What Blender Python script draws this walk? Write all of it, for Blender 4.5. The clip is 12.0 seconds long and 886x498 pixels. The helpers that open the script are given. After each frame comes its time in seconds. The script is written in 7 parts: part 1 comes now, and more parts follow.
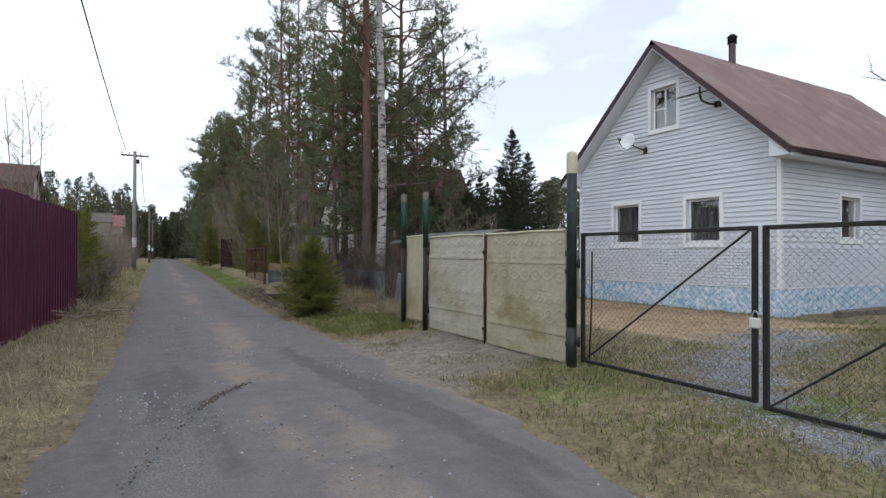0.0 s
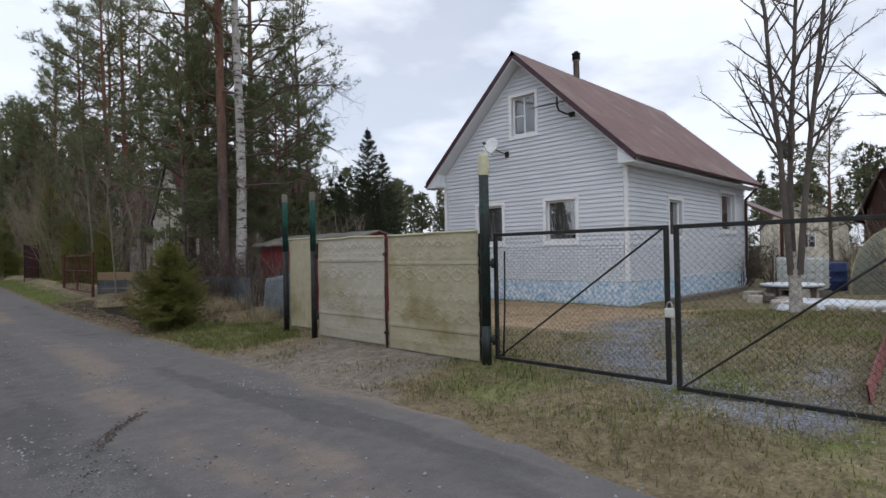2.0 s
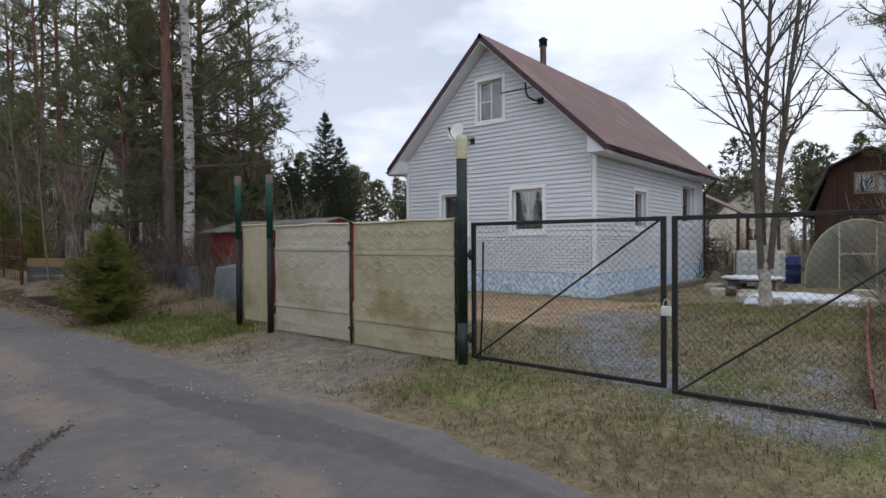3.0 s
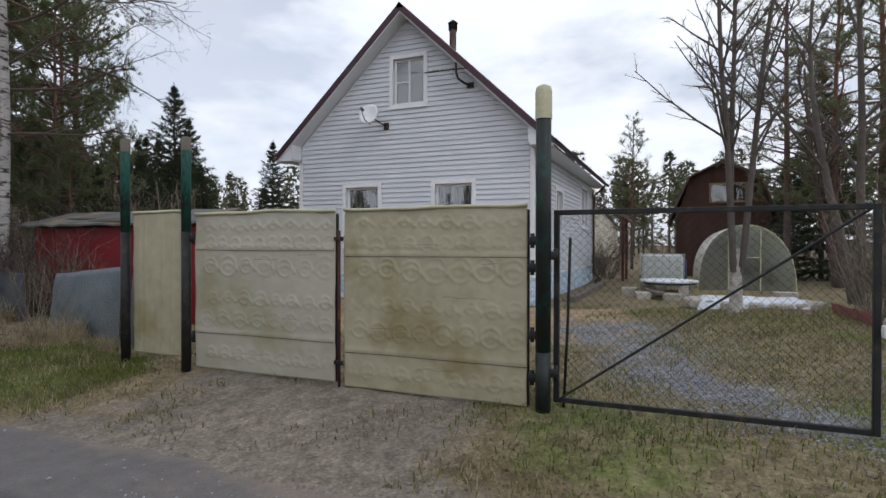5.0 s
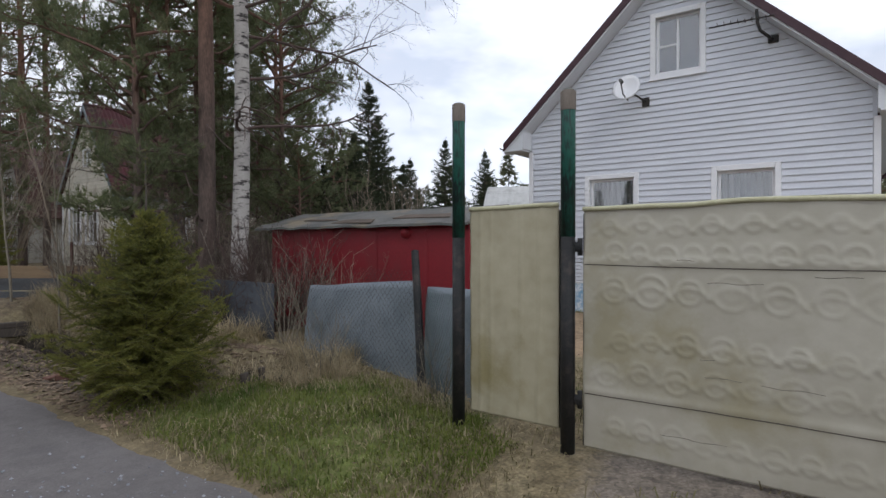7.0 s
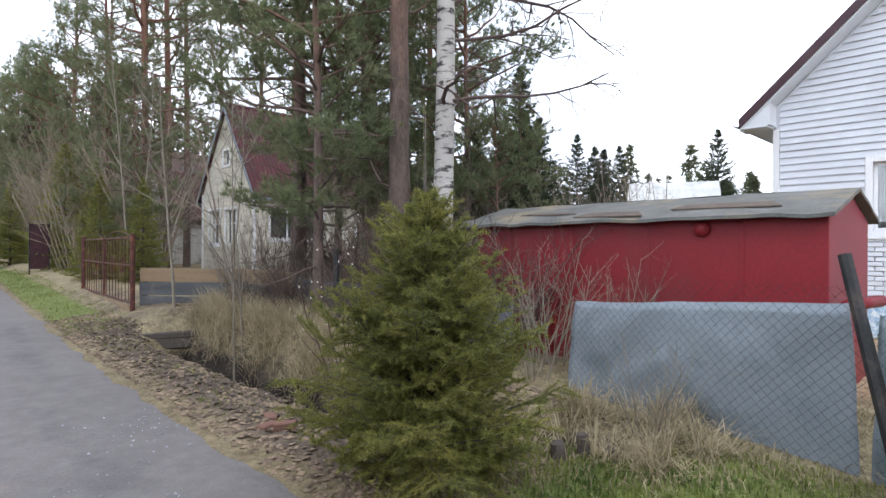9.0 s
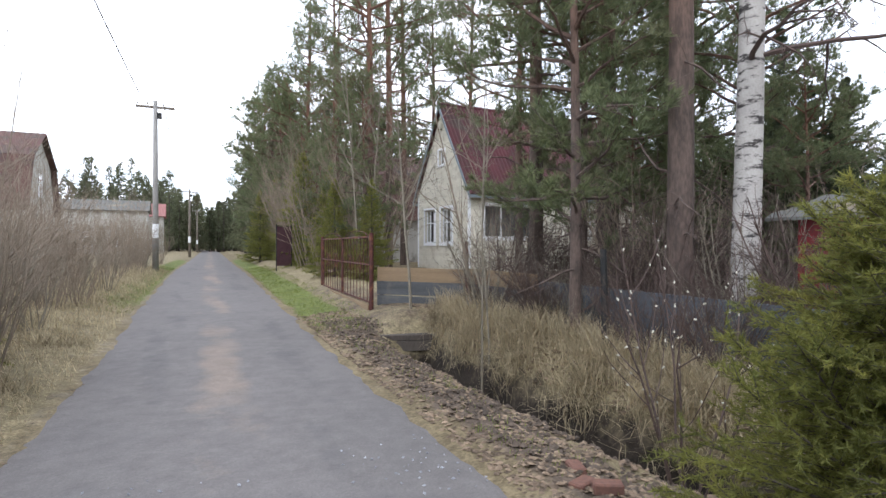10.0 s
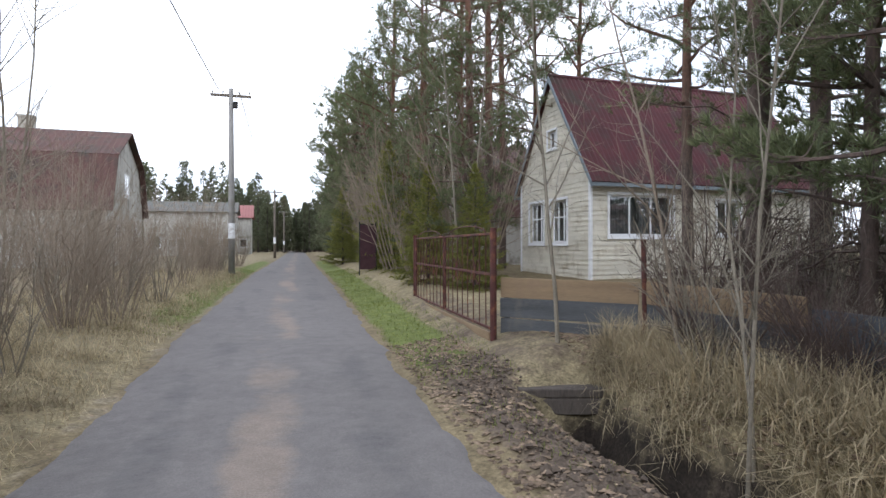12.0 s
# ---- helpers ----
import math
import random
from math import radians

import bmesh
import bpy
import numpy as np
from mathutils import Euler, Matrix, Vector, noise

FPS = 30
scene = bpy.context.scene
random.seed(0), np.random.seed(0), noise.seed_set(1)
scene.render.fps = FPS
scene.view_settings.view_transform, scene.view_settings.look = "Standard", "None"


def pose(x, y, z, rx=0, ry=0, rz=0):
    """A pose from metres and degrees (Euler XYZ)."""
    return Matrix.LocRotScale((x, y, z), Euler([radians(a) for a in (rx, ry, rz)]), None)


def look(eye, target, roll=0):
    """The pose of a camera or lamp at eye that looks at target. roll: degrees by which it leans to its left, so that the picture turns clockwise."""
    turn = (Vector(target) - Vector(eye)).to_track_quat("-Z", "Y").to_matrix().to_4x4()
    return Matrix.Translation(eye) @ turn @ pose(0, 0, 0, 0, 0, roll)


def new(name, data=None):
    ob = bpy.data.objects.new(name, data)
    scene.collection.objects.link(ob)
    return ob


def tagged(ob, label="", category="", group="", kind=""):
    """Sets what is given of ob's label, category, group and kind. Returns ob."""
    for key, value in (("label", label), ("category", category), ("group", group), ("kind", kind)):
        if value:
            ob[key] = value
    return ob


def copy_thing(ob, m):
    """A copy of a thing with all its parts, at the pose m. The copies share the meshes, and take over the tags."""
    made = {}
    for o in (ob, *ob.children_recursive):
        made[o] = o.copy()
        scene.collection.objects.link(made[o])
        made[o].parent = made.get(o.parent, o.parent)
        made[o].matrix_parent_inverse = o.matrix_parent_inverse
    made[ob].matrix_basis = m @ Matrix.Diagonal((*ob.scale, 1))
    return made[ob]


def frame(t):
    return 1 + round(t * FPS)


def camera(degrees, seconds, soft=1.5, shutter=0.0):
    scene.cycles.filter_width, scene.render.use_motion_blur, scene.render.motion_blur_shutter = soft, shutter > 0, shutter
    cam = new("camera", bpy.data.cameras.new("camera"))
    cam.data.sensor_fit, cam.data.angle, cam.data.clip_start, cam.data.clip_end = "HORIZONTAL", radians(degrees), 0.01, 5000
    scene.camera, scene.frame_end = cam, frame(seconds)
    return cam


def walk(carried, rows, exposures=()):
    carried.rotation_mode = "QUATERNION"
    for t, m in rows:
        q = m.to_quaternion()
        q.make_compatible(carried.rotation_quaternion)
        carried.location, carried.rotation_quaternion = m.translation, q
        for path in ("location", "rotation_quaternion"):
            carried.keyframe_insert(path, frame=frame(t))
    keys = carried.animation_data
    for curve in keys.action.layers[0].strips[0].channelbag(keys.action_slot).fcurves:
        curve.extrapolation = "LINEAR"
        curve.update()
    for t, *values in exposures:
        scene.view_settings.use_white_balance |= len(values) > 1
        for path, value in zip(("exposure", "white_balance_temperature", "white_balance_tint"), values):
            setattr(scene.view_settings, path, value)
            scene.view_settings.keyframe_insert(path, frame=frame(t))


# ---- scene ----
cam = camera(76.3, 12.0)
PATH = [
    (0, (-0.283, -0.045, 1.508), (0.701, 1.695, 1.526), 0.2),
    (0.5, (-0.543, 0.322, 1.508), (0.731, 1.864, 1.519), 0.4),
    (1, (-0.841, 0.58, 1.555), (0.581, 1.986, 1.572), -0.0),
    (1.5, (-0.967, 0.666, 1.567), (0.479, 2.047, 1.588), -0.7),
    (2, (-0.926, 0.657, 1.529), (0.508, 2.051, 1.546), -1.1),
    (2.5, (-0.8, 0.862, 1.483), (0.646, 2.243, 1.487), -0.9),
    (3, (-0.654, 1.223, 1.552), (0.887, 2.498, 1.526), -0.4),
    (3.5, (-0.492, 1.845, 1.553), (1.222, 2.876, 1.534), -0.2),
    (3.7, (-0.479, 2.126, 1.539), (1.302, 3.035, 1.515), -0.0),
    (5.3, (0.118, 4.702, 1.483), (1.965, 5.468, 1.469), 0.1),
    (5.5, (0.212, 5.036, 1.494), (2.044, 5.838, 1.485), 0.0),
    (6, (0.466, 5.872, 1.51), (2.231, 6.811, 1.499), -0.0),
    (6.5, (0.665, 6.646, 1.539), (2.317, 7.772, 1.527), 0.1),
    (7, (0.847, 7.444, 1.564), (2.458, 8.63, 1.549), 0.0),
    (7.2, (0.83, 7.752, 1.548), (2.421, 8.964, 1.531), 0.0),
    (8.8, (1.138, 10.06, 1.503), (2.577, 11.449, 1.495), 0.1),
    (9, (1.126, 10.429, 1.535), (2.526, 11.857, 1.531), 0.2),
    (9.5, (1.009, 11.137, 1.574), (2.185, 12.755, 1.566), 0.3),
    (10, (1.07, 11.956, 1.538), (1.924, 13.765, 1.527), 0.1),
    (10.5, (1.227, 12.866, 1.532), (1.937, 14.735, 1.523), 0.1),
    (11, (1.291, 13.767, 1.522), (1.953, 15.654, 1.512), 0.1),
    (11.5, (1.428, 14.647, 1.555), (2.029, 16.554, 1.543), 0.1),
    (12, (1.631, 15.478, 1.551), (2.222, 17.389, 1.54), -0.1),
]
EXPOSURES = [(0.0, -0.2, 5850, 10), (0.5, -0.42, 5850, 10), (1.5, -0.52, 5900, 11), (3.5, -0.52, 5950, 12), (5.5, -0.52, 6000, 12), (7.2, -0.28, 5950, 13), (8.8, 0.62, 5800, 12), (9.5, 0.8, 5850, 12), (12.0, 0.44, 5800, 12)]
walk(cam, [(t, look(eye, target, roll)) for t, eye, target, roll in PATH], EXPOSURES)

# ---- world, sun, exposure ----
world = bpy.data.worlds.new("world")
scene.world = world
world.use_nodes = True
wn, wl = world.node_tree.nodes, world.node_tree.links
wn.clear()
SUN_EL, SUN_ROT = radians(38), radians(215)
w_out = wn.new("ShaderNodeOutputWorld")
w_bg = wn.new("ShaderNodeBackground")
w_bg.inputs["Strength"].default_value = 0.11
w_sky = wn.new("ShaderNodeTexSky")
w_sky.sky_type = "NISHITA"
w_sky.sun_disc = False
w_sky.sun_elevation, w_sky.sun_rotation = SUN_EL, SUN_ROT
w_tc = wn.new("ShaderNodeTexCoord")
w_map = wn.new("ShaderNodeMapping")
w_map.inputs["Scale"].default_value = (1.0, 1.0, 2.6)
w_n = wn.new("ShaderNodeTexNoise")
w_n.inputs["Scale"].default_value = 2.3
w_n.inputs["Detail"].default_value = 6
w_n.inputs["Roughness"].default_value = 0.55
w_ramp = wn.new("ShaderNodeValToRGB")
w_ramp.color_ramp.elements[0].position = 0.36
w_ramp.color_ramp.elements[0].color = (0.6, 0.6, 0.6, 1)
w_ramp.color_ramp.elements[1].position = 0.50
w_ramp.color_ramp.elements[1].color = (1, 1, 1, 1)
w_n2 = wn.new("ShaderNodeTexNoise")
w_n2.inputs["Scale"].default_value = 3.1
w_n2.inputs["Detail"].default_value = 4
w_cl = wn.new("ShaderNodeValToRGB")
w_cl.color_ramp.elements[0].position = 0.35
w_cl.color_ramp.elements[0].color = (0.90, 0.935, 0.975, 1)
w_cl.color_ramp.elements[1].position = 0.52
w_cl.color_ramp.elements[1].color = (1.0, 1.0, 1.0, 1)
w_gain = wn.new("ShaderNodeVectorMath")
w_gain.operation = "SCALE"
w_gain.inputs["Scale"].default_value = 13.5
w_mix = wn.new("ShaderNodeMix")
w_mix.data_type = "RGBA"
wl.new(w_tc.outputs["Generated"], w_map.inputs["Vector"])
wl.new(w_map.outputs["Vector"], w_n.inputs["Vector"])
wl.new(w_map.outputs["Vector"], w_n2.inputs["Vector"])
wl.new(w_n.outputs["Fac"], w_ramp.inputs["Fac"])
wl.new(w_n2.outputs["Fac"], w_cl.inputs["Fac"])
wl.new(w_cl.outputs["Color"], w_gain.inputs[0])
wl.new(w_ramp.outputs["Color"], w_mix.inputs["Factor"])
wl.new(w_sky.outputs["Color"], w_mix.inputs["A"])
wl.new(w_gain.outputs["Vector"], w_mix.inputs["B"])
wl.new(w_mix.outputs["Result"], w_bg.inputs["Color"])
wl.new(w_bg.outputs["Background"], w_out.inputs["Surface"])

sun_data = bpy.data.lights.new("sun", "SUN")
sun_data.energy, sun_data.angle, sun_data.color = 0.5, radians(14), (1.0, 0.96, 0.9)
sun = new("sun", sun_data)
# the sun stands behind the walker's left shoulder, veiled by cloud
sun.matrix_world = look((0, 0, 50), (0 - 50 * math.sin(SUN_ROT) / math.tan(SUN_EL), 0 - 50 * math.cos(SUN_ROT) / math.tan(SUN_EL), 0))


# ---- materials ----
def mat(name, c1, c2=None, rough=0.8, scale=6.0, fine=60.0, bump=0.15, metal=0.0, contrast=0.5, stretch=(1, 1, 1),
        c3=None, stain=1.2, per_object=0.0, per_island=0.0, spec=0.35, coat=0.0, sub=0.0):
    """Two-scale noise between c1 and c2, stains of c3, fine relief."""
    m = bpy.data.materials.new(name)
    m.use_nodes = True
    n, l = m.node_tree.nodes, m.node_tree.links
    b = n["Principled BSDF"]
    c2 = c2 or tuple(v * 0.75 for v in c1)
    tc = n.new("ShaderNodeTexCoord")
    mp = n.new("ShaderNodeMapping")
    mp.inputs["Scale"].default_value = stretch
    l.new(tc.outputs["Object"], mp.inputs["Vector"])
    big = n.new("ShaderNodeTexNoise")
    big.inputs["Scale"].default_value, big.inputs["Detail"].default_value = scale, 5
    small = n.new("ShaderNodeTexNoise")
    small.inputs["Scale"].default_value, small.inputs["Detail"].default_value = fine, 3
    l.new(mp.outputs["Vector"], big.inputs["Vector"])
    l.new(mp.outputs["Vector"], small.inputs["Vector"])
    add = n.new("ShaderNodeMath")
    add.operation = "MULTIPLY_ADD"
    add.inputs[1].default_value = 0.45
    l.new(small.outputs["Fac"], add.inputs[0])
    half = n.new("ShaderNodeMath")
    half.operation = "MULTIPLY"
    half.inputs[1].default_value = 0.55
    l.new(big.outputs["Fac"], half.inputs[0])
    l.new(half.outputs[0], add.inputs[2])
    mr = n.new("ShaderNodeMapRange")
    mr.inputs["From Min"].default_value = 0.5 - 0.25 * (1.05 - contrast)
    mr.inputs["From Max"].default_value = 0.5 + 0.25 * (1.05 - contrast)
    l.new(add.outputs[0], mr.inputs["Value"])
    mix = n.new("ShaderNodeMix")
    mix.data_type = "RGBA"
    mix.inputs["A"].default_value, mix.inputs["B"].default_value = (*c1, 1), (*c2, 1)
    l.new(mr.outputs["Result"], mix.inputs["Factor"])
    col = mix.outputs["Result"]
    if c3:
        st = n.new("ShaderNodeTexNoise")
        st.inputs["Scale"].default_value, st.inputs["Detail"].default_value = stain, 7
        st.inputs["Roughness"].default_value = 0.65
        l.new(tc.outputs["Object"], st.inputs["Vector"])
        sr = n.new("ShaderNodeMapRange")
        sr.inputs["From Min"].default_value, sr.inputs["From Max"].default_value = 0.52, 0.66
        l.new(st.outputs["Fac"], sr.inputs["Value"])
        m3 = n.new("ShaderNodeMix")
        m3.data_type = "RGBA"
        m3.inputs["B"].default_value = (*c3, 1)
        l.new(sr.outputs["Result"], m3.inputs["Factor"])
        l.new(col, m3.inputs["A"])
        col = m3.outputs["Result"]
    if per_object or per_island:
        hs = n.new("ShaderNodeHueSaturation")
        rr = n.new("ShaderNodeMapRange")
        amount = per_object or per_island
        rr.inputs["To Min"].default_value, rr.inputs["To Max"].default_value = 1 - amount, 1 + amount
        if per_object:
            l.new(n.new("ShaderNodeObjectInfo").outputs["Random"], rr.inputs["Value"])
        else:
            l.new(n.new("ShaderNodeNewGeometry").outputs["Random Per Island"], rr.inputs["Value"])
        l.new(rr.outputs["Result"], hs.inputs["Value"])
        l.new(col, hs.inputs["Color"])
        col = hs.outputs["Color"]
    l.new(col, b.inputs["Base Color"])
    b.inputs["Roughness"].default_value = rough
    b.inputs["Metallic"].default_value = metal
    b.inputs["Specular IOR Level"].default_value = spec
    b.inputs["Coat Weight"].default_value = coat
    if bump:
        bp = n.new("ShaderNodeBump")
        bp.inputs["Strength"].default_value = bump
        bp.inputs["Distance"].default_value = 0.02
        l.new(add.outputs[0], bp.inputs["Height"])
        l.new(bp.outputs["Normal"], b.inputs["Normal"])
    return m


def leafy(m, amount=0.45):
    """Lets part of the light through thin leaves, needles and blades."""
    n, l = m.node_tree.nodes, m.node_tree.links
    b, out = n["Principled BSDF"], n["Material Output"]
    tr = n.new("ShaderNodeBsdfTranslucent")
    l.new(b.inputs["Base Color"].links[0].from_socket, tr.inputs["Color"])
    ms = n.new("ShaderNodeMixShader")
    ms.inputs["Fac"].default_value = amount
    l.new(b.outputs["BSDF"], ms.inputs[1])
    l.new(tr.outputs["BSDF"], ms.inputs[2])
    l.new(ms.outputs["Shader"], out.inputs["Surface"])


def glass_mat(name, tint=(0.92, 0.95, 0.96)):
    m = bpy.data.materials.new(name)
    m.use_nodes = True
    b = m.node_tree.nodes["Principled BSDF"]
    b.inputs["Base Color"].default_value = (*tint, 1)
    b.inputs["Transmission Weight"].default_value = 1.0
    b.inputs["Roughness"].default_value = 0.02
    b.inputs["IOR"].default_value = 1.45
    b.inputs["Coat Weight"].default_value = 1.0
    b.inputs["Coat IOR"].default_value = 1.75
    b.inputs["Coat Roughness"].default_value = 0.01
    return m


def poly_mat(name):
    """Weathered translucent polycarbonate."""
    m = mat(name, (0.50, 0.52, 0.44), (0.38, 0.40, 0.33), rough=0.35, scale=2, fine=30, bump=0.1, c3=(0.2, 0.22, 0.16))
    m.node_tree.nodes["Principled BSDF"].inputs["Transmission Weight"].default_value = 0.8
    return m


M_SIDING = mat("siding_vinyl", (0.66, 0.68, 0.715), (0.59, 0.61, 0.65), 0.55, 1.2, 25, 0.05, stretch=(1, 1, 2), c3=(0.60, 0.62, 0.65), stain=0.8)
M_TRIM = mat("white_trim", (0.82, 0.82, 0.82), (0.74, 0.75, 0.76), 0.5, 3, 40, 0.05)
M_SOFFIT = mat("soffit", (0.70, 0.72, 0.74), (0.62, 0.64, 0.66), 0.6, 3, 40, 0.05, stretch=(8, 1, 1))
M_BRICKPANEL = mat("brick_panel", (0.68, 0.70, 0.735), (0.58, 0.605, 0.645), 0.6, 9, 70, 0.25, per_island=0.05)
M_PLINTH = mat("blue_plinth", (0.36, 0.50, 0.65), (0.74, 0.79, 0.83), 0.7, 12, 45, 0.9, contrast=0.95, c3=(0.24, 0.42, 0.60), stain=8)
M_ROOF = mat("brown_metal_roof", (0.13, 0.065, 0.06), (0.20, 0.115, 0.10), 0.5, 1.6, 40, 0.12, stretch=(1, 0.4, 0.4), c3=(0.22, 0.16, 0.13), stain=0.9)
M_FASCIA = mat("dark_fascia", (0.045, 0.018, 0.025), (0.07, 0.035, 0.04), 0.45, 5, 60, 0.05)
M_STEEL = mat("steel", (0.55, 0.55, 0.54), (0.40, 0.40, 0.40), 0.3, 5, 70, 0.05, metal=0.9)
M_BLACK = mat("black_paint", (0.010, 0.012, 0.012), (0.022, 0.021, 0.02), 0.6, 9, 80, 0.25, c3=(0.05, 0.04, 0.035), stain=6)
M_POSTGREEN = mat("peeling_green", (0.010, 0.022, 0.020), (0.012, 0.085, 0.06), 0.5, 9, 60, 0.4, contrast=0.85, stretch=(1, 1, 0.25), c3=(0.010, 0.013, 0.012), stain=2.2)
M_DARKPOST = mat("black_green_paint", (0.012, 0.017, 0.016), (0.020, 0.025, 0.023), 0.45, 9, 60, 0.35, stretch=(1, 1, 0.3), c3=(0.012, 0.062, 0.045), stain=4)
M_CAP = mat("cap_plastic", (0.52, 0.50, 0.33), (0.42, 0.40, 0.25), 0.55, 5, 40, 0.1)
M_SHEET = mat("beige_sheet", (0.43, 0.395, 0.275), (0.35, 0.315, 0.205), 0.42, 1.6, 11, 0.2, c3=(0.27, 0.235, 0.12), stain=1.3, spec=0.4)
M_SHEET2 = mat("grey_beige_sheet", (0.45, 0.425, 0.345), (0.39, 0.365, 0.285), 0.42, 1.6, 11, 0.2, c3=(0.33, 0.30, 0.20), stain=1.0, spec=0.4)
M_CURTAIN = mat("curtain", (0.17, 0.17, 0.165), (0.08, 0.08, 0.078), 0.9, 4, 20, 0.1, stretch=(1, 9, 0.3))
# near-black that puts the darkness of unlit rooms into the colour
M_DARK = mat("unlit_room_dark", (0.03, 0.028, 0.026), (0.05, 0.045, 0.04), 0.9, 3, 20, 0.1)
M_GLASS = glass_mat("window_glass")
M_REDSHED = mat("red_sheet", (0.215, 0.013, 0.019), (0.155, 0.010, 0.015), 0.5, 1.0, 30, 0.08, c3=(0.15, 0.02, 0.022), stain=0.9)
M_FELT = mat("roofing_felt", (0.15, 0.148, 0.135), (0.085, 0.085, 0.08), 0.9, 2.2, 50, 0.4, c3=(0.21, 0.175, 0.12), stain=1.2)
M_GALV = mat("galvanised_sheet", (0.265, 0.30, 0.325), (0.195, 0.225, 0.25), 0.5, 2.0, 40, 0.12, metal=0.3, c3=(0.16, 0.19, 0.21), stain=1.6)
M_WIRE = mat("wire", (0.06, 0.055, 0.05), (0.035, 0.03, 0.028), 0.5, 9, 60, 0.1, metal=0.5)
M_RUST = mat("rust_red_paint", (0.085, 0.026, 0.022), (0.05, 0.02, 0.016), 0.75, 7, 60, 0.4, c3=(0.20, 0.08, 0.04), stain=5)
M_EDGING = mat("faded_red_edging", (0.30, 0.13, 0.12), (0.22, 0.09, 0.085), 0.7, 5, 40, 0.2)
M_PURPLE = mat("purple_sheet", (0.075, 0.010, 0.038), (0.055, 0.008, 0.028), 0.38, 0.9, 25, 0.06, c3=(0.10, 0.022, 0.05), stain=0.7)
M_TANBOARD = mat("tan_board", (0.25, 0.18, 0.105), (0.18, 0.125, 0.075), 0.8, 3, 40, 0.3, stretch=(0.3, 0.3, 4), c3=(0.20, 0.14, 0.09), per_object=0.12)
M_GREYBOARD = mat("grey_board", (0.10, 0.105, 0.11), (0.06, 0.062, 0.065), 0.85, 3, 40, 0.35, stretch=(0.3, 0.3, 4), c3=(0.14, 0.13, 0.11), per_object=0.15)
M_PALEROOF = mat("pale_sheet_roof", (0.50, 0.50, 0.48), (0.40, 0.40, 0.385), 0.6, 1.2, 20, 0.1, c3=(0.30, 0.30, 0.28), stain=0.8)
M_SLATE = mat("grey_slate", (0.09, 0.10, 0.115), (0.058, 0.065, 0.077), 0.8, 2, 40, 0.25, c3=(0.07, 0.075, 0.08), per_object=0.08)
M_CLAP = mat("cream_clapboard", (0.68, 0.64, 0.54), (0.58, 0.54, 0.44), 0.75, 3, 45, 0.25, stretch=(1, 1, 3), c3=(0.45, 0.40, 0.31), stain=2.5, per_object=0.06)
M_REDROOF = mat("red_slate_roof", (0.088, 0.024, 0.028), (0.055, 0.02, 0.022), 0.85, 1.5, 35, 0.25, c3=(0.05, 0.038, 0.03), stain=0.8)
M_BROWNROOF = mat("old_brown_roof", (0.11, 0.055, 0.045), (0.075, 0.04, 0.035), 0.8, 1.2, 25, 0.25, c3=(0.06, 0.05, 0.04))
M_OLDWALL = mat("weathered_plank_wall", (0.52, 0.50, 0.45), (0.40, 0.385, 0.345), 0.85, 2, 30, 0.3, stretch=(4, 4, 0.5), c3=(0.20, 0.18, 0.15), per_object=0.08)
M_BROWNWALL = mat("brown_log_wall", (0.075, 0.035, 0.022), (0.05, 0.025, 0.017), 0.75, 3, 30, 0.25, per_object=0.12)
M_CONC = mat("pole_concrete", (0.30, 0.29, 0.27), (0.22, 0.21, 0.20), 0.9, 4, 60, 0.3)
M_POLEWOOD = mat("pole_wood", (0.20, 0.17, 0.14), (0.13, 0.11, 0.09), 0.9, 5, 60, 0.4, stretch=(3, 3, 0.4))
M_WHITEBOARD = mat("white_foam_slab", (0.70, 0.73, 0.78), (0.60, 0.63, 0.68), 0.6, 2, 30, 0.2, c3=(0.45, 0.42, 0.35), stain=1.8)
M_BLOCK = mat("pale_block", (0.45, 0.42, 0.36), (0.34, 0.31, 0.26), 0.9, 4, 40, 0.3, per_object=0.15)
M_TANKWHITE = mat("tank_plastic", (0.62, 0.64, 0.60), (0.52, 0.55, 0.52), 0.45, 2, 20, 0.05)
M_BLUE = mat("blue_plastic", (0.02, 0.045, 0.16), (0.014, 0.03, 0.11), 0.45, 3, 25, 0.1)
M_POLY = poly_mat("polycarbonate")
M_LIMEWASH = mat("limewashed_bark", (0.50, 0.47, 0.42), (0.30, 0.28, 0.25), 0.9, 7, 40, 0.5, contrast=0.8)
M_BARK = mat("grey_bark", (0.10, 0.085, 0.07), (0.055, 0.045, 0.04), 0.95, 8, 50, 0.6, stretch=(1, 1, 0.3))
M_TWIG = mat("bare_twigs", (0.29, 0.235, 0.175), (0.18, 0.142, 0.108), 0.9, 6, 40, 0.1)
M_TWIGRED = mat("brown_twigs", (0.105, 0.072, 0.06), (0.062, 0.045, 0.038), 0.9, 6, 40, 0.1)
M_TWIGDARK = mat("dark_twigs", (0.125, 0.105, 0.09), (0.075, 0.063, 0.055), 0.9, 6, 40, 0.1)
M_TWIGPALE = mat("pale_twigs", (0.24, 0.21, 0.16), (0.15, 0.13, 0.10), 0.9, 6, 40, 0.1)
M_SPRUCE = mat("spruce_needles", (0.25, 0.25, 0.06), (0.125, 0.14, 0.038), 0.6, 1.5, 20, 0, c3=(0.26, 0.24, 0.058), stain=2.5, per_island=0.35)
M_DARKSPRUCE = mat("dark_spruce_needles", (0.062, 0.076, 0.038), (0.042, 0.054, 0.029), 0.7, 0.7, 12, 0, per_island=0.35)
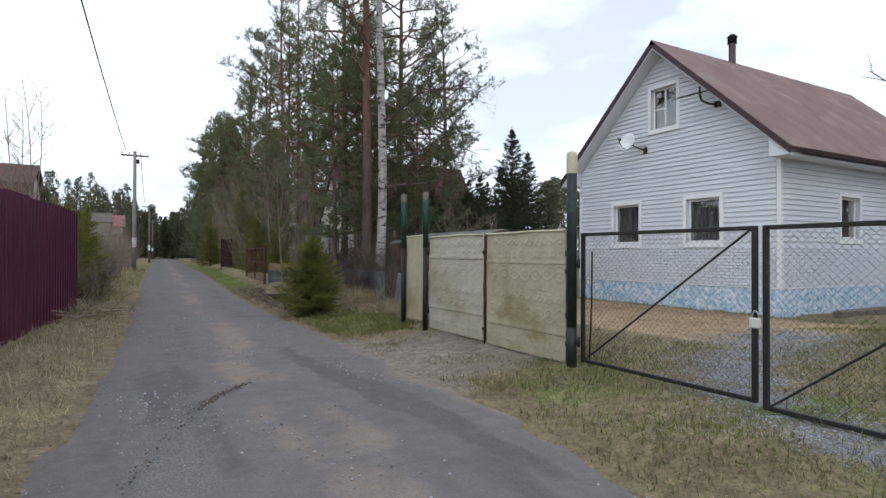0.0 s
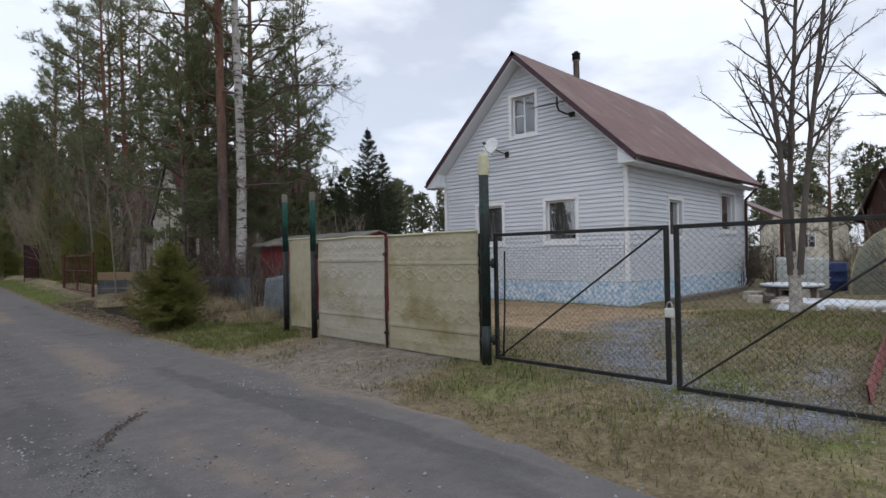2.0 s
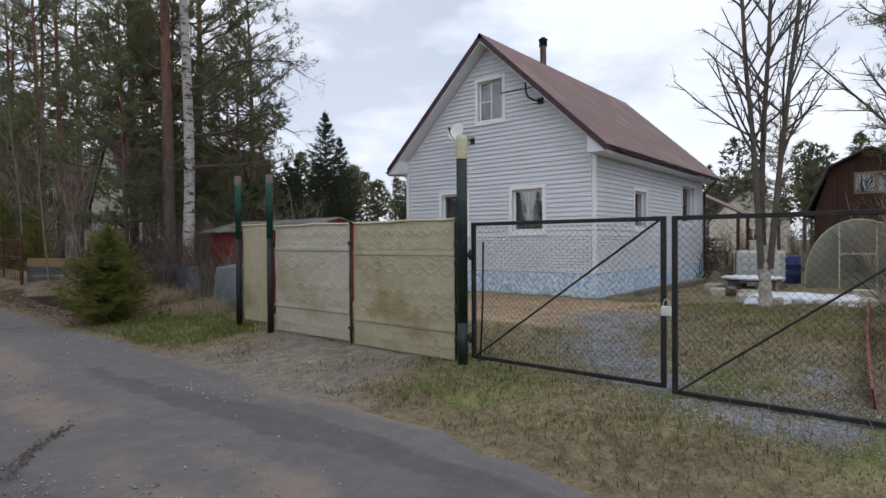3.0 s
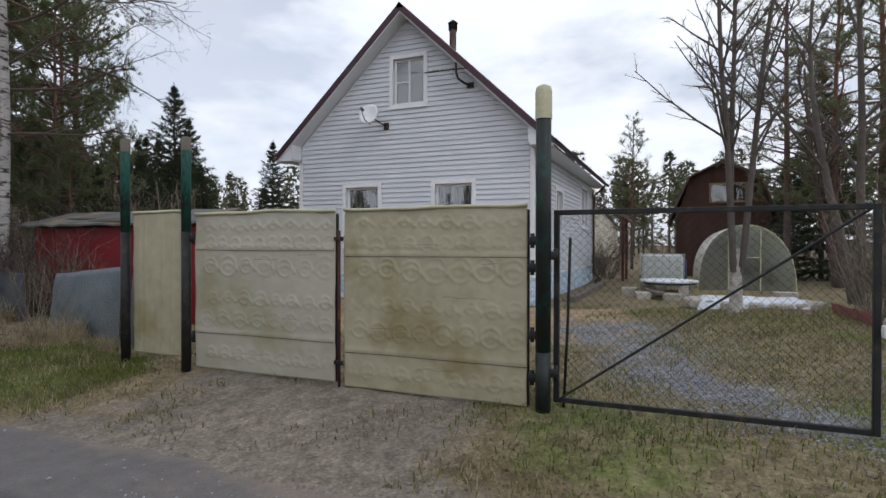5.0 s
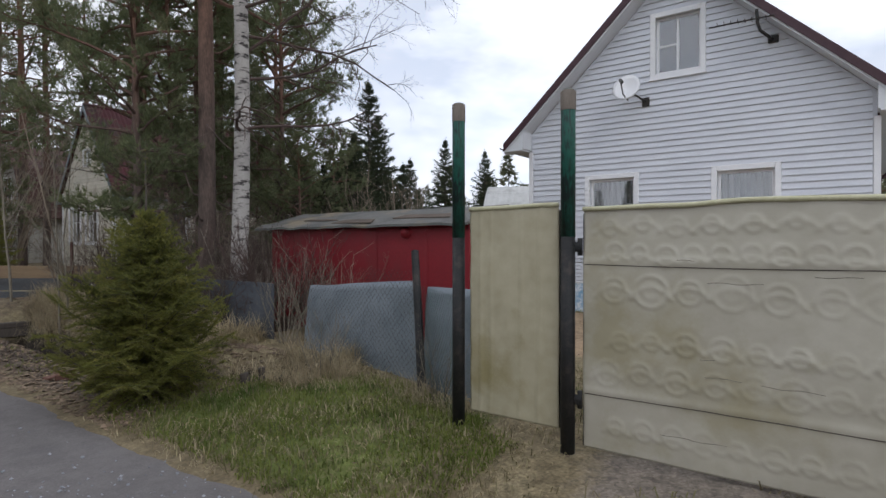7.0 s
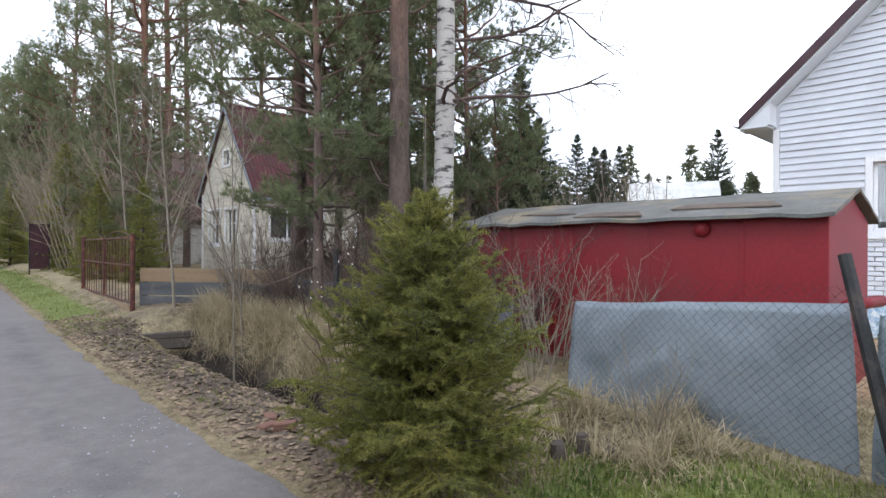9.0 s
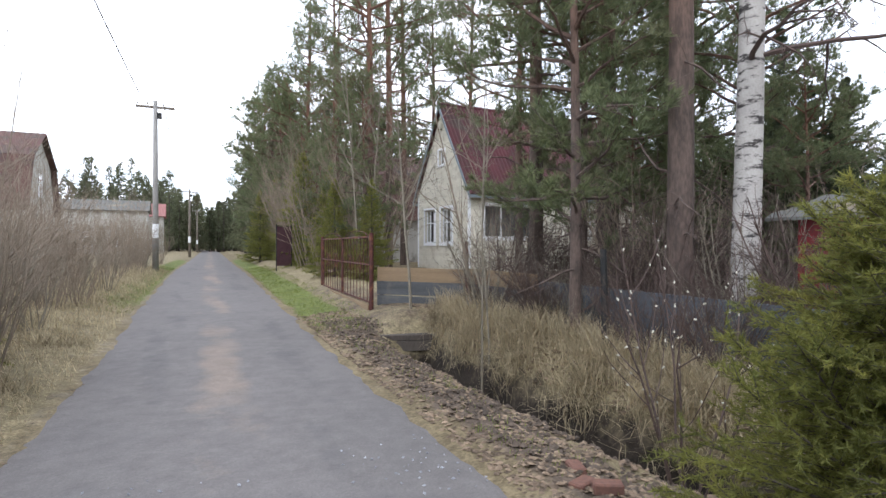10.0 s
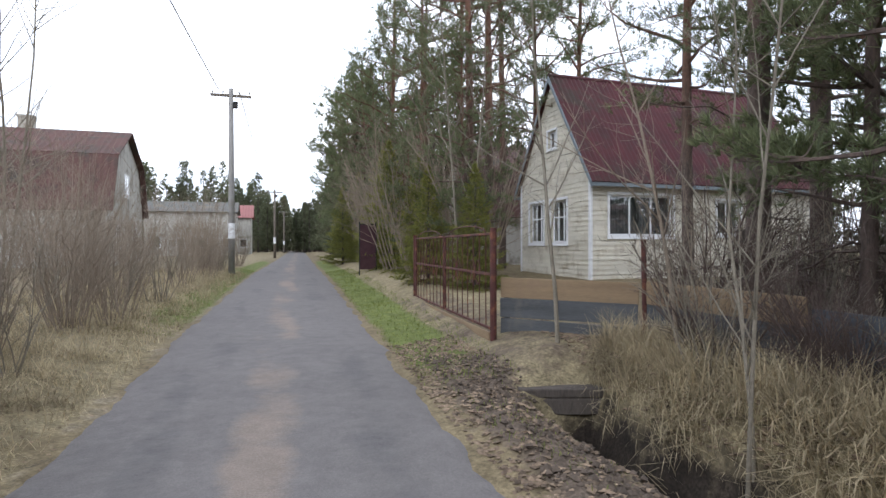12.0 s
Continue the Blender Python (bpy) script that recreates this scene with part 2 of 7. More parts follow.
M_PINE = mat("pine_needles", (0.185, 0.208, 0.098), (0.122, 0.148, 0.073), 0.6, 0.6, 8, 0, c3=(0.20, 0.20, 0.105), stain=0.8, per_island=0.35)
M_FARGREEN = mat("far_needles", (0.15, 0.158, 0.085), (0.10, 0.112, 0.066), 0.8, 0.15, 3, 0, c3=(0.185, 0.165, 0.10), stain=0.12, per_island=0.35)
M_DRYGRASS = mat("dry_grass", (0.52, 0.44, 0.29), (0.33, 0.27, 0.17), 0.85, 1.2, 20, 0, c3=(0.24, 0.195, 0.125), stain=1.5, per_island=0.3)
M_GREENGRASS = mat("green_grass", (0.145, 0.185, 0.035), (0.20, 0.21, 0.06), 0.8, 1.2, 20, 0, c3=(0.07, 0.115, 0.02), stain=1.2, per_island=0.3)
M_TRODDEN = mat("trodden_grass", (0.33, 0.285, 0.17), (0.17, 0.145, 0.078), 0.9, 1.0, 20, 0, c3=(0.12, 0.135, 0.045), stain=1.3, per_island=0.45)
M_LITTER = mat("leaf_litter", (0.25, 0.185, 0.125), (0.085, 0.06, 0.042), 0.9, 1.5, 25, 0, per_island=0.5)
M_GRAVEL = mat("gravel_stones", (0.33, 0.34, 0.362), (0.19, 0.196, 0.21), 0.85, 3, 40, 0.1, per_island=0.35)
M_EARTH = mat("dark_earth", (0.12, 0.092, 0.07), (0.06, 0.047, 0.037), 0.95, 3, 30, 0.4, per_island=0.3)
M_CATKIN = mat("catkins", (0.62, 0.60, 0.50), (0.48, 0.46, 0.37), 0.9, 9, 60, 0)
M_STONE = mat("brick_bits", (0.17, 0.085, 0.06), (0.11, 0.06, 0.048), 0.9, 6, 50, 0.3)


for leaf_m in (M_SPRUCE, M_DARKSPRUCE, M_PINE, M_FARGREEN, M_DRYGRASS, M_GREENGRASS, M_TRODDEN):
    leafy(leaf_m, 0.55 if leaf_m is M_SPRUCE else 0.45)


def pine_bark():
    """Grey plated bark low down, orange flaking bark higher up."""
    m = mat("pine_bark", (0.135, 0.098, 0.08), (0.072, 0.055, 0.047), 0.95, 7, 40, 0.7, stretch=(1, 1, 0.3), contrast=0.7)
    n, l = m.node_tree.nodes, m.node_tree.links
    b = n["Principled BSDF"]
    src = b.inputs["Base Color"].links[0].from_socket
    tc = n.new("ShaderNodeTexCoord")
    sp = n.new("ShaderNodeSeparateXYZ")
    l.new(tc.outputs["Object"], sp.inputs[0])
    mr = n.new("ShaderNodeMapRange")
    mr.inputs["From Min"].default_value, mr.inputs["From Max"].default_value = 3.0, 7.0
    l.new(sp.outputs["Z"], mr.inputs["Value"])
    mx = n.new("ShaderNodeMix")
    mx.data_type = "RGBA"
    mx.blend_type = "MULTIPLY"
    l.new(mr.outputs["Result"], mx.inputs["Factor"])
    l.new(src, mx.inputs["A"])
    mx.inputs["B"].default_value = (1.4, 1.0, 0.8, 1)
    l.new(mx.outputs["Result"], b.inputs["Base Color"])
    return m


def birch_bark():
    m = mat("birch_bark", (0.43, 0.405, 0.37), (0.30, 0.28, 0.26), 0.8, 3, 50, 0.2)
    n, l = m.node_tree.nodes, m.node_tree.links
    b = n["Principled BSDF"]
    src = b.inputs["Base Color"].links[0].from_socket
    tc = n.new("ShaderNodeTexCoord")
    mp = n.new("ShaderNodeMapping")
    mp.inputs["Scale"].default_value = (3.5, 3.5, 11)
    l.new(tc.outputs["Object"], mp.inputs["Vector"])
    nz = n.new("ShaderNodeTexNoise")
    nz.inputs["Scale"].default_value, nz.inputs["Detail"].default_value = 1.0, 6
    nz.inputs["Roughness"].default_value = 0.7
    l.new(mp.outputs["Vector"], nz.inputs["Vector"])
    mr = n.new("ShaderNodeMapRange")
    mr.inputs["From Min"].default_value, mr.inputs["From Max"].default_value = 0.53, 0.60
    l.new(nz.outputs["Fac"], mr.inputs["Value"])
    mx = n.new("ShaderNodeMix")
    mx.data_type = "RGBA"
    mx.inputs["B"].default_value = (0.035, 0.03, 0.028, 1)
    l.new(mr.outputs["Result"], mx.inputs["Factor"])
    l.new(src, mx.inputs["A"])
    l.new(mx.outputs["Result"], b.inputs["Base Color"])
    return m


M_PINEBARK = pine_bark()
M_BIRCH = birch_bark()


def layered(name, base, layers, rough=0.95, bump=0.17, fine=45.0, vary=1.0, fleck=38.0):
    """Ground: a base colour pair, over it layers (attribute, colour, colour, noise scale) whose amount the attribute gives, broken up by noise."""
    m = mat(name, base[0], base[1], rough, 0.9, fine, 0)
    n, l = m.node_tree.nodes, m.node_tree.links
    b = n["Principled BSDF"]
    b.inputs["Specular IOR Level"].default_value = 0.2
    col = b.inputs["Base Color"].links[0].from_socket
    tc = n.new("ShaderNodeTexCoord")
    for attr, ca, cb, sc in layers:
        at = n.new("ShaderNodeAttribute")
        at.attribute_name = attr
        nz = n.new("ShaderNodeTexNoise")
        nz.inputs["Scale"].default_value, nz.inputs["Detail"].default_value = sc, 8
        nz.inputs["Roughness"].default_value = 0.7
        l.new(tc.outputs["Object"], nz.inputs["Vector"])
        sm = n.new("ShaderNodeMath")
        sm.operation = "ADD"
        l.new(at.outputs["Fac"], sm.inputs[0])
        l.new(nz.outputs["Fac"], sm.inputs[1])
        mr = n.new("ShaderNodeMapRange")
        mr.inputs["From Min"].default_value, mr.inputs["From Max"].default_value = 0.88, 1.12
        l.new(sm.outputs[0], mr.inputs["Value"])
        n2 = n.new("ShaderNodeTexNoise")
        n2.inputs["Scale"].default_value, n2.inputs["Detail"].default_value = fine, 4
        l.new(tc.outputs["Object"], n2.inputs["Vector"])
        r2 = n.new("ShaderNodeMapRange")
        r2.inputs["From Min"].default_value, r2.inputs["From Max"].default_value = 0.36, 0.64
        l.new(n2.outputs["Fac"], r2.inputs["Value"])
        cm = n.new("ShaderNodeMix")
        cm.data_type = "RGBA"
        cm.inputs["A"].default_value, cm.inputs["B"].default_value = (*ca, 1), (*cb, 1)
        l.new(r2.outputs["Result"], cm.inputs["Factor"])
        mx = n.new("ShaderNodeMix")
        mx.data_type = "RGBA"
        l.new(mr.outputs["Result"], mx.inputs["Factor"])
        l.new(col, mx.inputs["A"])
        l.new(cm.outputs["Result"], mx.inputs["B"])
        col = mx.outputs["Result"]
    for sc, lo, hi in ((5.5, 0.72, 1.3), (0.45, 0.85, 1.15)):
        mz = n.new("ShaderNodeTexNoise")
        mz.inputs["Scale"].default_value, mz.inputs["Detail"].default_value = sc, 9
        mz.inputs["Roughness"].default_value = 0.72
        l.new(tc.outputs["Object"], mz.inputs["Vector"])
        mm = n.new("ShaderNodeMapRange")
        mm.inputs["From Min"].default_value, mm.inputs["From Max"].default_value = 0.33, 0.67
        mm.inputs["To Min"].default_value, mm.inputs["To Max"].default_value = 1 - (1 - lo) * vary, 1 + (hi - 1) * vary
        l.new(mz.outputs["Fac"], mm.inputs["Value"])
        sx = n.new("ShaderNodeVectorMath")
        sx.operation = "SCALE"
        l.new(col, sx.inputs[0])
        l.new(mm.outputs["Result"], sx.inputs["Scale"])
        col = sx.outputs["Vector"]
    vo = n.new("ShaderNodeTexVoronoi")
    vo.inputs["Scale"].default_value = fleck
    l.new(tc.outputs["Object"], vo.inputs["Vector"])
    sepv = n.new("ShaderNodeSeparateColor")
    l.new(vo.outputs["Color"], sepv.inputs["Color"])
    vm = n.new("ShaderNodeMapRange")
    vm.inputs["To Min"].default_value, vm.inputs["To Max"].default_value = 1 - 0.16 * vary, 1 + 0.18 * vary
    l.new(sepv.outputs["Red"], vm.inputs["Value"])
    vx = n.new("ShaderNodeVectorMath")
    vx.operation = "SCALE"
    l.new(col, vx.inputs[0])
    l.new(vm.outputs["Result"], vx.inputs["Scale"])
    col = vx.outputs["Vector"]
    l.new(col, b.inputs["Base Color"])
    hz = n.new("ShaderNodeTexNoise")
    hz.inputs["Scale"].default_value, hz.inputs["Detail"].default_value = 28, 6
    l.new(tc.outputs["Object"], hz.inputs["Vector"])
    bp = n.new("ShaderNodeBump")
    bp.inputs["Strength"].default_value, bp.inputs["Distance"].default_value = bump, 0.03
    l.new(hz.outputs["Fac"], bp.inputs["Height"])
    l.new(bp.outputs["Normal"], b.inputs["Normal"])
    return m


M_GROUND = layered("ground_mixed", ((0.20, 0.16, 0.094), (0.12, 0.095, 0.056)), [
    ("dry", (0.26, 0.217, 0.13), (0.15, 0.123, 0.073), 1.6),
    ("green", (0.095, 0.125, 0.03), (0.14, 0.15, 0.05), 2.2),
    ("sand", (0.215, 0.183, 0.148), (0.155, 0.132, 0.108), 1.6),
    ("tan", (0.34, 0.25, 0.155), (0.26, 0.19, 0.12), 1.3),
    ("gravel", (0.27, 0.27, 0.285), (0.12, 0.118, 0.122), 1.8),
    ("earth", (0.085, 0.065, 0.05), (0.13, 0.10, 0.075), 2.2),
    # near-black wet soil, with the ditch's own shade put into the colour
    ("shaded_wet", (0.018, 0.014, 0.011), (0.032, 0.025, 0.019), 3.0)], vary=1.25, bump=0.35)
M_ROAD = layered("worn_asphalt", ((0.165, 0.152, 0.146), (0.128, 0.119, 0.115)), [
    ("sandy", (0.235, 0.195, 0.165), (0.185, 0.155, 0.133), 1.3),
    ("track", (0.098, 0.093, 0.093), (0.125, 0.118, 0.116), 1.4),
    ("grit", (0.20, 0.19, 0.185), (0.10, 0.097, 0.095), 3.5)], rough=0.9, bump=0.3, fine=70, vary=0.45, fleck=150)


# ---- geometry helpers ----
class Buf:
    """Gathers vertices and faces of one mesh."""

    def __init__(self):
        self.v, self.f, self.n = [], [], 0

    def add(self, v, f):
        v = np.asarray(v, float).reshape(-1, 3)
        f = np.asarray(f, int)
        self.v.append(v)
        self.f.extend((f + self.n).tolist())
        self.n += len(v)

    def mesh(self, name, smooth=False, fix=True):
        me = bpy.data.meshes.new(name)
        me.from_pydata(np.concatenate(self.v).tolist(), [], self.f)
        if fix and len(self.f) < 30000:
            bm = bmesh.new()
            bm.from_mesh(me)
            bmesh.ops.recalc_face_normals(bm, faces=bm.faces)
            bm.to_mesh(me)
            bm.free()
        if smooth:
            me.polygons.foreach_set("use_smooth", [True] * len(me.polygons))
        me.update()
        return me


def thing(name, loc, label, category, group="", rz=0.0, kind=""):
    ob = new(name)
    ob.empty_display_size = 0.2
    ob.matrix_world = pose(*loc, 0, 0, rz)
    return tagged(ob, label, category, group, kind)


def part(name, b, material, parent=None, label="", smooth=False, fix=True):
    me = b.mesh(name, smooth, fix) if isinstance(b, Buf) else b
    if material and not me.materials:
        me.materials.append(material)
    ob = new(name, me)
    if parent:
        ob.parent = parent
    if label:
        ob["label"] = label
    return ob


HEX = [[0, 1, 2, 3], [7, 6, 5, 4], [0, 4, 5, 1], [1, 5, 6, 2], [2, 6, 7, 3], [3, 7, 4, 0]]


def hexa(b, pts):
    b.add(pts, HEX)


def box(b, lo, hi, ch=0.006, m=None):
    """A box with chamfered edges between two corners."""
    lo, hi = np.array(lo, float), np.array(hi, float)
    ch = min(ch, 0.3 * float((hi - lo).min()))
    v, idx = [], {}
    for sx in (0, 1):
        for sy in (0, 1):
            for sz in (0, 1):
                c = np.where([sx, sy, sz], hi, lo)
                s = np.where([sx, sy, sz], -1, 1) * ch
                for a in range(3):
                    p = c.copy()
                    for k in range(3):
                        if k != a:
                            p[k] += s[k]
                    idx[(sx, sy, sz, a)] = len(v)
                    v.append(p)
    f = []
    for a in range(3):
        o1, o2 = (a + 1) % 3, (a + 2) % 3
        for s in (0, 1):
            q = []
            for t1, t2 in ((0, 0), (1, 0), (1, 1), (0, 1)):
                k = [0, 0, 0]
                k[a], k[o1], k[o2] = s, t1, t2
                q.append(idx[(*k, a)])
            f.append(q)
        for t1 in (0, 1):
            for t2 in (0, 1):
                k0, k1 = [0, 0, 0], [0, 0, 0]
                k0[a], k1[a] = 0, 1
                k0[o1] = k1[o1] = t1
                k0[o2] = k1[o2] = t2
                f.append([idx[(*k0, o1)], idx[(*k1, o1)], idx[(*k1, o2)], idx[(*k0, o2)]])
    for sx in (0, 1):
        for sy in (0, 1):
            for sz in (0, 1):
                f.append([idx[(sx, sy, sz, a)] for a in range(3)])
    v = np.array(v)
    if m is not None:
        v = v @ np.array(m.to_3x3()).T + np.array(m.translation)
    off = b.n
    b.v.append(v)
    b.f.extend([[i + off for i in q] for q in f])
    b.n += len(v)


def tube(b, pts, r, n=8, caps=True):
    """A round tube along points, with one radius or one for each point."""
    p = np.asarray(pts, float)
    k = len(p)
    r = np.broadcast_to(np.asarray(r, float), (k,))
    t = np.gradient(p, axis=0) if k > 2 else np.repeat([p[-1] - p[0]], k, 0)
    t /= np.linalg.norm(t, axis=1, keepdims=True) + 1e-9
    ref = np.array([0.31, 0.95, 0.05]) if abs(t[0][2]) > 0.8 else np.array([0.02, 0.03, 1.0])
    u = np.cross(t, ref)
    u /= np.linalg.norm(u, axis=1, keepdims=True) + 1e-9
    w = np.cross(t, u)
    a = np.arange(n) * (2 * math.pi / n)
    ring = p[:, None] + r[:, None, None] * (u[:, None] * np.cos(a)[None, :, None] + w[:, None] * np.sin(a)[None, :, None])
    i = np.arange(k - 1)[:, None] * n
    j = np.arange(n)[None]
    j2 = (j + 1) % n
    f = np.stack([i + j, i + j2, i + n + j2, i + n + j], -1).reshape(-1, 4)
    off = b.n
    b.add(ring.reshape(-1, 3), f)
    if caps and n > 4:
        b.f.append([off + q for q in range(n)][::-1])
        b.f.append([off + (k - 1) * n + q for q in range(n)])


def lathe(b, centre, profile, n=20):
    """A turned body round z: profile is (radius, height) pairs."""
    c = np.array(centre, float)
    tube(b, [c + (0, 0, h) for _, h in profile], 0.001, n, False)
    a = np.arange(n) * (2 * math.pi / n)
    ring = np.array([[(r * math.cos(q), r * math.sin(q), h) for q in a] for r, h in profile]).reshape(-1, 3) + c
    b.v[-1] = ring


def unit(v):
    return v / (np.linalg.norm(v, axis=-1, keepdims=True) + 1e-9)


def needles(b, P, D, k, length, width, spread, rng):
    """k thin needles at each point P, fanning round the direction D."""
    P, D = np.repeat(P, k, 0), np.repeat(D, k, 0)
    d = unit(D + spread * rng.normal(size=D.shape))
    s = unit(np.cross(d, rng.normal(size=d.shape)))
    ln = length * rng.uniform(0.6, 1.2, (len(P), 1))
    v = np.stack([P - s * width / 2, P + s * width / 2, P + d * ln], 1).reshape(-1, 3)
    b.add(v, np.arange(len(v)).reshape(-1, 3))


def curve_pts(p0, d, length, segs, rng, wander=0.15, pull=0.0):
    """A bending line of points; pull lifts (or drops) it on the way."""
    pts, p, d = [np.array(p0, float)], np.array(p0, float), unit(np.array(d, float))
    for _ in range(segs):
        d = unit(d + wander * rng.normal(size=3) + (0, 0, pull))
        p = p + d * length / segs
        pts.append(p)
    return np.array(pts)


# ---- the lie of the land ----
def smooth(a, b, x):
    s = np.clip((np.asarray(x, float) - a) / (b - a), 0, 1)
    return s * s * (3 - 2 * s)


def lift(y):
    return 0.35 * smooth(14, 40, y)


def edge_r(y):
    return np.interp(y, [-40, 0, 2.56, 4.3, 15, 20, 24, 30, 51, 139], [1.9, 2.4, 2.5, 2.84, 2.9, 3.0, 3.17, 3.4, 4.35, 8.8])


def edge_l(y):
    return np.interp(y, [-40, 0, 4.56, 6.6, 11.3, 18, 20, 25, 29.4, 42.5, 55, 139], [-2.0, -1.1, -0.79, -0.55, -0.25, 0.06, 0.2, 0.32, 0.53, 1.06, 1.75, 5.9])


def ditch_x(y):
    return np.interp(y, [11.5, 13, 15, 16.7, 18.4, 19.2, 20, 20.8], [4.95, 4.95, 4.62, 4.52, 4.55, 4.5, 4.5, 4.62])


def wob(x, y, s, seed=0.0):
    """Cheap smooth noise, about -1 to 1."""
    return (np.sin(x * s * 1.3 + 1.7 * np.sin(y * s * 0.9 + seed) + seed) + np.sin(y * s * 1.1 + 1.9 * np.sin(x * s * 0.8 + seed * 2.1) + 2 * seed)
            + np.sin((x + y) * s * 1.9 + 3.1 * seed + np.sin((x - y) * s * 1.4))) / 3


def ground_z(x, y):
    x, y = np.asarray(x, float), np.asarray(y, float)
    r, l = edge_r(y), edge_l(y)
    dr, dl = x - r, l - x
    z = lift(y) * 1.0
    inside = smooth(0.0, 0.3, np.minimum(-dr, -dl))
    z = z - 0.09 * inside
    trench = smooth(12.6, 14.0, y) * (1 - smooth(20.7, 21.6, y))
    z = z + 0.13 * smooth(0, 1.5, dr) * (1 - trench) + 0.20 * smooth(14.5, 19, y) * smooth(0.9, 1.9, dr) * (1 - smooth(45, 80, y)) * (1 - trench)
    z = z + trench * (0.05 * smooth(0, 0.4, dr) - 0.14 * smooth(0.5, 1.2, dr) + (0.27 + 0.15 * smooth(14.5, 19, y)) * smooth(0.32, 0.62, x - ditch_x(y)))
    z = z + 0.24 * np.exp(-((x - 10.5) / 3.2) ** 2 - ((y - 2.2) / 2.2) ** 2)
    z = z + 0.17 * smooth(0, 1.1, dl)
    z = z - 0.8 * np.exp(-((x - ditch_x(y)) / 0.33) ** 4) * smooth(12.0, 13.2, y) * (1 - smooth(20.6, 20.9, y))
    away = 1 - inside
    z = z + away * (0.018 * wob(x, y, 2.1, 0.3) + 0.012 * wob(x, y, 6.3, 1.1) + 0.006 * wob(x, y, 17, 2.0))
    z = z + away * smooth(12.8, 15, y) * (1 - smooth(20.5, 22.5, y)) * smooth(0.1, 0.4, dr) * (1 - smooth(1.0, 1.8, dr)) * 0.035 * wob(x, y, 11, 0.7)
    return z


def gz(x, y):
    return float(ground_z(x, y))


def band(v, lo, hi, soft):
    return smooth(lo - soft, lo + soft, v) * (1 - smooth(hi - soft, hi + soft, v))


def gravel_amount(x, y):
    """Where crushed stone lies: a drive that bends in from the gates, and a patch by the lane."""
    t = np.clip((x - 4.4) / 5.4, 0, 1)
    d = np.abs(y - (2.3 + 3.1 * t ** 0.45))
    drive = np.exp(-(d / (0.75 + 0.3 * t)) ** 2) * band(x, 4.3, 10.2, 0.5)
    near = np.exp(-((x - 4.55) / 0.8) ** 2 - ((y - 1.9) / 0.7) ** 2) + 0.8 * np.exp(-((x - 6.2) / 1.0) ** 2 - ((y - 1.9) / 0.5) ** 2)
    return np.clip(drive + near, 0, 1)


def axis(fine_lo, fine_hi, step, far):
    mid = np.arange(fine_lo, fine_hi + step / 2, step)
    grow, d, out = step, 0.0, []
    while d < far:
        grow *= 1.16
        d += grow
        out.append(d)
    out = np.array(out)
    return np.concatenate([fine_lo - out[::-1], mid, fine_hi + out])


def grid_object(name, X, Y, Z, material, attrs, label, category):
    nx, ny = X.shape
    v = np.stack([X, Y, Z], -1).reshape(-1, 3)
    i = np.arange(nx - 1)[:, None] * ny + np.arange(ny - 1)[None]
    f = np.stack([i, i + ny, i + ny + 1, i + 1], -1).reshape(-1, 4)
    me = bpy.data.meshes.new(name)
    me.from_pydata(v.tolist(), [], f.tolist())
    me.polygons.foreach_set("use_smooth", [True] * len(f))
    for key, val in attrs.items():
        me.attributes.new(key, "FLOAT", "POINT").data.foreach_set("value", np.clip(val, 0, 1).reshape(-1).astype(np.float32))
    me.materials.append(material)
    return tagged(new(name, me), label, category, kind="structure")


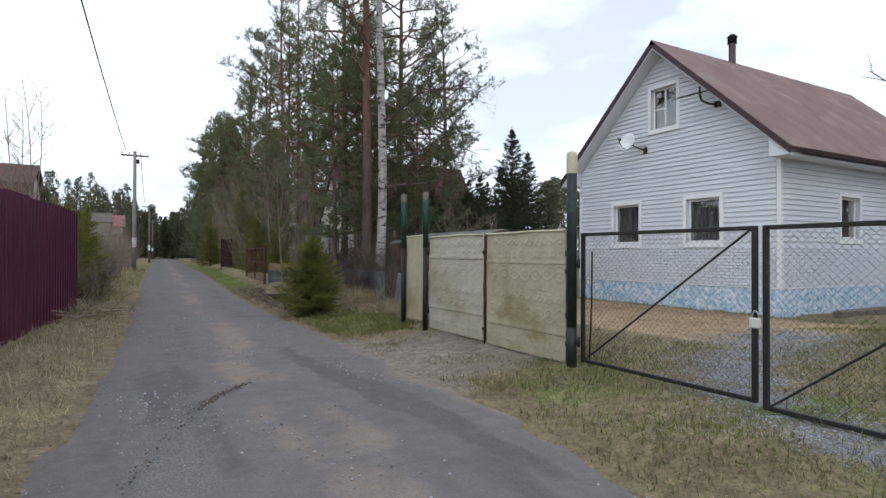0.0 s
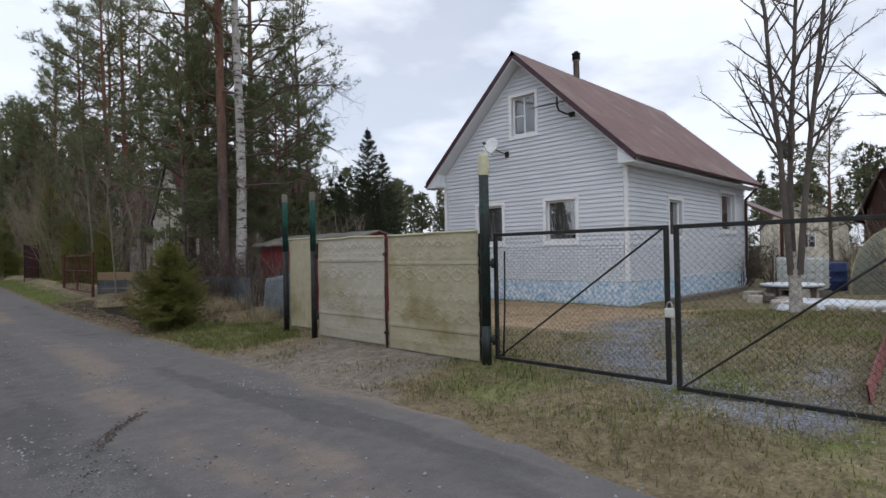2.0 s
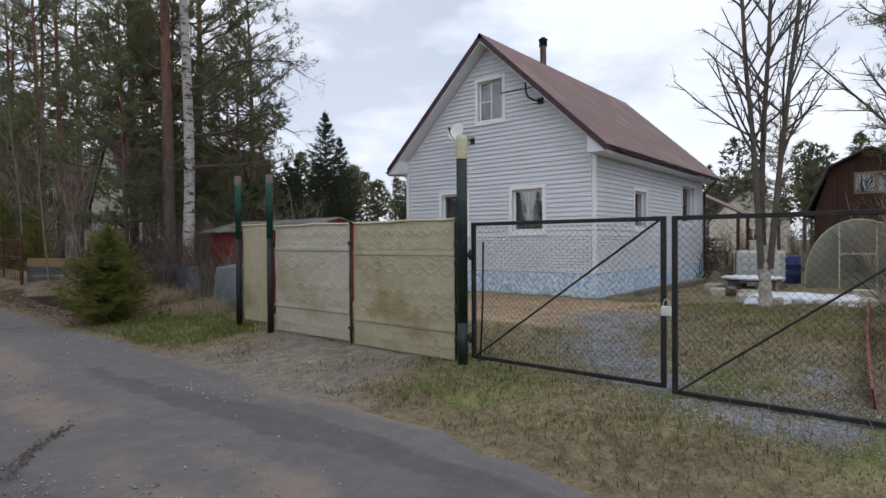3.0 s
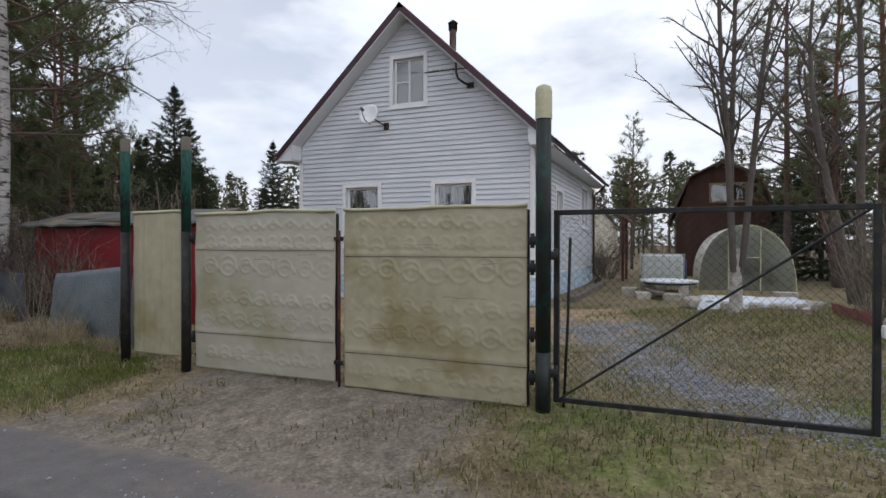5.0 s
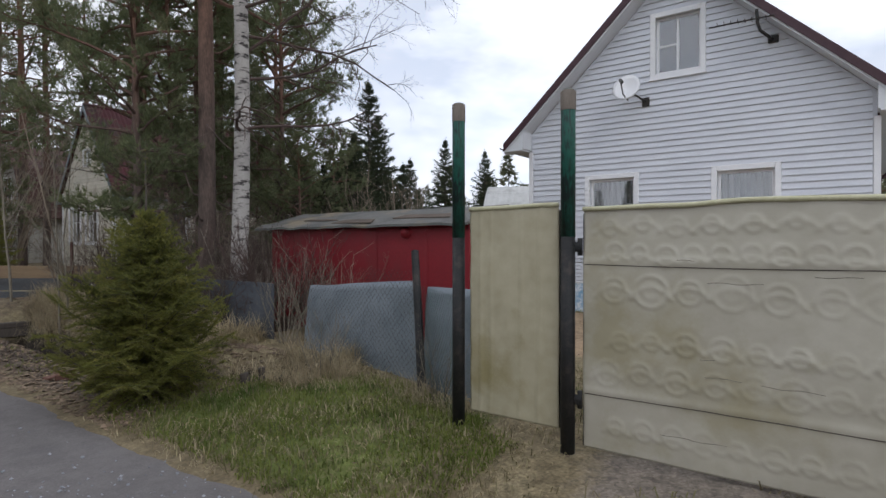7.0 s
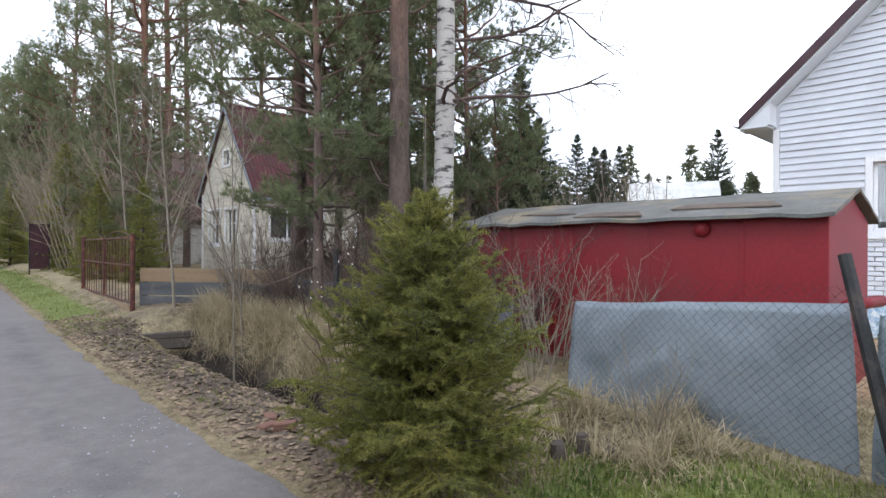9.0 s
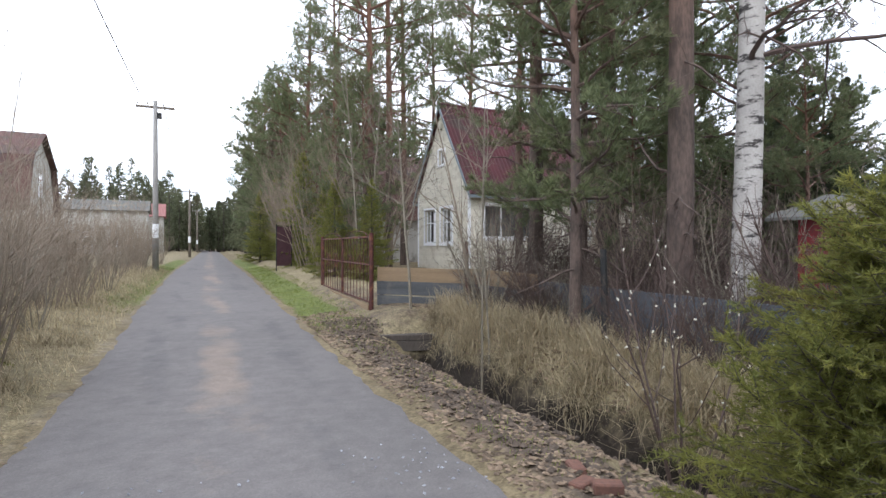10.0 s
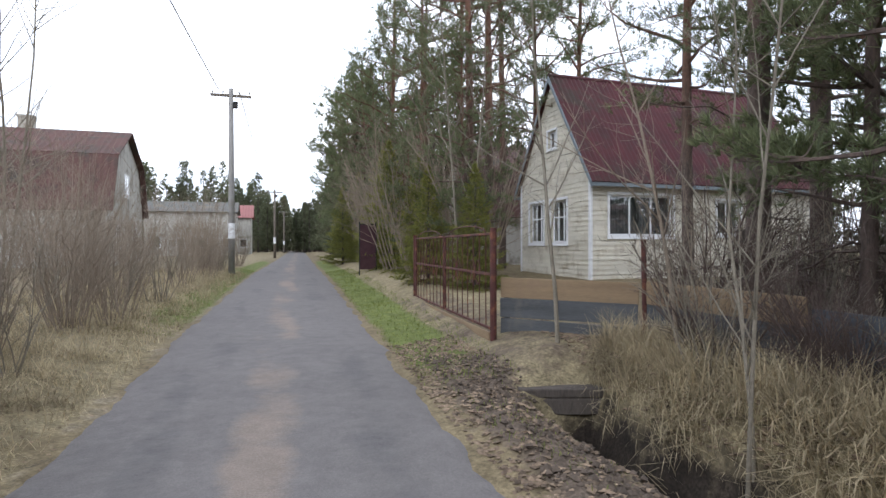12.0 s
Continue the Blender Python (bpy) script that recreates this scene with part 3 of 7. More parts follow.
gx, gy = axis(-4.5, 13.0, 0.12, 1500), axis(-1.0, 30.0, 0.12, 1500)
GX, GY = np.meshgrid(gx, gy, indexing="ij")
GDR, GDL = GX - edge_r(GY), edge_l(GY) - GX
W1 = 0.5 + 0.5 * wob(GX, GY, 1.2, 0.9)
masks = {
    "dry": 0.75 * band(GDL, 0.0, 9, 0.3) * (0.6 + 0.4 * W1) * (1 - smooth(3.0, 9.0, GDL)) + 0.5 * band(GDR, 0.4, 40, 0.5) * (GY < 14) + 0.7 * band(GDR, 0.9, 4, 0.3) * (GY > 14),
    "green": 0.62 * band(GX, 3.1, 5.2, 0.25) * band(GY, 9.7, 12.6, 0.5) + 0.5 * band(GX, 3.3, 5.0, 0.3) * band(GY, 3.9, 5.5, 0.4) + 0.5 * band(GX, 3.0, 5.2, 0.4) * band(GY, 0, 4, 0.5) * W1
    + 0.75 * band(GDR, 0.15, 1.05, 0.2) * band(GY, 21.5, 60, 0.8) + 0.75 * band(GDL, 0.05, 0.9, 0.3) * band(GY, 26, 60, 2.0)
    + 0.55 * band(GX, 9, 30, 1.5) * band(GY, 0, 6, 0.8) * W1 + 0.6 * band(GX, 4.4, 9, 0.6) * band(GY, -2, 3.4, 0.8) * W1
    + 0.4 * band(GDR, 0.3, 1.6, 0.3) * band(GY, 12.5, 15.5, 0.6) * W1 + 0.35 * band(GX, 5.2, 12, 0.4) * band(GY, 11, 15, 0.5),
    "sand": (0.6 + 0.3 * W1) * band(GX, 2.5, 4.9, 0.5) * band(GY, 5.5, 9.0, 0.8) + 0.3 * band(GDR, -0.2, 0.35, 0.1) + 0.4 * band(GDL, -0.2, 0.25, 0.1),
    "tan": 0.95 * band(GX, 7.6, 12.2, 0.7) * band(GY, 4.9, 13.0, 0.7),
    "gravel": 0.74 * gravel_amount(GX, GY) * (0.45 + 0.55 * smooth(0.35, 0.65, 0.5 + 0.5 * wob(GX, GY, 2.6, 7.7))),
    "earth": 0.72 * band(GDR, 0.25, 1.0, 0.15) * band(GY, 13.0, 22.0, 0.7) + 0.95 * np.exp(-((GX - ditch_x(GY)) / 0.42) ** 2) * band(GY, 12.4, 20.6, 0.4)
    + 0.5 * band(GX, 5.5, 14, 0.4) * band(GY, 15, 24, 1.0) + 0.5 * band(GDR, 0.9, 2.2, 0.2) * band(GY, 20.8, 28, 0.6),
    # black soil plus painted shade in the trench, shifted towards its right wall
    "shaded_wet": 0.95 * np.exp(-((GX - ditch_x(GY) - 0.12) / 0.34) ** 2) * band(GY, 12.8, 20.8, 0.3),
}
grid_object("ground", GX, GY, ground_z(GX, GY), M_GROUND, masks, "uneven verge of dry grass, earth, sand and gravel", "ground")

ry = np.concatenate([np.arange(-14, 34, 0.14), np.arange(34, 160, 0.7)])
rs = np.concatenate([[-0.06, -0.02, 0.01], np.linspace(0.04, 0.96, 30), [0.99, 1.02, 1.06]])
RS, RY = np.meshgrid(rs, ry, indexing="ij")
jl, jr = 0.05 * wob(RY, RY * 0.3, 1.9, 0.4) + 0.035 * wob(RY, RY * 0.7, 6.1, 1.4), 0.05 * wob(RY, RY * 0.4, 1.7, 2.4) + 0.035 * wob(RY, RY * 0.6, 5.3, 3.4)
el, er = edge_l(RY) + jl, edge_r(RY) + jr
RX = el + (er - el) * RS
edge_drop = 0.05 * (1 - smooth(-0.06, 0.03, np.minimum(RS, 1 - RS)))
RZ = lift(RY) + 0.015 + 0.03 * np.sin(np.clip(RS, 0, 1) * math.pi) - edge_drop + 0.008 * wob(RX, RY, 1.8, 0.2) + 0.004 * wob(RX, RY, 7.0, 1.2)
RW = 0.5 + 0.5 * wob(RX * 2.0, RY * 0.5, 1.5, 3.3)
RK = smooth(0.4, 0.75, 0.5 + 0.5 * wob(RX * 2.6, RY * 0.35, 1.9, 8.1))
road_masks = {
    "sandy": 0.52 * band(RS, 0.38, 0.64, 0.1) * (0.45 + RW) + 0.25 * band(RY, 4.5, 9.5, 1.0) * smooth(0.55, 0.9, RS) + 0.3 * (1 - smooth(0.0, 0.07, RS)) + 0.3 * smooth(0.93, 1.0, RS) + 0.22 * (RY < 8) * smooth(0.5, 0.85, RW),
    "track": (0.34 + 0.16 * RK) * (band(RS, 0.12, 0.36, 0.07) + band(RS, 0.66, 0.90, 0.07)) + 0.32 * RK * (1 - smooth(6.0, 11.0, RY)),
    "grit": 0.42 * np.exp(-((RX + 0.1) / 0.6) ** 2 - ((RY - 4.6) / 1.4) ** 2) + 0.30 * band(RS, 0.15, 0.5, 0.1) * band(RY, 3, 9, 1.5) + 0.2 * RW * (RY > 10) + 0.2 * (1 - smooth(0.02, 0.12, RS)),
}
grid_object("road", RX, RY, RZ, M_ROAD, road_masks, "worn grey asphalt lane with sandy middle", "road")


# ---- walls and boards ----
def cells(z0, z1, left, right, holes):
    """The stretches of a wall between two heights, clear of the holes (u0, u1, z0, z1)."""
    mid = (z0 + z1) / 2
    cut = sorted((h[0], h[1]) for h in holes if h[2] < mid < h[3])
    spans, a, al = [], None, (left(z0), left(z1))
    for c0, c1 in cut:
        spans.append((al[0], al[1], c0, c0))
        al = (c1, c1)
    spans.append((al[0], al[1], right(z0), right(z1)))
    return [s for s in spans if s[2] - s[0] > 0.01 or s[3] - s[1] > 0.01]


def wall_mesh(b, P, z0, z1, left, right, holes, thick, extra=()):
    zs = sorted({z0, z1, *extra, *[h[2] for h in holes if z0 < h[2] < z1], *[h[3] for h in holes if z0 < h[3] < z1]})
    for a, c in zip(zs, zs[1:]):
        for l0, l1, r0, r1 in cells(a, c, left, right, holes):
            hexa(b, [P(l0, 0, a), P(r0, 0, a), P(r1, 0, c), P(l1, 0, c), P(l0, -thick, a), P(r0, -thick, a), P(r1, -thick, c), P(l1, -thick, c)])


def lap_boards(parent, name, P, z0, z1, pitch, left, right, holes, material, proud=0.028):
    """Lapped boards one by one, each its own piece, cut round the openings."""
    z = z0
    while z < z1 - 0.02:
        t = min(z + pitch, z1)
        edges = [z] + sorted(e for h in holes for e in (h[2], h[3]) if z + 0.004 < e < t - 0.004) + [t]
        for a, c in zip(edges, edges[1:]):
            for l0, l1, r0, r1 in cells(a, c, left, right, holes):
                if r0 - l0 < 0.03:
                    continue
                pa, pc = proud * (1 - (a - z) / pitch) + 0.003, proud * (1 - (c - z) / pitch) + 0.003
                b = Buf()
                hexa(b, [P(l0, pa, a + 0.002), P(r0, pa, a + 0.002), P(r1, pc, c), P(l1, pc, c), P(l0, 0.001, a + 0.002), P(r0, 0.001, a + 0.002), P(r1, 0.001, c), P(l1, 0.001, c)])
                part(name, b, material, parent)
        z = t


def pbox(b, P, u0, u1, d0, d1, z0, z1, ch=0.006):
    """A chamfered box given along a wall: from u0 to u1, d0 to d1 outward, z0 to z1."""
    q, w = np.array(P(u0, d0, z0)), np.array(P(u1, d1, z1))
    box(b, np.minimum(q, w), np.maximum(q, w), ch)


def window(parent, P, u0, u1, z0, z1, casing=0.1, mullions=(0.5,), transoms=(), recess=0.1, curtain=True, sash=0.05, colour=None):
    """A window in an opening u0..u1, z0..z1: casing, reveal, sash, panes and a curtain."""
    colour = colour or M_TRIM
    b = Buf()
    pbox(b, P, u0 - casing, u0, -0.01, 0.035, z0 - casing, z1 + casing)
    pbox(b, P, u1, u1 + casing, -0.01, 0.035, z0 - casing, z1 + casing)
    pbox(b, P, u0, u1, -0.01, 0.033, z1, z1 + casing)
    w = part("window", b, colour, parent)
    b = Buf()
    pbox(b, P, u0 - casing - 0.02, u1 + casing + 0.02, 0.0, 0.06, z0 - casing - 0.03, z0 - casing)
    pbox(b, P, u0, u1, -recess, 0.03, z0 - casing, z0)
    part("sill", b, colour, w)
    b = Buf()
    for a, c in ((u0, u0 + sash), (u1 - sash, u1)):
        pbox(b, P, a, c, -recess - 0.03, -recess + 0.02, z0, z1)
    pbox(b, P, u0 + sash, u1 - sash, -recess - 0.03, -recess + 0.018, z0, z0 + sash)
    pbox(b, P, u0 + sash, u1 - sash, -recess - 0.03, -recess + 0.018, z1 - sash, z1)
    us = [u0 + sash]
    for mfrac in mullions:
        c = u0 + (u1 - u0) * mfrac
        pbox(b, P, c - sash / 2, c + sash / 2, -recess - 0.028, -recess + 0.016, z0 + sash, z1 - sash)
        us.append(c)
    us.append(u1 - sash)
    for side, zf in transoms:
        zz = z0 + (z1 - z0) * zf
        pbox(b, P, us[side] + sash / 2 * (side > 0), us[side + 1] - sash / 2 * (side + 2 < len(us)), -recess - 0.026, -recess + 0.014, zz - sash * 0.4, zz + sash * 0.4)
    part("sash", b, colour, w)
    for a, c in zip(us, us[1:]):
        b = Buf()
        pbox(b, P, a, c, -recess - 0.008, -recess - 0.003, z0 + sash, z1 - sash, 0.0005)
        pane = part("pane", b, M_GLASS, w)
        pane.visible_shadow = False
    if curtain:
        b = Buf()
        k = 60
        uu = np.linspace(u0 + 0.02, u1 - 0.02, k)
        dd = -recess - 0.12 + 0.025 * np.sin(uu * 55) + 0.012 * np.sin(uu * 23 + 1)
        v = [P(u, d, z) for z in (z0, z1) for u, d in zip(uu, dd)]
        b.add(v, [[i, i + 1, k + i + 1, k + i] for i in range(k - 1)])
        part("curtain", b, M_CURTAIN, w, "grey pleated net curtain", True, False)
    return w


def gable_sides(y0, y1, z_eave, y_ridge, z_ridge):
    def left(z):
        return y0 if z <= z_eave else y0 + (y_ridge - y0) * (z - z_eave) / (z_ridge - z_eave)

    def right(z):
        return y1 if z <= z_eave else y1 + (y_ridge - y1) * (z - z_eave) / (z_ridge - z_eave)
    return left, right


def ribbed_slope(b, x0, x1, low, high, thick, pitch, rib):
    """A roof slope between its low and high edge (y, z), with ribs that run down it."""
    (ya, za), (yb, zb) = low, high
    nrm = np.array([0, -(zb - za), (yb - ya)])
    nrm = nrm / np.linalg.norm(nrm)
    if nrm[2] < 0:
        nrm = -nrm
    n = max(2, int((x1 - x0) / pitch) * 2)
    xs = np.linspace(x0, x1, n + 1)
    top, bot = [], []
    for i, x in enumerate(xs):
        o = nrm * (thick + (rib if i % 2 else 0.0))
        top.append([(x, ya + o[1], za + o[2]), (x, yb + o[1], zb + o[2])])
        bot.append([(x, ya, za), (x, yb, zb)])
    v = np.array(top + bot).reshape(-1, 3)
    f, m = [], 2 * (n + 1)
    for i in range(n):
        f += [[2 * i, 2 * i + 2, 2 * i + 3, 2 * i + 1], [m + 2 * i, m + 2 * i + 1, m + 2 * i + 3, m + 2 * i + 2],
              [2 * i, m + 2 * i, m + 2 * i + 2, 2 * i + 2], [2 * i + 1, 2 * i + 3, m + 2 * i + 3, m + 2 * i + 1]]
    f += [[0, 1, m + 1, m], [2 * n, m + 2 * n, m + 2 * n + 1, 2 * n + 1]]
    b.add(v, np.array(f))


# ---- the white house ----
def white_house():
    H = thing("white_house", (12.425, 7.2, 0.1), "white siding house with brown roof and blue plinth", "house")
    L, W = 9.4, 6.26
    front = lambda u, d, z: (-d, u, z - 0.1)
    side = lambda u, d, z: (u, -d, z - 0.1)
    back = lambda u, d, z: (L + d, u, z - 0.1)
    other = lambda u, d, z: (u, W + d, z - 0.1)
    yr, zr, ze = W / 2, 7.02, 4.08
    gl, gr = gable_sides(0, W, ze, yr, zr)
    fh = [(1.44, 2.38, 1.83, 2.94), (3.93, 4.87, 1.83, 2.94), (2.68, 3.51, 4.95, 6.06)]
    sh = [(2.6, 3.5, 1.92, 2.95), (6.9, 8.3, 2.15, 3.4)]
    wb = Buf()
    wall_mesh(wb, front, 0.05, ze, gl, gr, fh[:2], 0.2)
    wall_mesh(wb, front, ze, zr, gl, gr, fh[2:], 0.2)
    part("front_wall", wb, M_SIDING, H)
    wb = Buf()
    flat_l, flat_r = (lambda z: 0.2), (lambda z: L - 0.2)
    wall_mesh(wb, side, 0.05, ze, flat_l, flat_r, sh, 0.2)
    part("side_wall", wb, M_SIDING, H)
    wb = Buf()
    wall_mesh(wb, other, 0.05, ze, flat_l, flat_r, [], 0.2)
    part("side_wall", wb, M_SIDING, H)
    wb = Buf()
    wall_mesh(wb, back, 0.05, ze, gl, gr, [], 0.2)
    wall_mesh(wb, back, ze, zr, gl, gr, [], 0.2)
    part("back_wall", wb, M_SIDING, H)
    # unseen slabs at floor levels, coloured near-black to keep the rooms dark
    b = Buf()
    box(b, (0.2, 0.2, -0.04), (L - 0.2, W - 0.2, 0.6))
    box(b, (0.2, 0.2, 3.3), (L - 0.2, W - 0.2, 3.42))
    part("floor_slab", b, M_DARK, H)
    # lapped siding above, moulded brick cladding below, blue plinth
    grown = lambda hs: [(h[0] - 0.09, h[1] + 0.09, h[2] - 0.09, h[3] + 0.09) for h in hs]
    lap_boards(H, "siding_board", front, 1.70, 7.05, 0.12, lambda z: gl(z) + 0.06, lambda z: gr(z) - 0.06, grown(fh), M_SIDING)
    lap_boards(H, "siding_board", side, 1.70, 3.68, 0.12, lambda z: 0.06, lambda z: L - 0.06, grown(sh), M_SIDING)
    for P, ln, hs in ((front, W, grown(fh)), (side, L, grown(sh))):
        b = Buf()
        row, z = 0, 0.80
        while z < 1.66:
            u = 0.07 - 0.11 * (row % 2)
            while u < ln - 0.07:
                a, c = max(u, 0.07), min(u + 0.212, ln - 0.07)
                mid = (a + c) / 2
                if c - a > 0.03 and not any(h[0] < mid < h[1] and h[2] - 0.03 < z + 0.04 < h[3] for h in hs):
                    hexa(b, [P(a + 0.004, 0.034, z + 0.004), P(c - 0.004, 0.034, z + 0.004), P(c - 0.008, 0.026, z + 0.064), P(a + 0.008, 0.026, z + 0.064), P(a - 0.004, 0.001, z - 0.003), P(c + 0.004, 0.001, z - 0.003), P(c + 0.004, 0.001, z + 0.072), P(a - 0.004, 0.001, z + 0.072)])
                u += 0.222
            z += 0.078
            row += 1
        tagged(part("brick_cladding", b, M_BRICKPANEL, H, "white moulded brick-pattern cladding"), kind="stuff")
        b = Buf()
        pbox(b, P, -0.02, ln + 0.02, 0.004, 0.05, -0.05, 0.74, 0.01)
        plinth = part("plinth", b, M_PLINTH, H, "blue and white mottled stone-pattern plinth")
        b = Buf()
        pbox(b, P, -0.03, ln + 0.03, 0.004, 0.07, 0.745, 0.775)
        part("drip_strip", b, M_TRIM, plinth)
    for u in (0.0, W):
        b = Buf()
        pbox(b, front, u - 0.05, u + 0.05, -0.04, 0.03, 0.78, 3.66)
        part("corner_trim", b, M_TRIM, H)
    b = Buf()
    pbox(b, side, 0.03, 0.1, 0.002, 0.03, 0.78, 3.66)
    part("corner_trim", b, M_TRIM, H)
    window(H, front, *fh[0], mullions=())
    window(H, front, *fh[1], mullions=())
    window(H, front, *fh[2], mullions=(0.52,), transoms=((1, 0.5),), curtain=False)
    window(H, side, *sh[0], mullions=())
    window(H, side, *sh[1], mullions=())
    # roof
    x0, x1, oy = -0.42, L + 0.6, 0.45
    slope = (zr - ze) / (W / 2)
    zt = zr + 0.10 - 0.1
    low = zt - slope * (yr + oy)
    for s, nm in ((0, "roof_slope"), (1, "roof_slope")):
        b = Buf()
        lo_e = (-oy, low) if not s else (W + oy, low)
        ribbed_slope(b, x0, x1, lo_e, (yr, zt), 0.09, 0.2, 0.02)
        r = part(nm, b, M_ROOF, H, "ribbed brown metal roof sheets")
        # barge boards and gutter
        b = Buf()
        ya = -oy - 0.03 if not s else W + oy + 0.03
        for d0, d1, dz0, dz1 in ((-0.03, 0.0, -0.05, 0.10),):
            hexa(b, [(x0 + d0, ya, low + dz0 - 0.03), (x0 + d0, yr, zt + dz0), (x0 + d0, yr, zt + dz1 + 0.03), (x0 + d0, ya, low + dz1), (x0 + d1, ya, low + dz0 - 0.03), (x0 + d1, yr, zt + dz0), (x0 + d1, yr, zt + dz1 + 0.03), (x0 + d1, ya, low + dz1)])
        part("barge_board", b, M_FASCIA, r, "dark brown barge board")
        b = Buf()
        hexa(b, [(x0 + 0.001, ya, low - 0.12), (x0 + 0.001, yr, zt - 0.10), (x0 + 0.001, yr, zt - 0.02), (x0 + 0.001, ya, low - 0.03), (0.0, ya, low - 0.12), (0.0, yr, zt - 0.10), (0.0, yr, zt - 0.02), (0.0, ya, low - 0.03)])
        part("verge_soffit", b, M_SOFFIT, r, "white boarded soffit")
        b = Buf()
        yi, yo = (-oy, -0.03) if not s else (W + 0.03, W + oy)
        box(b, (x0 + 0.01, yi, low - 0.09), (x1, yo, low - 0.05))
        part("eave_soffit", b, M_SOFFIT, r)
        b = Buf()
        yo2, yi2 = (-oy, 0.0) if not s else (W + oy, W)
        hexa(b, [(x0 + 0.02, yo2, low - 0.05), (x0 + 0.02, yi2, low - 0.05), (x0 + 0.02, yi2, low + 0.40), (x0 + 0.02, yo2, low - 0.02), (-0.002, yo2, low - 0.05), (-0.002, yi2, low - 0.05), (-0.002, yi2, low + 0.40), (-0.002, yo2, low - 0.02)])
        part("eave_return", b, M_SOFFIT, r, "white boxed eave end")
        b = Buf()
        yg = -oy - 0.09 if not s else W + oy + 0.09
        a = np.linspace(math.pi, 2 * math.pi, 9)
        prof = [(yg + 0.06 * math.cos(q), low + 0.02 + 0.06 * math.sin(q)) for q in a]
        v = [(x, y, z) for x in (x0, x1) for y, z in prof]
        b.add(v, [[i, i + 1, 9 + i + 1, 9 + i] for i in range(8)])
        g = part("gutter", b, M_FASCIA, r, "", True, False)
    b = Buf()
    hexa(b, [(x0 - 0.03, yr - 0.12, zt + 0.0), (x1, yr - 0.12, zt + 0.0), (x1, yr, zt + 0.15), (x0 - 0.03, yr, zt + 0.15), (x0 - 0.03, yr + 0.12, zt + 0.0), (x1, yr + 0.12, zt + 0.0), (x1, yr + 0.01, zt + 0.15), (x0 - 0.03, yr + 0.01, zt + 0.15)])
    part("ridge_cap", b, M_ROOF, H)
    # flue
    b = Buf()
    lathe(b, (3.09, yr + 0.02, zt - 0.34), [(0.10, 0), (0.10, 1.02), (0.105, 1.02), (0.105, 1.05), (0.0, 1.05)], 16)
    flue = part("flue", b, M_STEEL, H, "stainless steel flue pipe", True)
    b = Buf()
    lathe(b, (3.09, yr + 0.02, zt - 0.34), [(0.125, 1.04), (0.13, 1.04), (0.13, 1.24), (0.15, 1.25), (0.05, 1.34), (0.0, 1.35)], 16)
    part("cowl", b, M_BLACK, flue, "black flue cowl", True)
    # downpipe at the far end
    b = Buf()
    tube(b, [(L - 0.1, -oy - 0.05, low - 0.05), (L - 0.1, -0.1, low - 0.45), (L - 0.1, -0.1, 0.35), (L - 0.05, -0.3, 0.15)], 0.045, 8)
    part("downpipe", b, M_FASCIA, H, "dark brown downpipe", True)
    # porch lean-to at the far gable
    b = Buf()
    hexa(b, [(L + 0.4, -1.3, 2.35), (L + 2.2, -1.3, 2.35), (L + 2.2, 1.5, 3.8), (L + 0.4, 1.5, 3.8), (L + 0.4, -1.3, 2.42), (L + 2.2, -1.3, 2.42), (L + 2.2, 1.5, 3.87), (L + 0.4, 1.5, 3.87)])
    porch = part("porch_roof", b, M_ROOF, H, "small brown porch roof")
    for x in (L + 0.5, L + 2.1):
        b = Buf()
        box(b, (x - 0.05, -1.15, 0.0), (x + 0.05, -1.05, 2.45))
        part("porch_post", b, M_RUST, porch)
    b = Buf()
    box(b, (L + 0.28, 0.1, 0.0), (L + 0.5, 1.4, 1.0))
    part("porch_panel", b, M_RUST, porch, "dark red porch panel")
    b = Buf()
    box(b, (L + 0.25, 0.0, 1.0), (L + 0.45, 1.4, 3.2))
    part("porch_wall", b, M_BLOCK, porch)
    return H


white_house()


def satellite_dish():
    D = thing("satellite_dish", (12.405, 11.0, 4.42), "small white satellite dish on wall bracket", "satellite dish")
    b = Buf()
    prof = [(0.0, 0.0), (0.10, 0.008), (0.19, 0.03), (0.26, 0.06), (0.268, 0.062), (0.26, 0.075), (0.19, 0.045), (0.0, 0.015)]
    lathe(b, (0, 0, 0), prof, 28)
    m = look((-0.42, 0.13, 0.22), (-1.37, 0.13, 0.52))
    R = np.array((m @ pose(0, 0, 0, 180, 0, 0)).to_3x3())
    b.v = [v @ R.T + np.array([-0.42, 0.13, 0.22]) for v in b.v]
    part("dish", b, M_TRIM, D, "", True)
    b = Buf()
    tube(b, [(0, -0.1, 0.02), (-0.2, -0.06, 0.05), (-0.42, 0.12, 0.2)], 0.018, 6)
    box(b, (-0.02, -0.18, -0.08), (0.01, -0.04, 0.1))
    part("bracket", b, M_WIRE, D)
    b = Buf()
    tube(b, [(-0.40, 0.12, 0.0), (-0.66, 0.13, 0.06), (-0.80, 0.13, 0.26)], 0.012, 6)
    part("arm", b, M_WIRE, D)
    b = Buf()
    tube(b, [(-0.82, 0.13, 0.30), (-0.73, 0.13, 0.275)], 0.034, 10)
    part("receiver", b, M_CURTAIN, D)


satellite_dish()


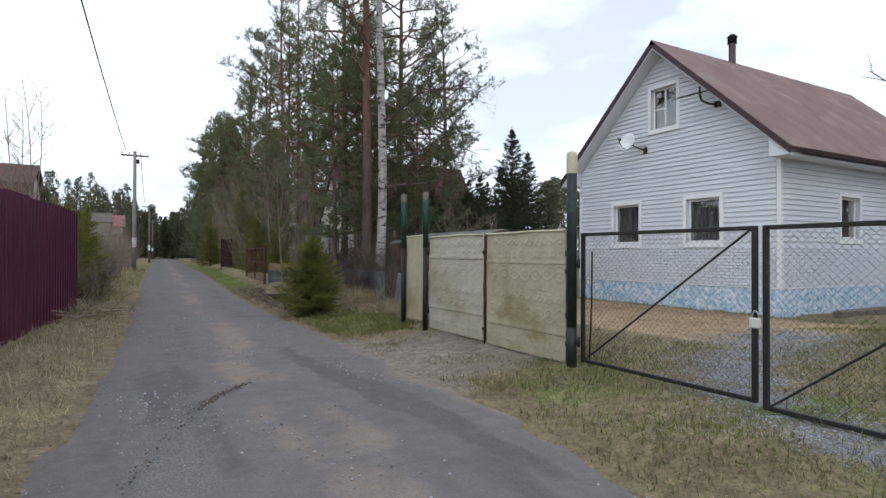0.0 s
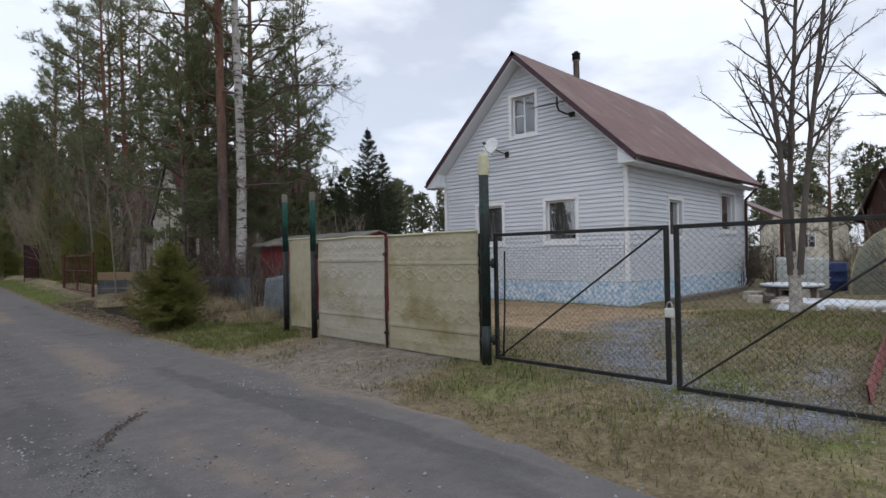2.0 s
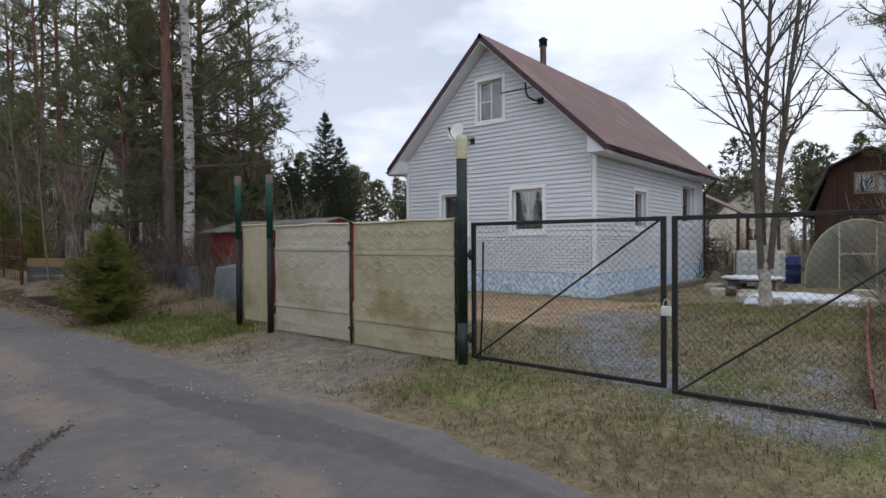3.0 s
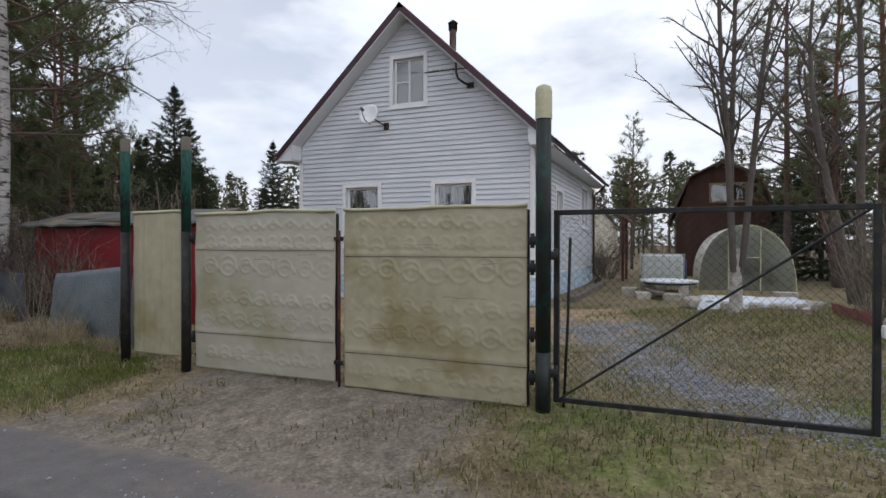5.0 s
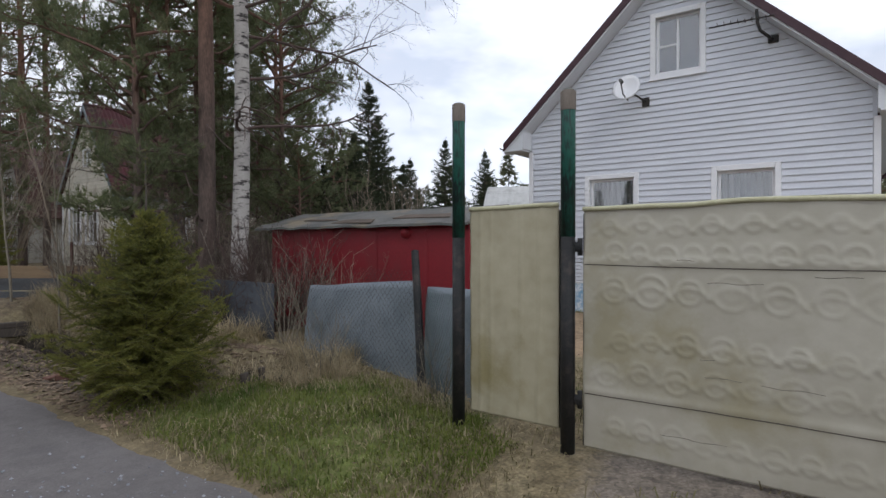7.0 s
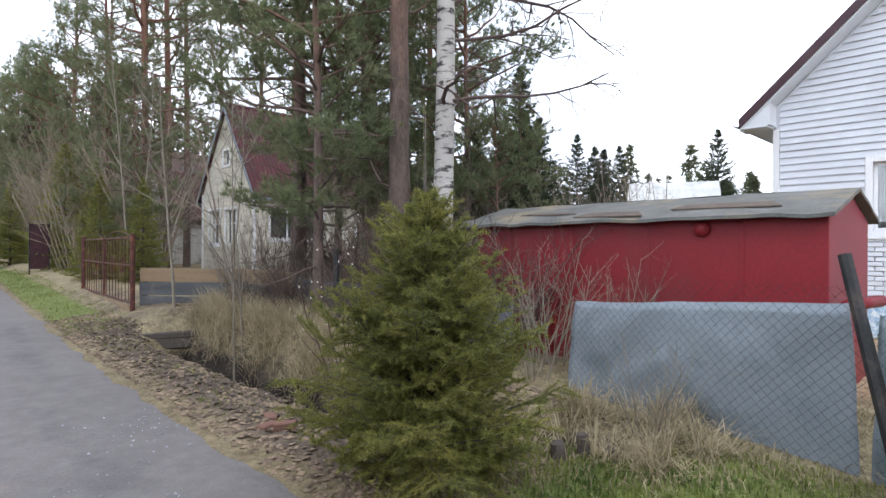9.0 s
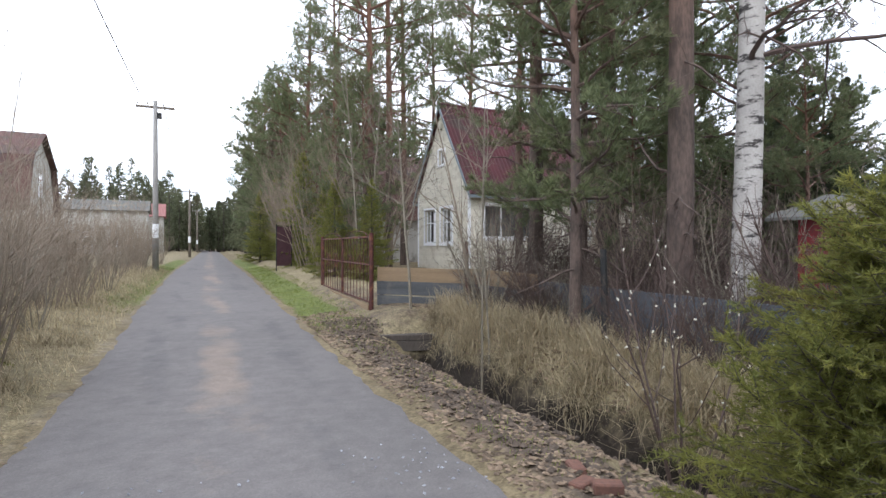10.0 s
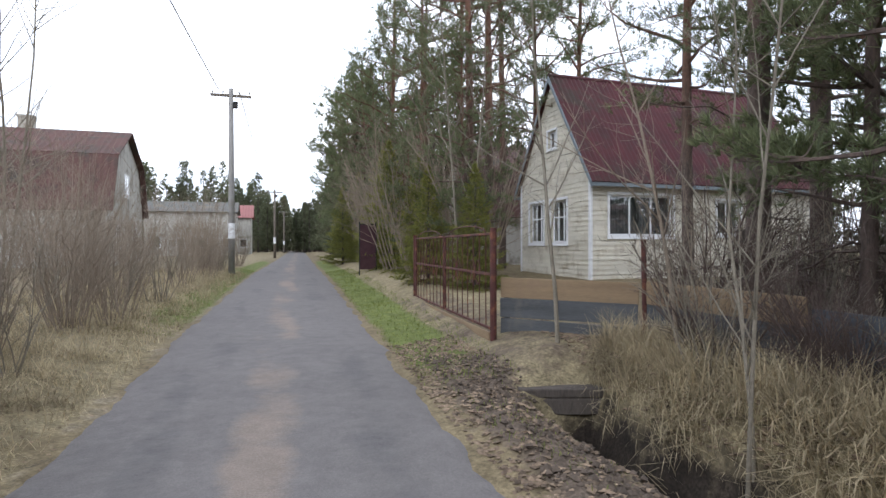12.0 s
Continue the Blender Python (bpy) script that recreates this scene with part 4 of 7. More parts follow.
def yagi():
    A = thing("aerial", (12.405, 8.68, 5.2), "thin metal television aerial on bent wall arm", "aerial")
    b = Buf()
    box(b, (-0.05, -0.09, -0.05), (0.02, 0.07, 0.07))
    part("wall_plate", b, M_BLACK, A)
    b = Buf()
    tube(b, [(-0.03, 0, 0), (-0.25, 0.04, 0.0), (-0.4, 0.15, 0.08), (-0.42, 0.19, 0.22), (-0.42, 0.2, 0.45)], 0.026, 8)
    part("arm", b, M_BLACK, A, "", True)
    b = Buf()
    tube(b, [(-0.42, -0.08, 0.29), (-0.5, 0.95, 0.27)], 0.013, 6)
    for q in np.linspace(0, 1, 9):
        c = np.array([-0.42 - 0.13 * q, -0.05 + 0.85 * q, 0.275])
        tube(b, [c + (-0.11, -0.01, 0), c + (0.11, 0.01, 0)], 0.006, 4)
    part("boom", b, M_WIRE, A)


yagi()


# ---- gates and fences by the lane ----
def gate_post(y, top, r, label, cap, hinges=()):
    x, z = 4.5, gz(4.5, y) - 0.05
    T = thing("gate_post", (x, y, z), label, "post", "gate posts")
    h = top - z
    b = Buf()
    split = 1.62 if not cap else 0.62
    tube(b, [(0, 0, 0), (0, 0, split - z)], r, 16)
    part("lower_shaft", b, M_DARKPOST if cap else M_BLACK, T, "chipped black paint", True)
    b = Buf()
    upper = h - (0.26 if cap else 0.0)
    tube(b, [(0, 0, split - z), (0, 0, upper - 0.012), (0, 0, upper)], [r * 1.005, r * 1.005, r * 0.85], 16)
    part("upper_shaft", b, M_DARKPOST if cap else M_POSTGREEN, T, "peeling green paint over black", True)
    if cap:
        b = Buf()
        lathe(b, (0, 0, h - 0.27), [(r * 1.09, 0), (r * 1.09, 0.22), (r * 0.95, 0.26), (r * 0.5, 0.275), (0, 0.278)], 18)
        part("cap", b, M_CAP, T, "pale yellow plastic cap", True)
    else:
        b = Buf()
        lathe(b, (0, 0, h - 0.14), [(r * 1.06, 0), (r * 1.06, 0.13), (r * 0.7, 0.145), (0, 0.147)], 16)
        part("cap", b, M_POLEWOOD, T, "weathered brown end", True)
    for yy, zz in hinges:
        b = Buf()
        tube(b, [(0.02, yy, zz - z - 0.06), (0.02, yy, zz - z + 0.06)], 0.018, 10)
        box(b, (0.0, min(0, yy), zz - z - 0.035), (0.015, max(0, yy) + 0.03, zz - z + 0.035), 0.003)
        part("hinge", b, M_BLACK, T, "black steel hinge", True)
    return T


gate_post(5.2, 2.77, 0.062, "tall black post with pale yellow cap", True, ((0.095, 0.40), (0.095, 0.75), (0.095, 1.30), (0.095, 1.52), (-0.1, 0.45), (-0.1, 1.4)))
gate_post(9.06, 2.63, 0.05, "green and black steel gate post", False, ((-0.08, 0.5), (-0.08, 1.55)))
gate_post(9.98, 2.67, 0.05, "green and black steel gate post", False)
gate_post(0.72, 2.0, 0.055, "green and black steel gate post", False)


def relief(yy, zz, w, h, rng):
    """Scrollwork pressing softly through the covering sheet."""
    out = np.zeros_like(yy)
    for zc0, r0, step in ((h - 0.12, 0.045, 0.21), (h - 0.31, 0.055, 0.165), (h - 0.55, 0.095, 0.235), (h - 0.88, 0.055, 0.2), (h * 0.33, 0.08, 0.21), (0.17, 0.055, 0.18)):
        y, k = step * 0.55, 0
        while y < w - step * 0.4:
            zc, r = zc0 + rng.uniform(-0.014, 0.014), r0 * rng.uniform(0.72, 1.22)
            d = np.hypot(yy - y, zz - zc)
            q = rng.uniform(0.35, 1.0)
            out += q * 0.0085 * np.exp(-((d - r) / 0.010) ** 2) + q * 0.0035 * np.exp(-((d - r * 0.45) / 0.011) ** 2)
            arc = np.hypot(yy - y, zz - (zc - 0.12))
            out += q * 0.006 * np.exp(-((arc - step * 0.62) / 0.014) ** 2) * (zz > zc - 0.05)
            y += step * rng.uniform(0.94, 1.06)
            k += 1
    return out


def covered_leaf(name, y0, y1, z0, z1, material, label, seed, bars, ornament=True):
    """A gate leaf: steel tube frame, rails and a buckled covering sheet."""
    rng = np.random.default_rng(seed)
    T = thing(name, (4.55, y0, z0), label, "gate", "sheet-covered gate leaves")
    w, h = y1 - y0, z1 - z0
    b = Buf()
    for yy in (0.0, w - 0.04):
        box(b, (-0.005, yy, 0), (0.035, yy + 0.04, h - 0.03))
    for zz in (0.0, h - 0.07):
        box(b, (0.0, 0.04, zz), (0.033, w - 0.04, zz + 0.04))
    part("steel_frame", b, M_BLACK, T)
    ny, nz = max(30, int(w / 0.0135)), 124
    yy, zz = np.meshgrid(np.linspace(0.012, w - 0.012, ny), np.linspace(0.0, h, nz), indexing="ij")
    bow = 0.010 * wob(yy, zz, 3.1, seed) + 0.005 * wob(yy, zz, 9.0, seed + 1)
    for zb in bars:
        bow = bow + 0.006 * np.exp(-((zz - zb) / 0.025) ** 2)
    if ornament:
        bow = bow + relief(yy, zz, w, h, rng)
    else:
        for yf in (0.16, 0.31, 0.57, 0.66):
            bow = bow + 0.008 * np.exp(-((yy - yf - 0.012 * wob(zz, zz * 0, 3.0, yf)) / 0.012) ** 2)
    xx = -0.022 - bow
    top = 0.012 * wob(yy, yy * 0, 4.0, seed) * (zz > h * 0.98)
    v = np.stack([xx, yy, zz + top], -1).reshape(-1, 3)
    i = (np.arange(ny - 1)[:, None] * nz + np.arange(nz - 1)[None]).reshape(-1)
    b = Buf()
    n = len(v)
    back = v + (0.012, 0, 0)
    f = np.concatenate([np.stack([i, i + nz, i + nz + 1, i + 1], -1), np.stack([i, i + 1, i + nz + 1, i + nz], -1) + n])
    rim = [[k, k + 1, n + k + 1, n + k] for k in range(nz - 1)] + [[(ny - 1) * nz + k + 1, (ny - 1) * nz + k, n + (ny - 1) * nz + k, n + (ny - 1) * nz + k + 1] for k in range(nz - 1)]
    rim += [[k * nz + nz - 1, (k + 1) * nz + nz - 1, n + (k + 1) * nz + nz - 1, n + k * nz + nz - 1] for k in range(ny - 1)]
    rim += [[(k + 1) * nz, k * nz, n + k * nz, n + (k + 1) * nz] for k in range(ny - 1)]
    b.add(np.concatenate([v, back]), np.concatenate([f, np.array(rim)]))
    sheet = part("sheet", b, material, T, "stained beige plastic sheet", True)
    b = Buf()
    tube(b, np.stack([np.full(24, -0.028), np.linspace(0.01, w - 0.01, 24), h + 0.004 + 0.012 * wob(np.linspace(0.01, w - 0.01, 24), np.zeros(24), 4.0, seed)], -1), 0.016, 8)
    part("folded_edge", b, M_CAP, sheet, "pale folded top edge", True)
    for zb in bars:
        b = Buf()
        k = int(np.argmin(np.abs(zz[0] - zb + 0.02)))
        tube(b, np.stack([xx[:, k] - 0.0005, yy[:, 0], zz[:, k] + 0.006 * wob(yy[:, 0], yy[:, 0] * 0, 2.2, seed + zb)], -1)[::3], 0.0035, 4)
        part("crease", b, M_BARK, sheet, "dirty crease along a rail")
    for k in range(7 if ornament else 0):
        y0c, zc, lc = rng.uniform(0.1, w - 0.6), rng.uniform(0.1, h - 0.3), rng.uniform(0.08, 0.45)
        iy = np.arange(int(y0c / w * ny), min(ny - 1, int((y0c + lc) / w * ny)))
        iz = int(zc / h * nz)
        b = Buf()
        tube(b, np.stack([xx[iy, iz] - 0.0003, yy[iy, iz], zz[iy, iz] + 0.004 * np.sin(iy * 0.4)], -1), 0.0016, 4)
        part("crease", b, M_BARK, sheet, "short dirty scratch")
    return T


covered_leaf("gate_leaf", 7.19, 8.97, 0.18, 1.81, M_SHEET2, "large gate leaf covered with greyish beige sheet", 3, (0.395, 1.265))
covered_leaf("gate_leaf", 5.33, 7.11, 0.15, 1.81, M_SHEET, "large gate leaf covered with stained beige sheet", 5, (0.35, 1.25))
covered_leaf("wicket_gate", 9.13, 9.90, 0.27, 1.84, M_SHEET, "narrow wicket gate covered with beige sheet", 8, (), False)


def centre_bolt():
    T = thing("drop_bolt", (4.52, 7.15, 0.12), "rusty drop bolt between two gate leaves", "bolt")
    b = Buf()
    tube(b, [(0, 0, 0.0), (0, 0, 1.5)], 0.014, 8)
    part("rod", b, M_RUST, T, "", True)
    for z in (0.25, 1.42):
        b = Buf()
        box(b, (-0.02, -0.05, z - 0.02), (0.0, 0.05, z + 0.02), 0.003)
        part("strap", b, M_BLACK, T)
    b = Buf()
    tube(b, [(0, 0, 1.4), (-0.04, -0.02, 1.45), (-0.05, -0.04, 1.38)], 0.008, 6)
    part("handle", b, M_RUST, T, "", True)


centre_bolt()


def netting(b, p, q, z0, z1, step, r):
    """Chain-link netting between two points on plan: crossing zigzag wires."""
    p, q = np.array(p, float), np.array(q, float)
    w, h = float(np.linalg.norm(q - p)), z1 - z0
    d = (q - p) / w
    n = int((w + h) / step)
    for s in (1, -1):
        for i in range(n + 1):
            c = i * step
            a0, a1 = max(0, c - w), min(h, c)
            if a1 - a0 < 0.02:
                continue
            pts = []
            for zz in (a0, (a0 + a1) / 2, a1):
                u = c - zz if s > 0 else w - (c - zz)
                pts.append((p[0] + d[0] * u + 0.004 * s, p[1] + d[1] * u, z0 + zz))
            tube(b, pts, r, 3, False)


def chain_leaf(y0, y1, z0, z1, brace_up):
    T = thing("chain_link_gate", (4.6, y0, z0), "black steel gate leaf with chain-link netting", "gate", "chain-link gate leaves")
    w, h = y1 - y0, z1 - z0
    for a, c in (((0, 0, 0), (0, 0, h)), ((0, w, 0), (0, w, h))):
        b = Buf()
        box(b, (-0.022, a[1] - 0.022, 0), (0.022, a[1] + 0.022, h), 0.004)
        part("upright", b, M_BLACK, T)
    for z in (0.0, h - 0.04):
        b = Buf()
        box(b, (-0.02, 0.022, z), (0.02, w - 0.022, z + 0.04), 0.004)
        part("rail", b, M_BLACK, T)
    b = Buf()
    ya, yb = (w - 0.03, 0.03) if brace_up else (0.03, w - 0.03)
    tube(b, [(-0.005, ya, 0.03), (-0.005, yb, h - 0.03)], 0.011, 6)
    part("brace", b, M_BLACK, T)
    b = Buf()
    netting(b, (0, 0.02), (0, w - 0.02), 0.02, h - 0.02, 0.066, 0.0012)
    tagged(part("netting", b, M_WIRE, T, "thin rusty chain-link netting", fix=False), kind="stuff")
    return T


chain_leaf(2.955, 5.11, 0.20, 1.77, True)
chain_leaf(0.80, 2.855, 0.16, 1.77, True)


def padlock():
    T = thing("padlock", (4.56, 2.905, 0.90), "small steel padlock on gate chain", "padlock")
    b = Buf()
    box(b, (-0.06, -0.045, -0.03), (-0.025, 0.045, 0.06), 0.008)
    part("body", b, M_TANKWHITE, T)
    b = Buf()
    a = np.linspace(0, math.pi, 10)
    tube(b, [(-0.035, 0.03 * math.cos(q), 0.06 + 0.06 * math.sin(q)) for q in a], 0.007, 6)
    part("shackle", b, M_STEEL, T, "", True)


padlock()


def leaning_iron():
    T = thing("iron_rod", (4.65, 5.06, gz(4.65, 5.06)), "thin dark iron rod leaning by gate", "rod")
    b = Buf()
    tube(b, [(0, 0, 0), (0.01, -0.03, 0.7), (0.0, -0.05, 1.4)], 0.012, 6)
    part("rod", b, M_BLACK, T, "", True)


leaning_iron()


def red_edging():
    pts = [(5.15, 1.42), (6.7, 1.52), (8.3, 1.6), (9.9, 1.66), (11.4, 1.72)]
    T = thing("garden_edging", (5.15, 1.42, 0), "low red corrugated garden edging", "edging")
    for (xa, ya), (xb, yb) in zip(pts, pts[1:]):
        n = 40
        t = np.linspace(0, 1, n)
        x, y = xa + (xb - xa) * t, ya + (yb - ya) * t + 0.012 * np.sin(t * 90)
        z = ground_z(x, y)
        lo = np.stack([x, y, z - 0.05], -1)
        hi = np.stack([x, y + 0.03, z + 0.17], -1)
        b = Buf()
        v = np.concatenate([lo, hi, lo + (0, 0.012, 0), hi + (0, 0.012, 0)]) - (5.15, 1.42, 0)
        f = [[i, i + 1, n + i + 1, n + i] for i in range(n - 1)] + [[2 * n + i, 3 * n + i, 3 * n + i + 1, 2 * n + i + 1] for i in range(n - 1)] + [[n + i, n + i + 1, 3 * n + i + 1, 3 * n + i] for i in range(n - 1)]
        b.add(v, np.array(f))
        part("strip", b, M_EDGING, T, "", False, False)


red_edging()


# ---- red garage, leaning sheet, old fences ----
def red_garage():
    T = thing("red_garage", (7.1, 11.61, 0.1), "low red sheet-metal garage with felt roof", "garage")
    Ly, Lx = 4.2, 1.85
    b = Buf()
    box(b, (0, 0, -0.1), (0.05, Ly, 1.74))
    part("wall", b, M_REDSHED, T)
    for y in np.linspace(0.7, Ly - 0.6, 4):
        b = Buf()
        box(b, (-0.012, y, -0.1), (-0.001, y + 0.035, 1.72), 0.003)
        part("seam", b, M_REDSHED, T)
    for yy in (0.0, Ly - 0.05):
        b = Buf()
        x0, x1 = 0.051, Lx
        hexa(b, [(x0, yy, -0.1), (x1, yy, -0.1), (x1, yy, 1.74), (x0, yy, 1.74), (x0, yy + 0.05, -0.1), (x1, yy + 0.05, -0.1), (x1, yy + 0.05, 1.74), (x0, yy + 0.05, 1.74)])
        b.add([(0.05, yy, 1.741), (Lx, yy, 1.741), (Lx / 2, yy, 2.0), (0.05, yy + 0.05, 1.741), (Lx, yy + 0.05, 1.741), (Lx / 2, yy + 0.05, 2.0)], [[0, 1, 2], [3, 5, 4]])
        part("gable_wall", b, M_REDSHED, T)
    b = Buf()
    box(b, (Lx - 0.05, 0.05, -0.1), (Lx, Ly - 0.05, 1.74))
    part("wall", b, M_REDSHED, T)
    for s in (0, 1):
        n, m = 40, 10
        yy, q = np.meshgrid(np.linspace(-0.08, Ly + 0.25, n), np.linspace(0, 1, m), indexing="ij")
        xe = -0.16 if not s else Lx + 0.16
        xx = xe + (Lx / 2 - xe) * q + 0.02 * wob(yy, q, 5, s)
        zz = 1.735 + 0.28 * q + 0.012 * wob(yy, q * 2, 4, s + 1) - 0.03 * (q < 0.05) * (0.5 + 0.5 * wob(yy, yy, 3, 2))
        v = np.stack([xx, yy, zz], -1).reshape(-1, 3)
        i = (np.arange(n - 1)[:, None] * m + np.arange(m - 1)[None]).reshape(-1)
        b = Buf()
        N = len(v)
        rim = [[k * m, (k + 1) * m, N + (k + 1) * m, N + k * m] for k in range(n - 1)] + [[k, k + 1, N + k + 1, N + k] for k in range(m - 1)]
        b.add(np.concatenate([v, v + (0, 0, 0.035)]), np.concatenate([np.stack([i, i + 1, i + m + 1, i + m], -1), np.stack([i, i + m, i + m + 1, i + 1], -1) + N, np.array(rim)]))
        part("roof_slope", b, M_FELT, T, "torn grey roofing felt")
    b = Buf()
    for y0, y1, q0, q1 in ((0.4, 1.5, 0.25, 0.5), (1.7, 2.6, 0.05, 0.3), (2.7, 3.6, 0.3, 0.42)):
        p = lambda y, q: (-0.16 + (Lx / 2 + 0.16) * q, y, 1.735 + 0.28 * q + 0.052)
        hexa(b, [p(y0, q0), p(y1, q0 + 0.04), p(y1 - 0.1, q1), p(y0 + 0.15, q1 - 0.03)] + [tuple(np.array(p(*a)) - (0, 0, 0.012)) for a in ((y0, q0), (y1, q0 + 0.04), (y1 - 0.1, q1), (y0 + 0.15, q1 - 0.03))])
    part("felt_patch", b, M_EARTH, T, "loose dark felt strips")
    b = Buf()
    lathe(b, (0, 0, 0), [(0.075, -0.03), (0.09, 0.0), (0.075, 0.05), (0.03, 0.07), (0, 0.072)], 14)
    R = np.array(pose(0, 0, 0, 0, -90, 0).to_3x3())
    b.v = [v @ R.T + np.array([-0.0, 1.1, 1.64]) for v in b.v]
    part("vent", b, M_REDSHED, T, "round red vent cover", True)
    b = Buf()
    tube(b, [(-0.05, -0.15, 0.95), (0.7, -0.28, 0.95)], 0.055, 10)
    part("pipe", b, M_REDSHED, T, "red pipe end", True)


red_garage()


def leaning_sheet(name, p, q, z_top, lean, material, label, rise=0.0):
    p, q = np.array(p, float), np.array(q, float)
    w = float(np.linalg.norm(q - p))
    T = thing(name, (p[0], p[1], gz(p[0], p[1]) - 0.05), label, "metal sheet", "", math.degrees(math.atan2(q[1] - p[1], q[0] - p[0])))
    n, m = 40, 14
    u, t = np.meshgrid(np.linspace(0, w, n), np.linspace(0, 1, m), indexing="ij")
    h = z_top - gz(p[0], p[1]) + 0.05
    yy = lean * t + 0.03 * wob(u, t, 2.0, 1.0) + 0.012 * wob(u, t * 2, 6.0, 2.0)
    zz = t * (h + rise * (1 - u / w) - 0.03 * u / w + 0.008 * wob(u, u * 0, 4.0, 1.0))
    uu = u - 0.10 * (1 - t) * (u < 0.1)
    v = np.stack([uu, yy, zz], -1).reshape(-1, 3)
    N = len(v)
    i = (np.arange(n - 1)[:, None] * m + np.arange(m - 1)[None]).reshape(-1)
    b = Buf()
    rim = [[k * m + m - 1, (k + 1) * m + m - 1, N + (k + 1) * m + m - 1, N + k * m + m - 1] for k in range(n - 1)] + [[k, k + 1, N + k + 1, N + k] for k in range(m - 1)] + [[(n - 1) * m + k, (n - 1) * m + k + 1, N + (n - 1) * m + k + 1, N + (n - 1) * m + k] for k in range(m - 1)]
    b.add(np.concatenate([v, v + (0, 0.006, 0)]), np.concatenate([np.stack([i, i + m, i + m + 1, i + 1], -1), np.stack([i, i + 1, i + m + 1, i + m], -1) + N, np.array(rim)]))
    part("sheet", b, material, T, "", True)
    return T


leaning_sheet("grey_sheet", (5.42, 11.2), (5.95, 13.56), 1.03, -0.10, M_GALV, "dented grey galvanised sheet leaning on netting", 0.16)
leaning_sheet("grey_sheet", (5.05, 10.02), (5.36, 11.04), 1.16, -0.06, M_GALV, "dark grey sheet behind chain-link netting")


def fence_stake(p, top, r, label, material):
    T = thing("fence_stake", (*p[:2], gz(*p[:2]) - 0.05), label, "post")
    b = Buf()
    q = np.array(top) - np.array([p[0], p[1], gz(*p[:2]) - 0.05])
    tube(b, [(0, 0, 0), q * 0.5 + (0.01, 0.005, 0), q], [r, r * 0.95, r * 0.9], 8)
    part("shaft", b, material, T)
    return T


fence_stake((5.12, 10.84), (5.45, 11.2, 1.50), 0.045, "leaning charred wooden fence stake", M_BLACK)
fence_stake((5.95, 21.24), (5.95, 21.26, 1.62), 0.035, "rusty steel fence post", M_RUST)
fence_stake((5.6, 17.1), (5.58, 17.12, 1.5), 0.045, "black steel fence post before slate panels", M_BLACK)
fence_stake((7.25, 21.04), (7.3, 21.1, 1.75), 0.10, "dark charred wooden fence stake", M_BARK)


def wire_fence():
    T = thing("wire_fence", (4.53, 10.02, 0), "old chain-link netting fence beside wicket gate", "fence")
    b = Buf()
    netting(b, (0.0, 0.0), (0.80, 1.0), gz(4.6, 10.2), 1.15, 0.07, 0.0011)
    tagged(part("netting", b, M_POSTGREEN, T, "green chain-link netting", fix=False), kind="stuff")
    b = Buf()
    netting(b, (0.83, 1.05), (1.28, 3.45), gz(5.4, 12) - 0.02, 1.30, 0.075, 0.0012)
    tagged(part("netting", b, M_WIRE, T, "grey chain-link netting", fix=False), kind="stuff")


wire_fence()


def board_run(name, p, q, boards, label, group=""):
    """Boards laid between two points on plan, each its own piece."""
    p, q = np.array(p, float), np.array(q, float)
    w = float(np.linalg.norm(q - p))
    T = thing(name, (p[0], p[1], 0), label, "fence", group, math.degrees(math.atan2(q[1] - p[1], q[0] - p[0])))
    for z0, z1, material, sag in boards:
        b = Buf()
        m = pose(0, 0, 0, 0, math.degrees(math.atan2(sag, w)), 0)
        box(b, (0, -0.012, z0), (w, 0.016, z1), 0.004, m)
        part("board", b, material, T)
    for u in np.arange(0.05, w, 1.3):
        b = Buf()
        box(b, (u, 0.02, -0.1), (u + 0.06, 0.08, boards[0][1] - 0.03))
        part("post", b, M_BARK, T)
    return T


BOARDS = [(0.85, 1.12, M_TANBOARD, 0.02), (0.58, 0.84, M_GREYBOARD, 0.0), (0.32, 0.57, M_GREYBOARD, 0.03), (0.05, 0.31, M_GREYBOARD, 0.01)]
board_run("plank_fence", (4.66, 22.62), (5.93, 21.34), BOARDS, "plank fence with tan top board over dark planks", "plank fences")
board_run("plank_fence", (5.97, 21.30), (6.12, 19.25), BOARDS, "plank fence with tan top board over dark planks", "plank fences")
SLABS = [(-0.1, 1.0, M_SLATE, 0.0)]
for ya, yb in ((19.2, 17.6), (17.57, 16.0), (15.97, 14.3)):
    board_run("slate_fence", (6.14 - 0.03 * (19.2 - ya), ya), (6.14 - 0.03 * (19.2 - yb), yb), SLABS, "dark grey flat slate fence panel", "slate fence panels")


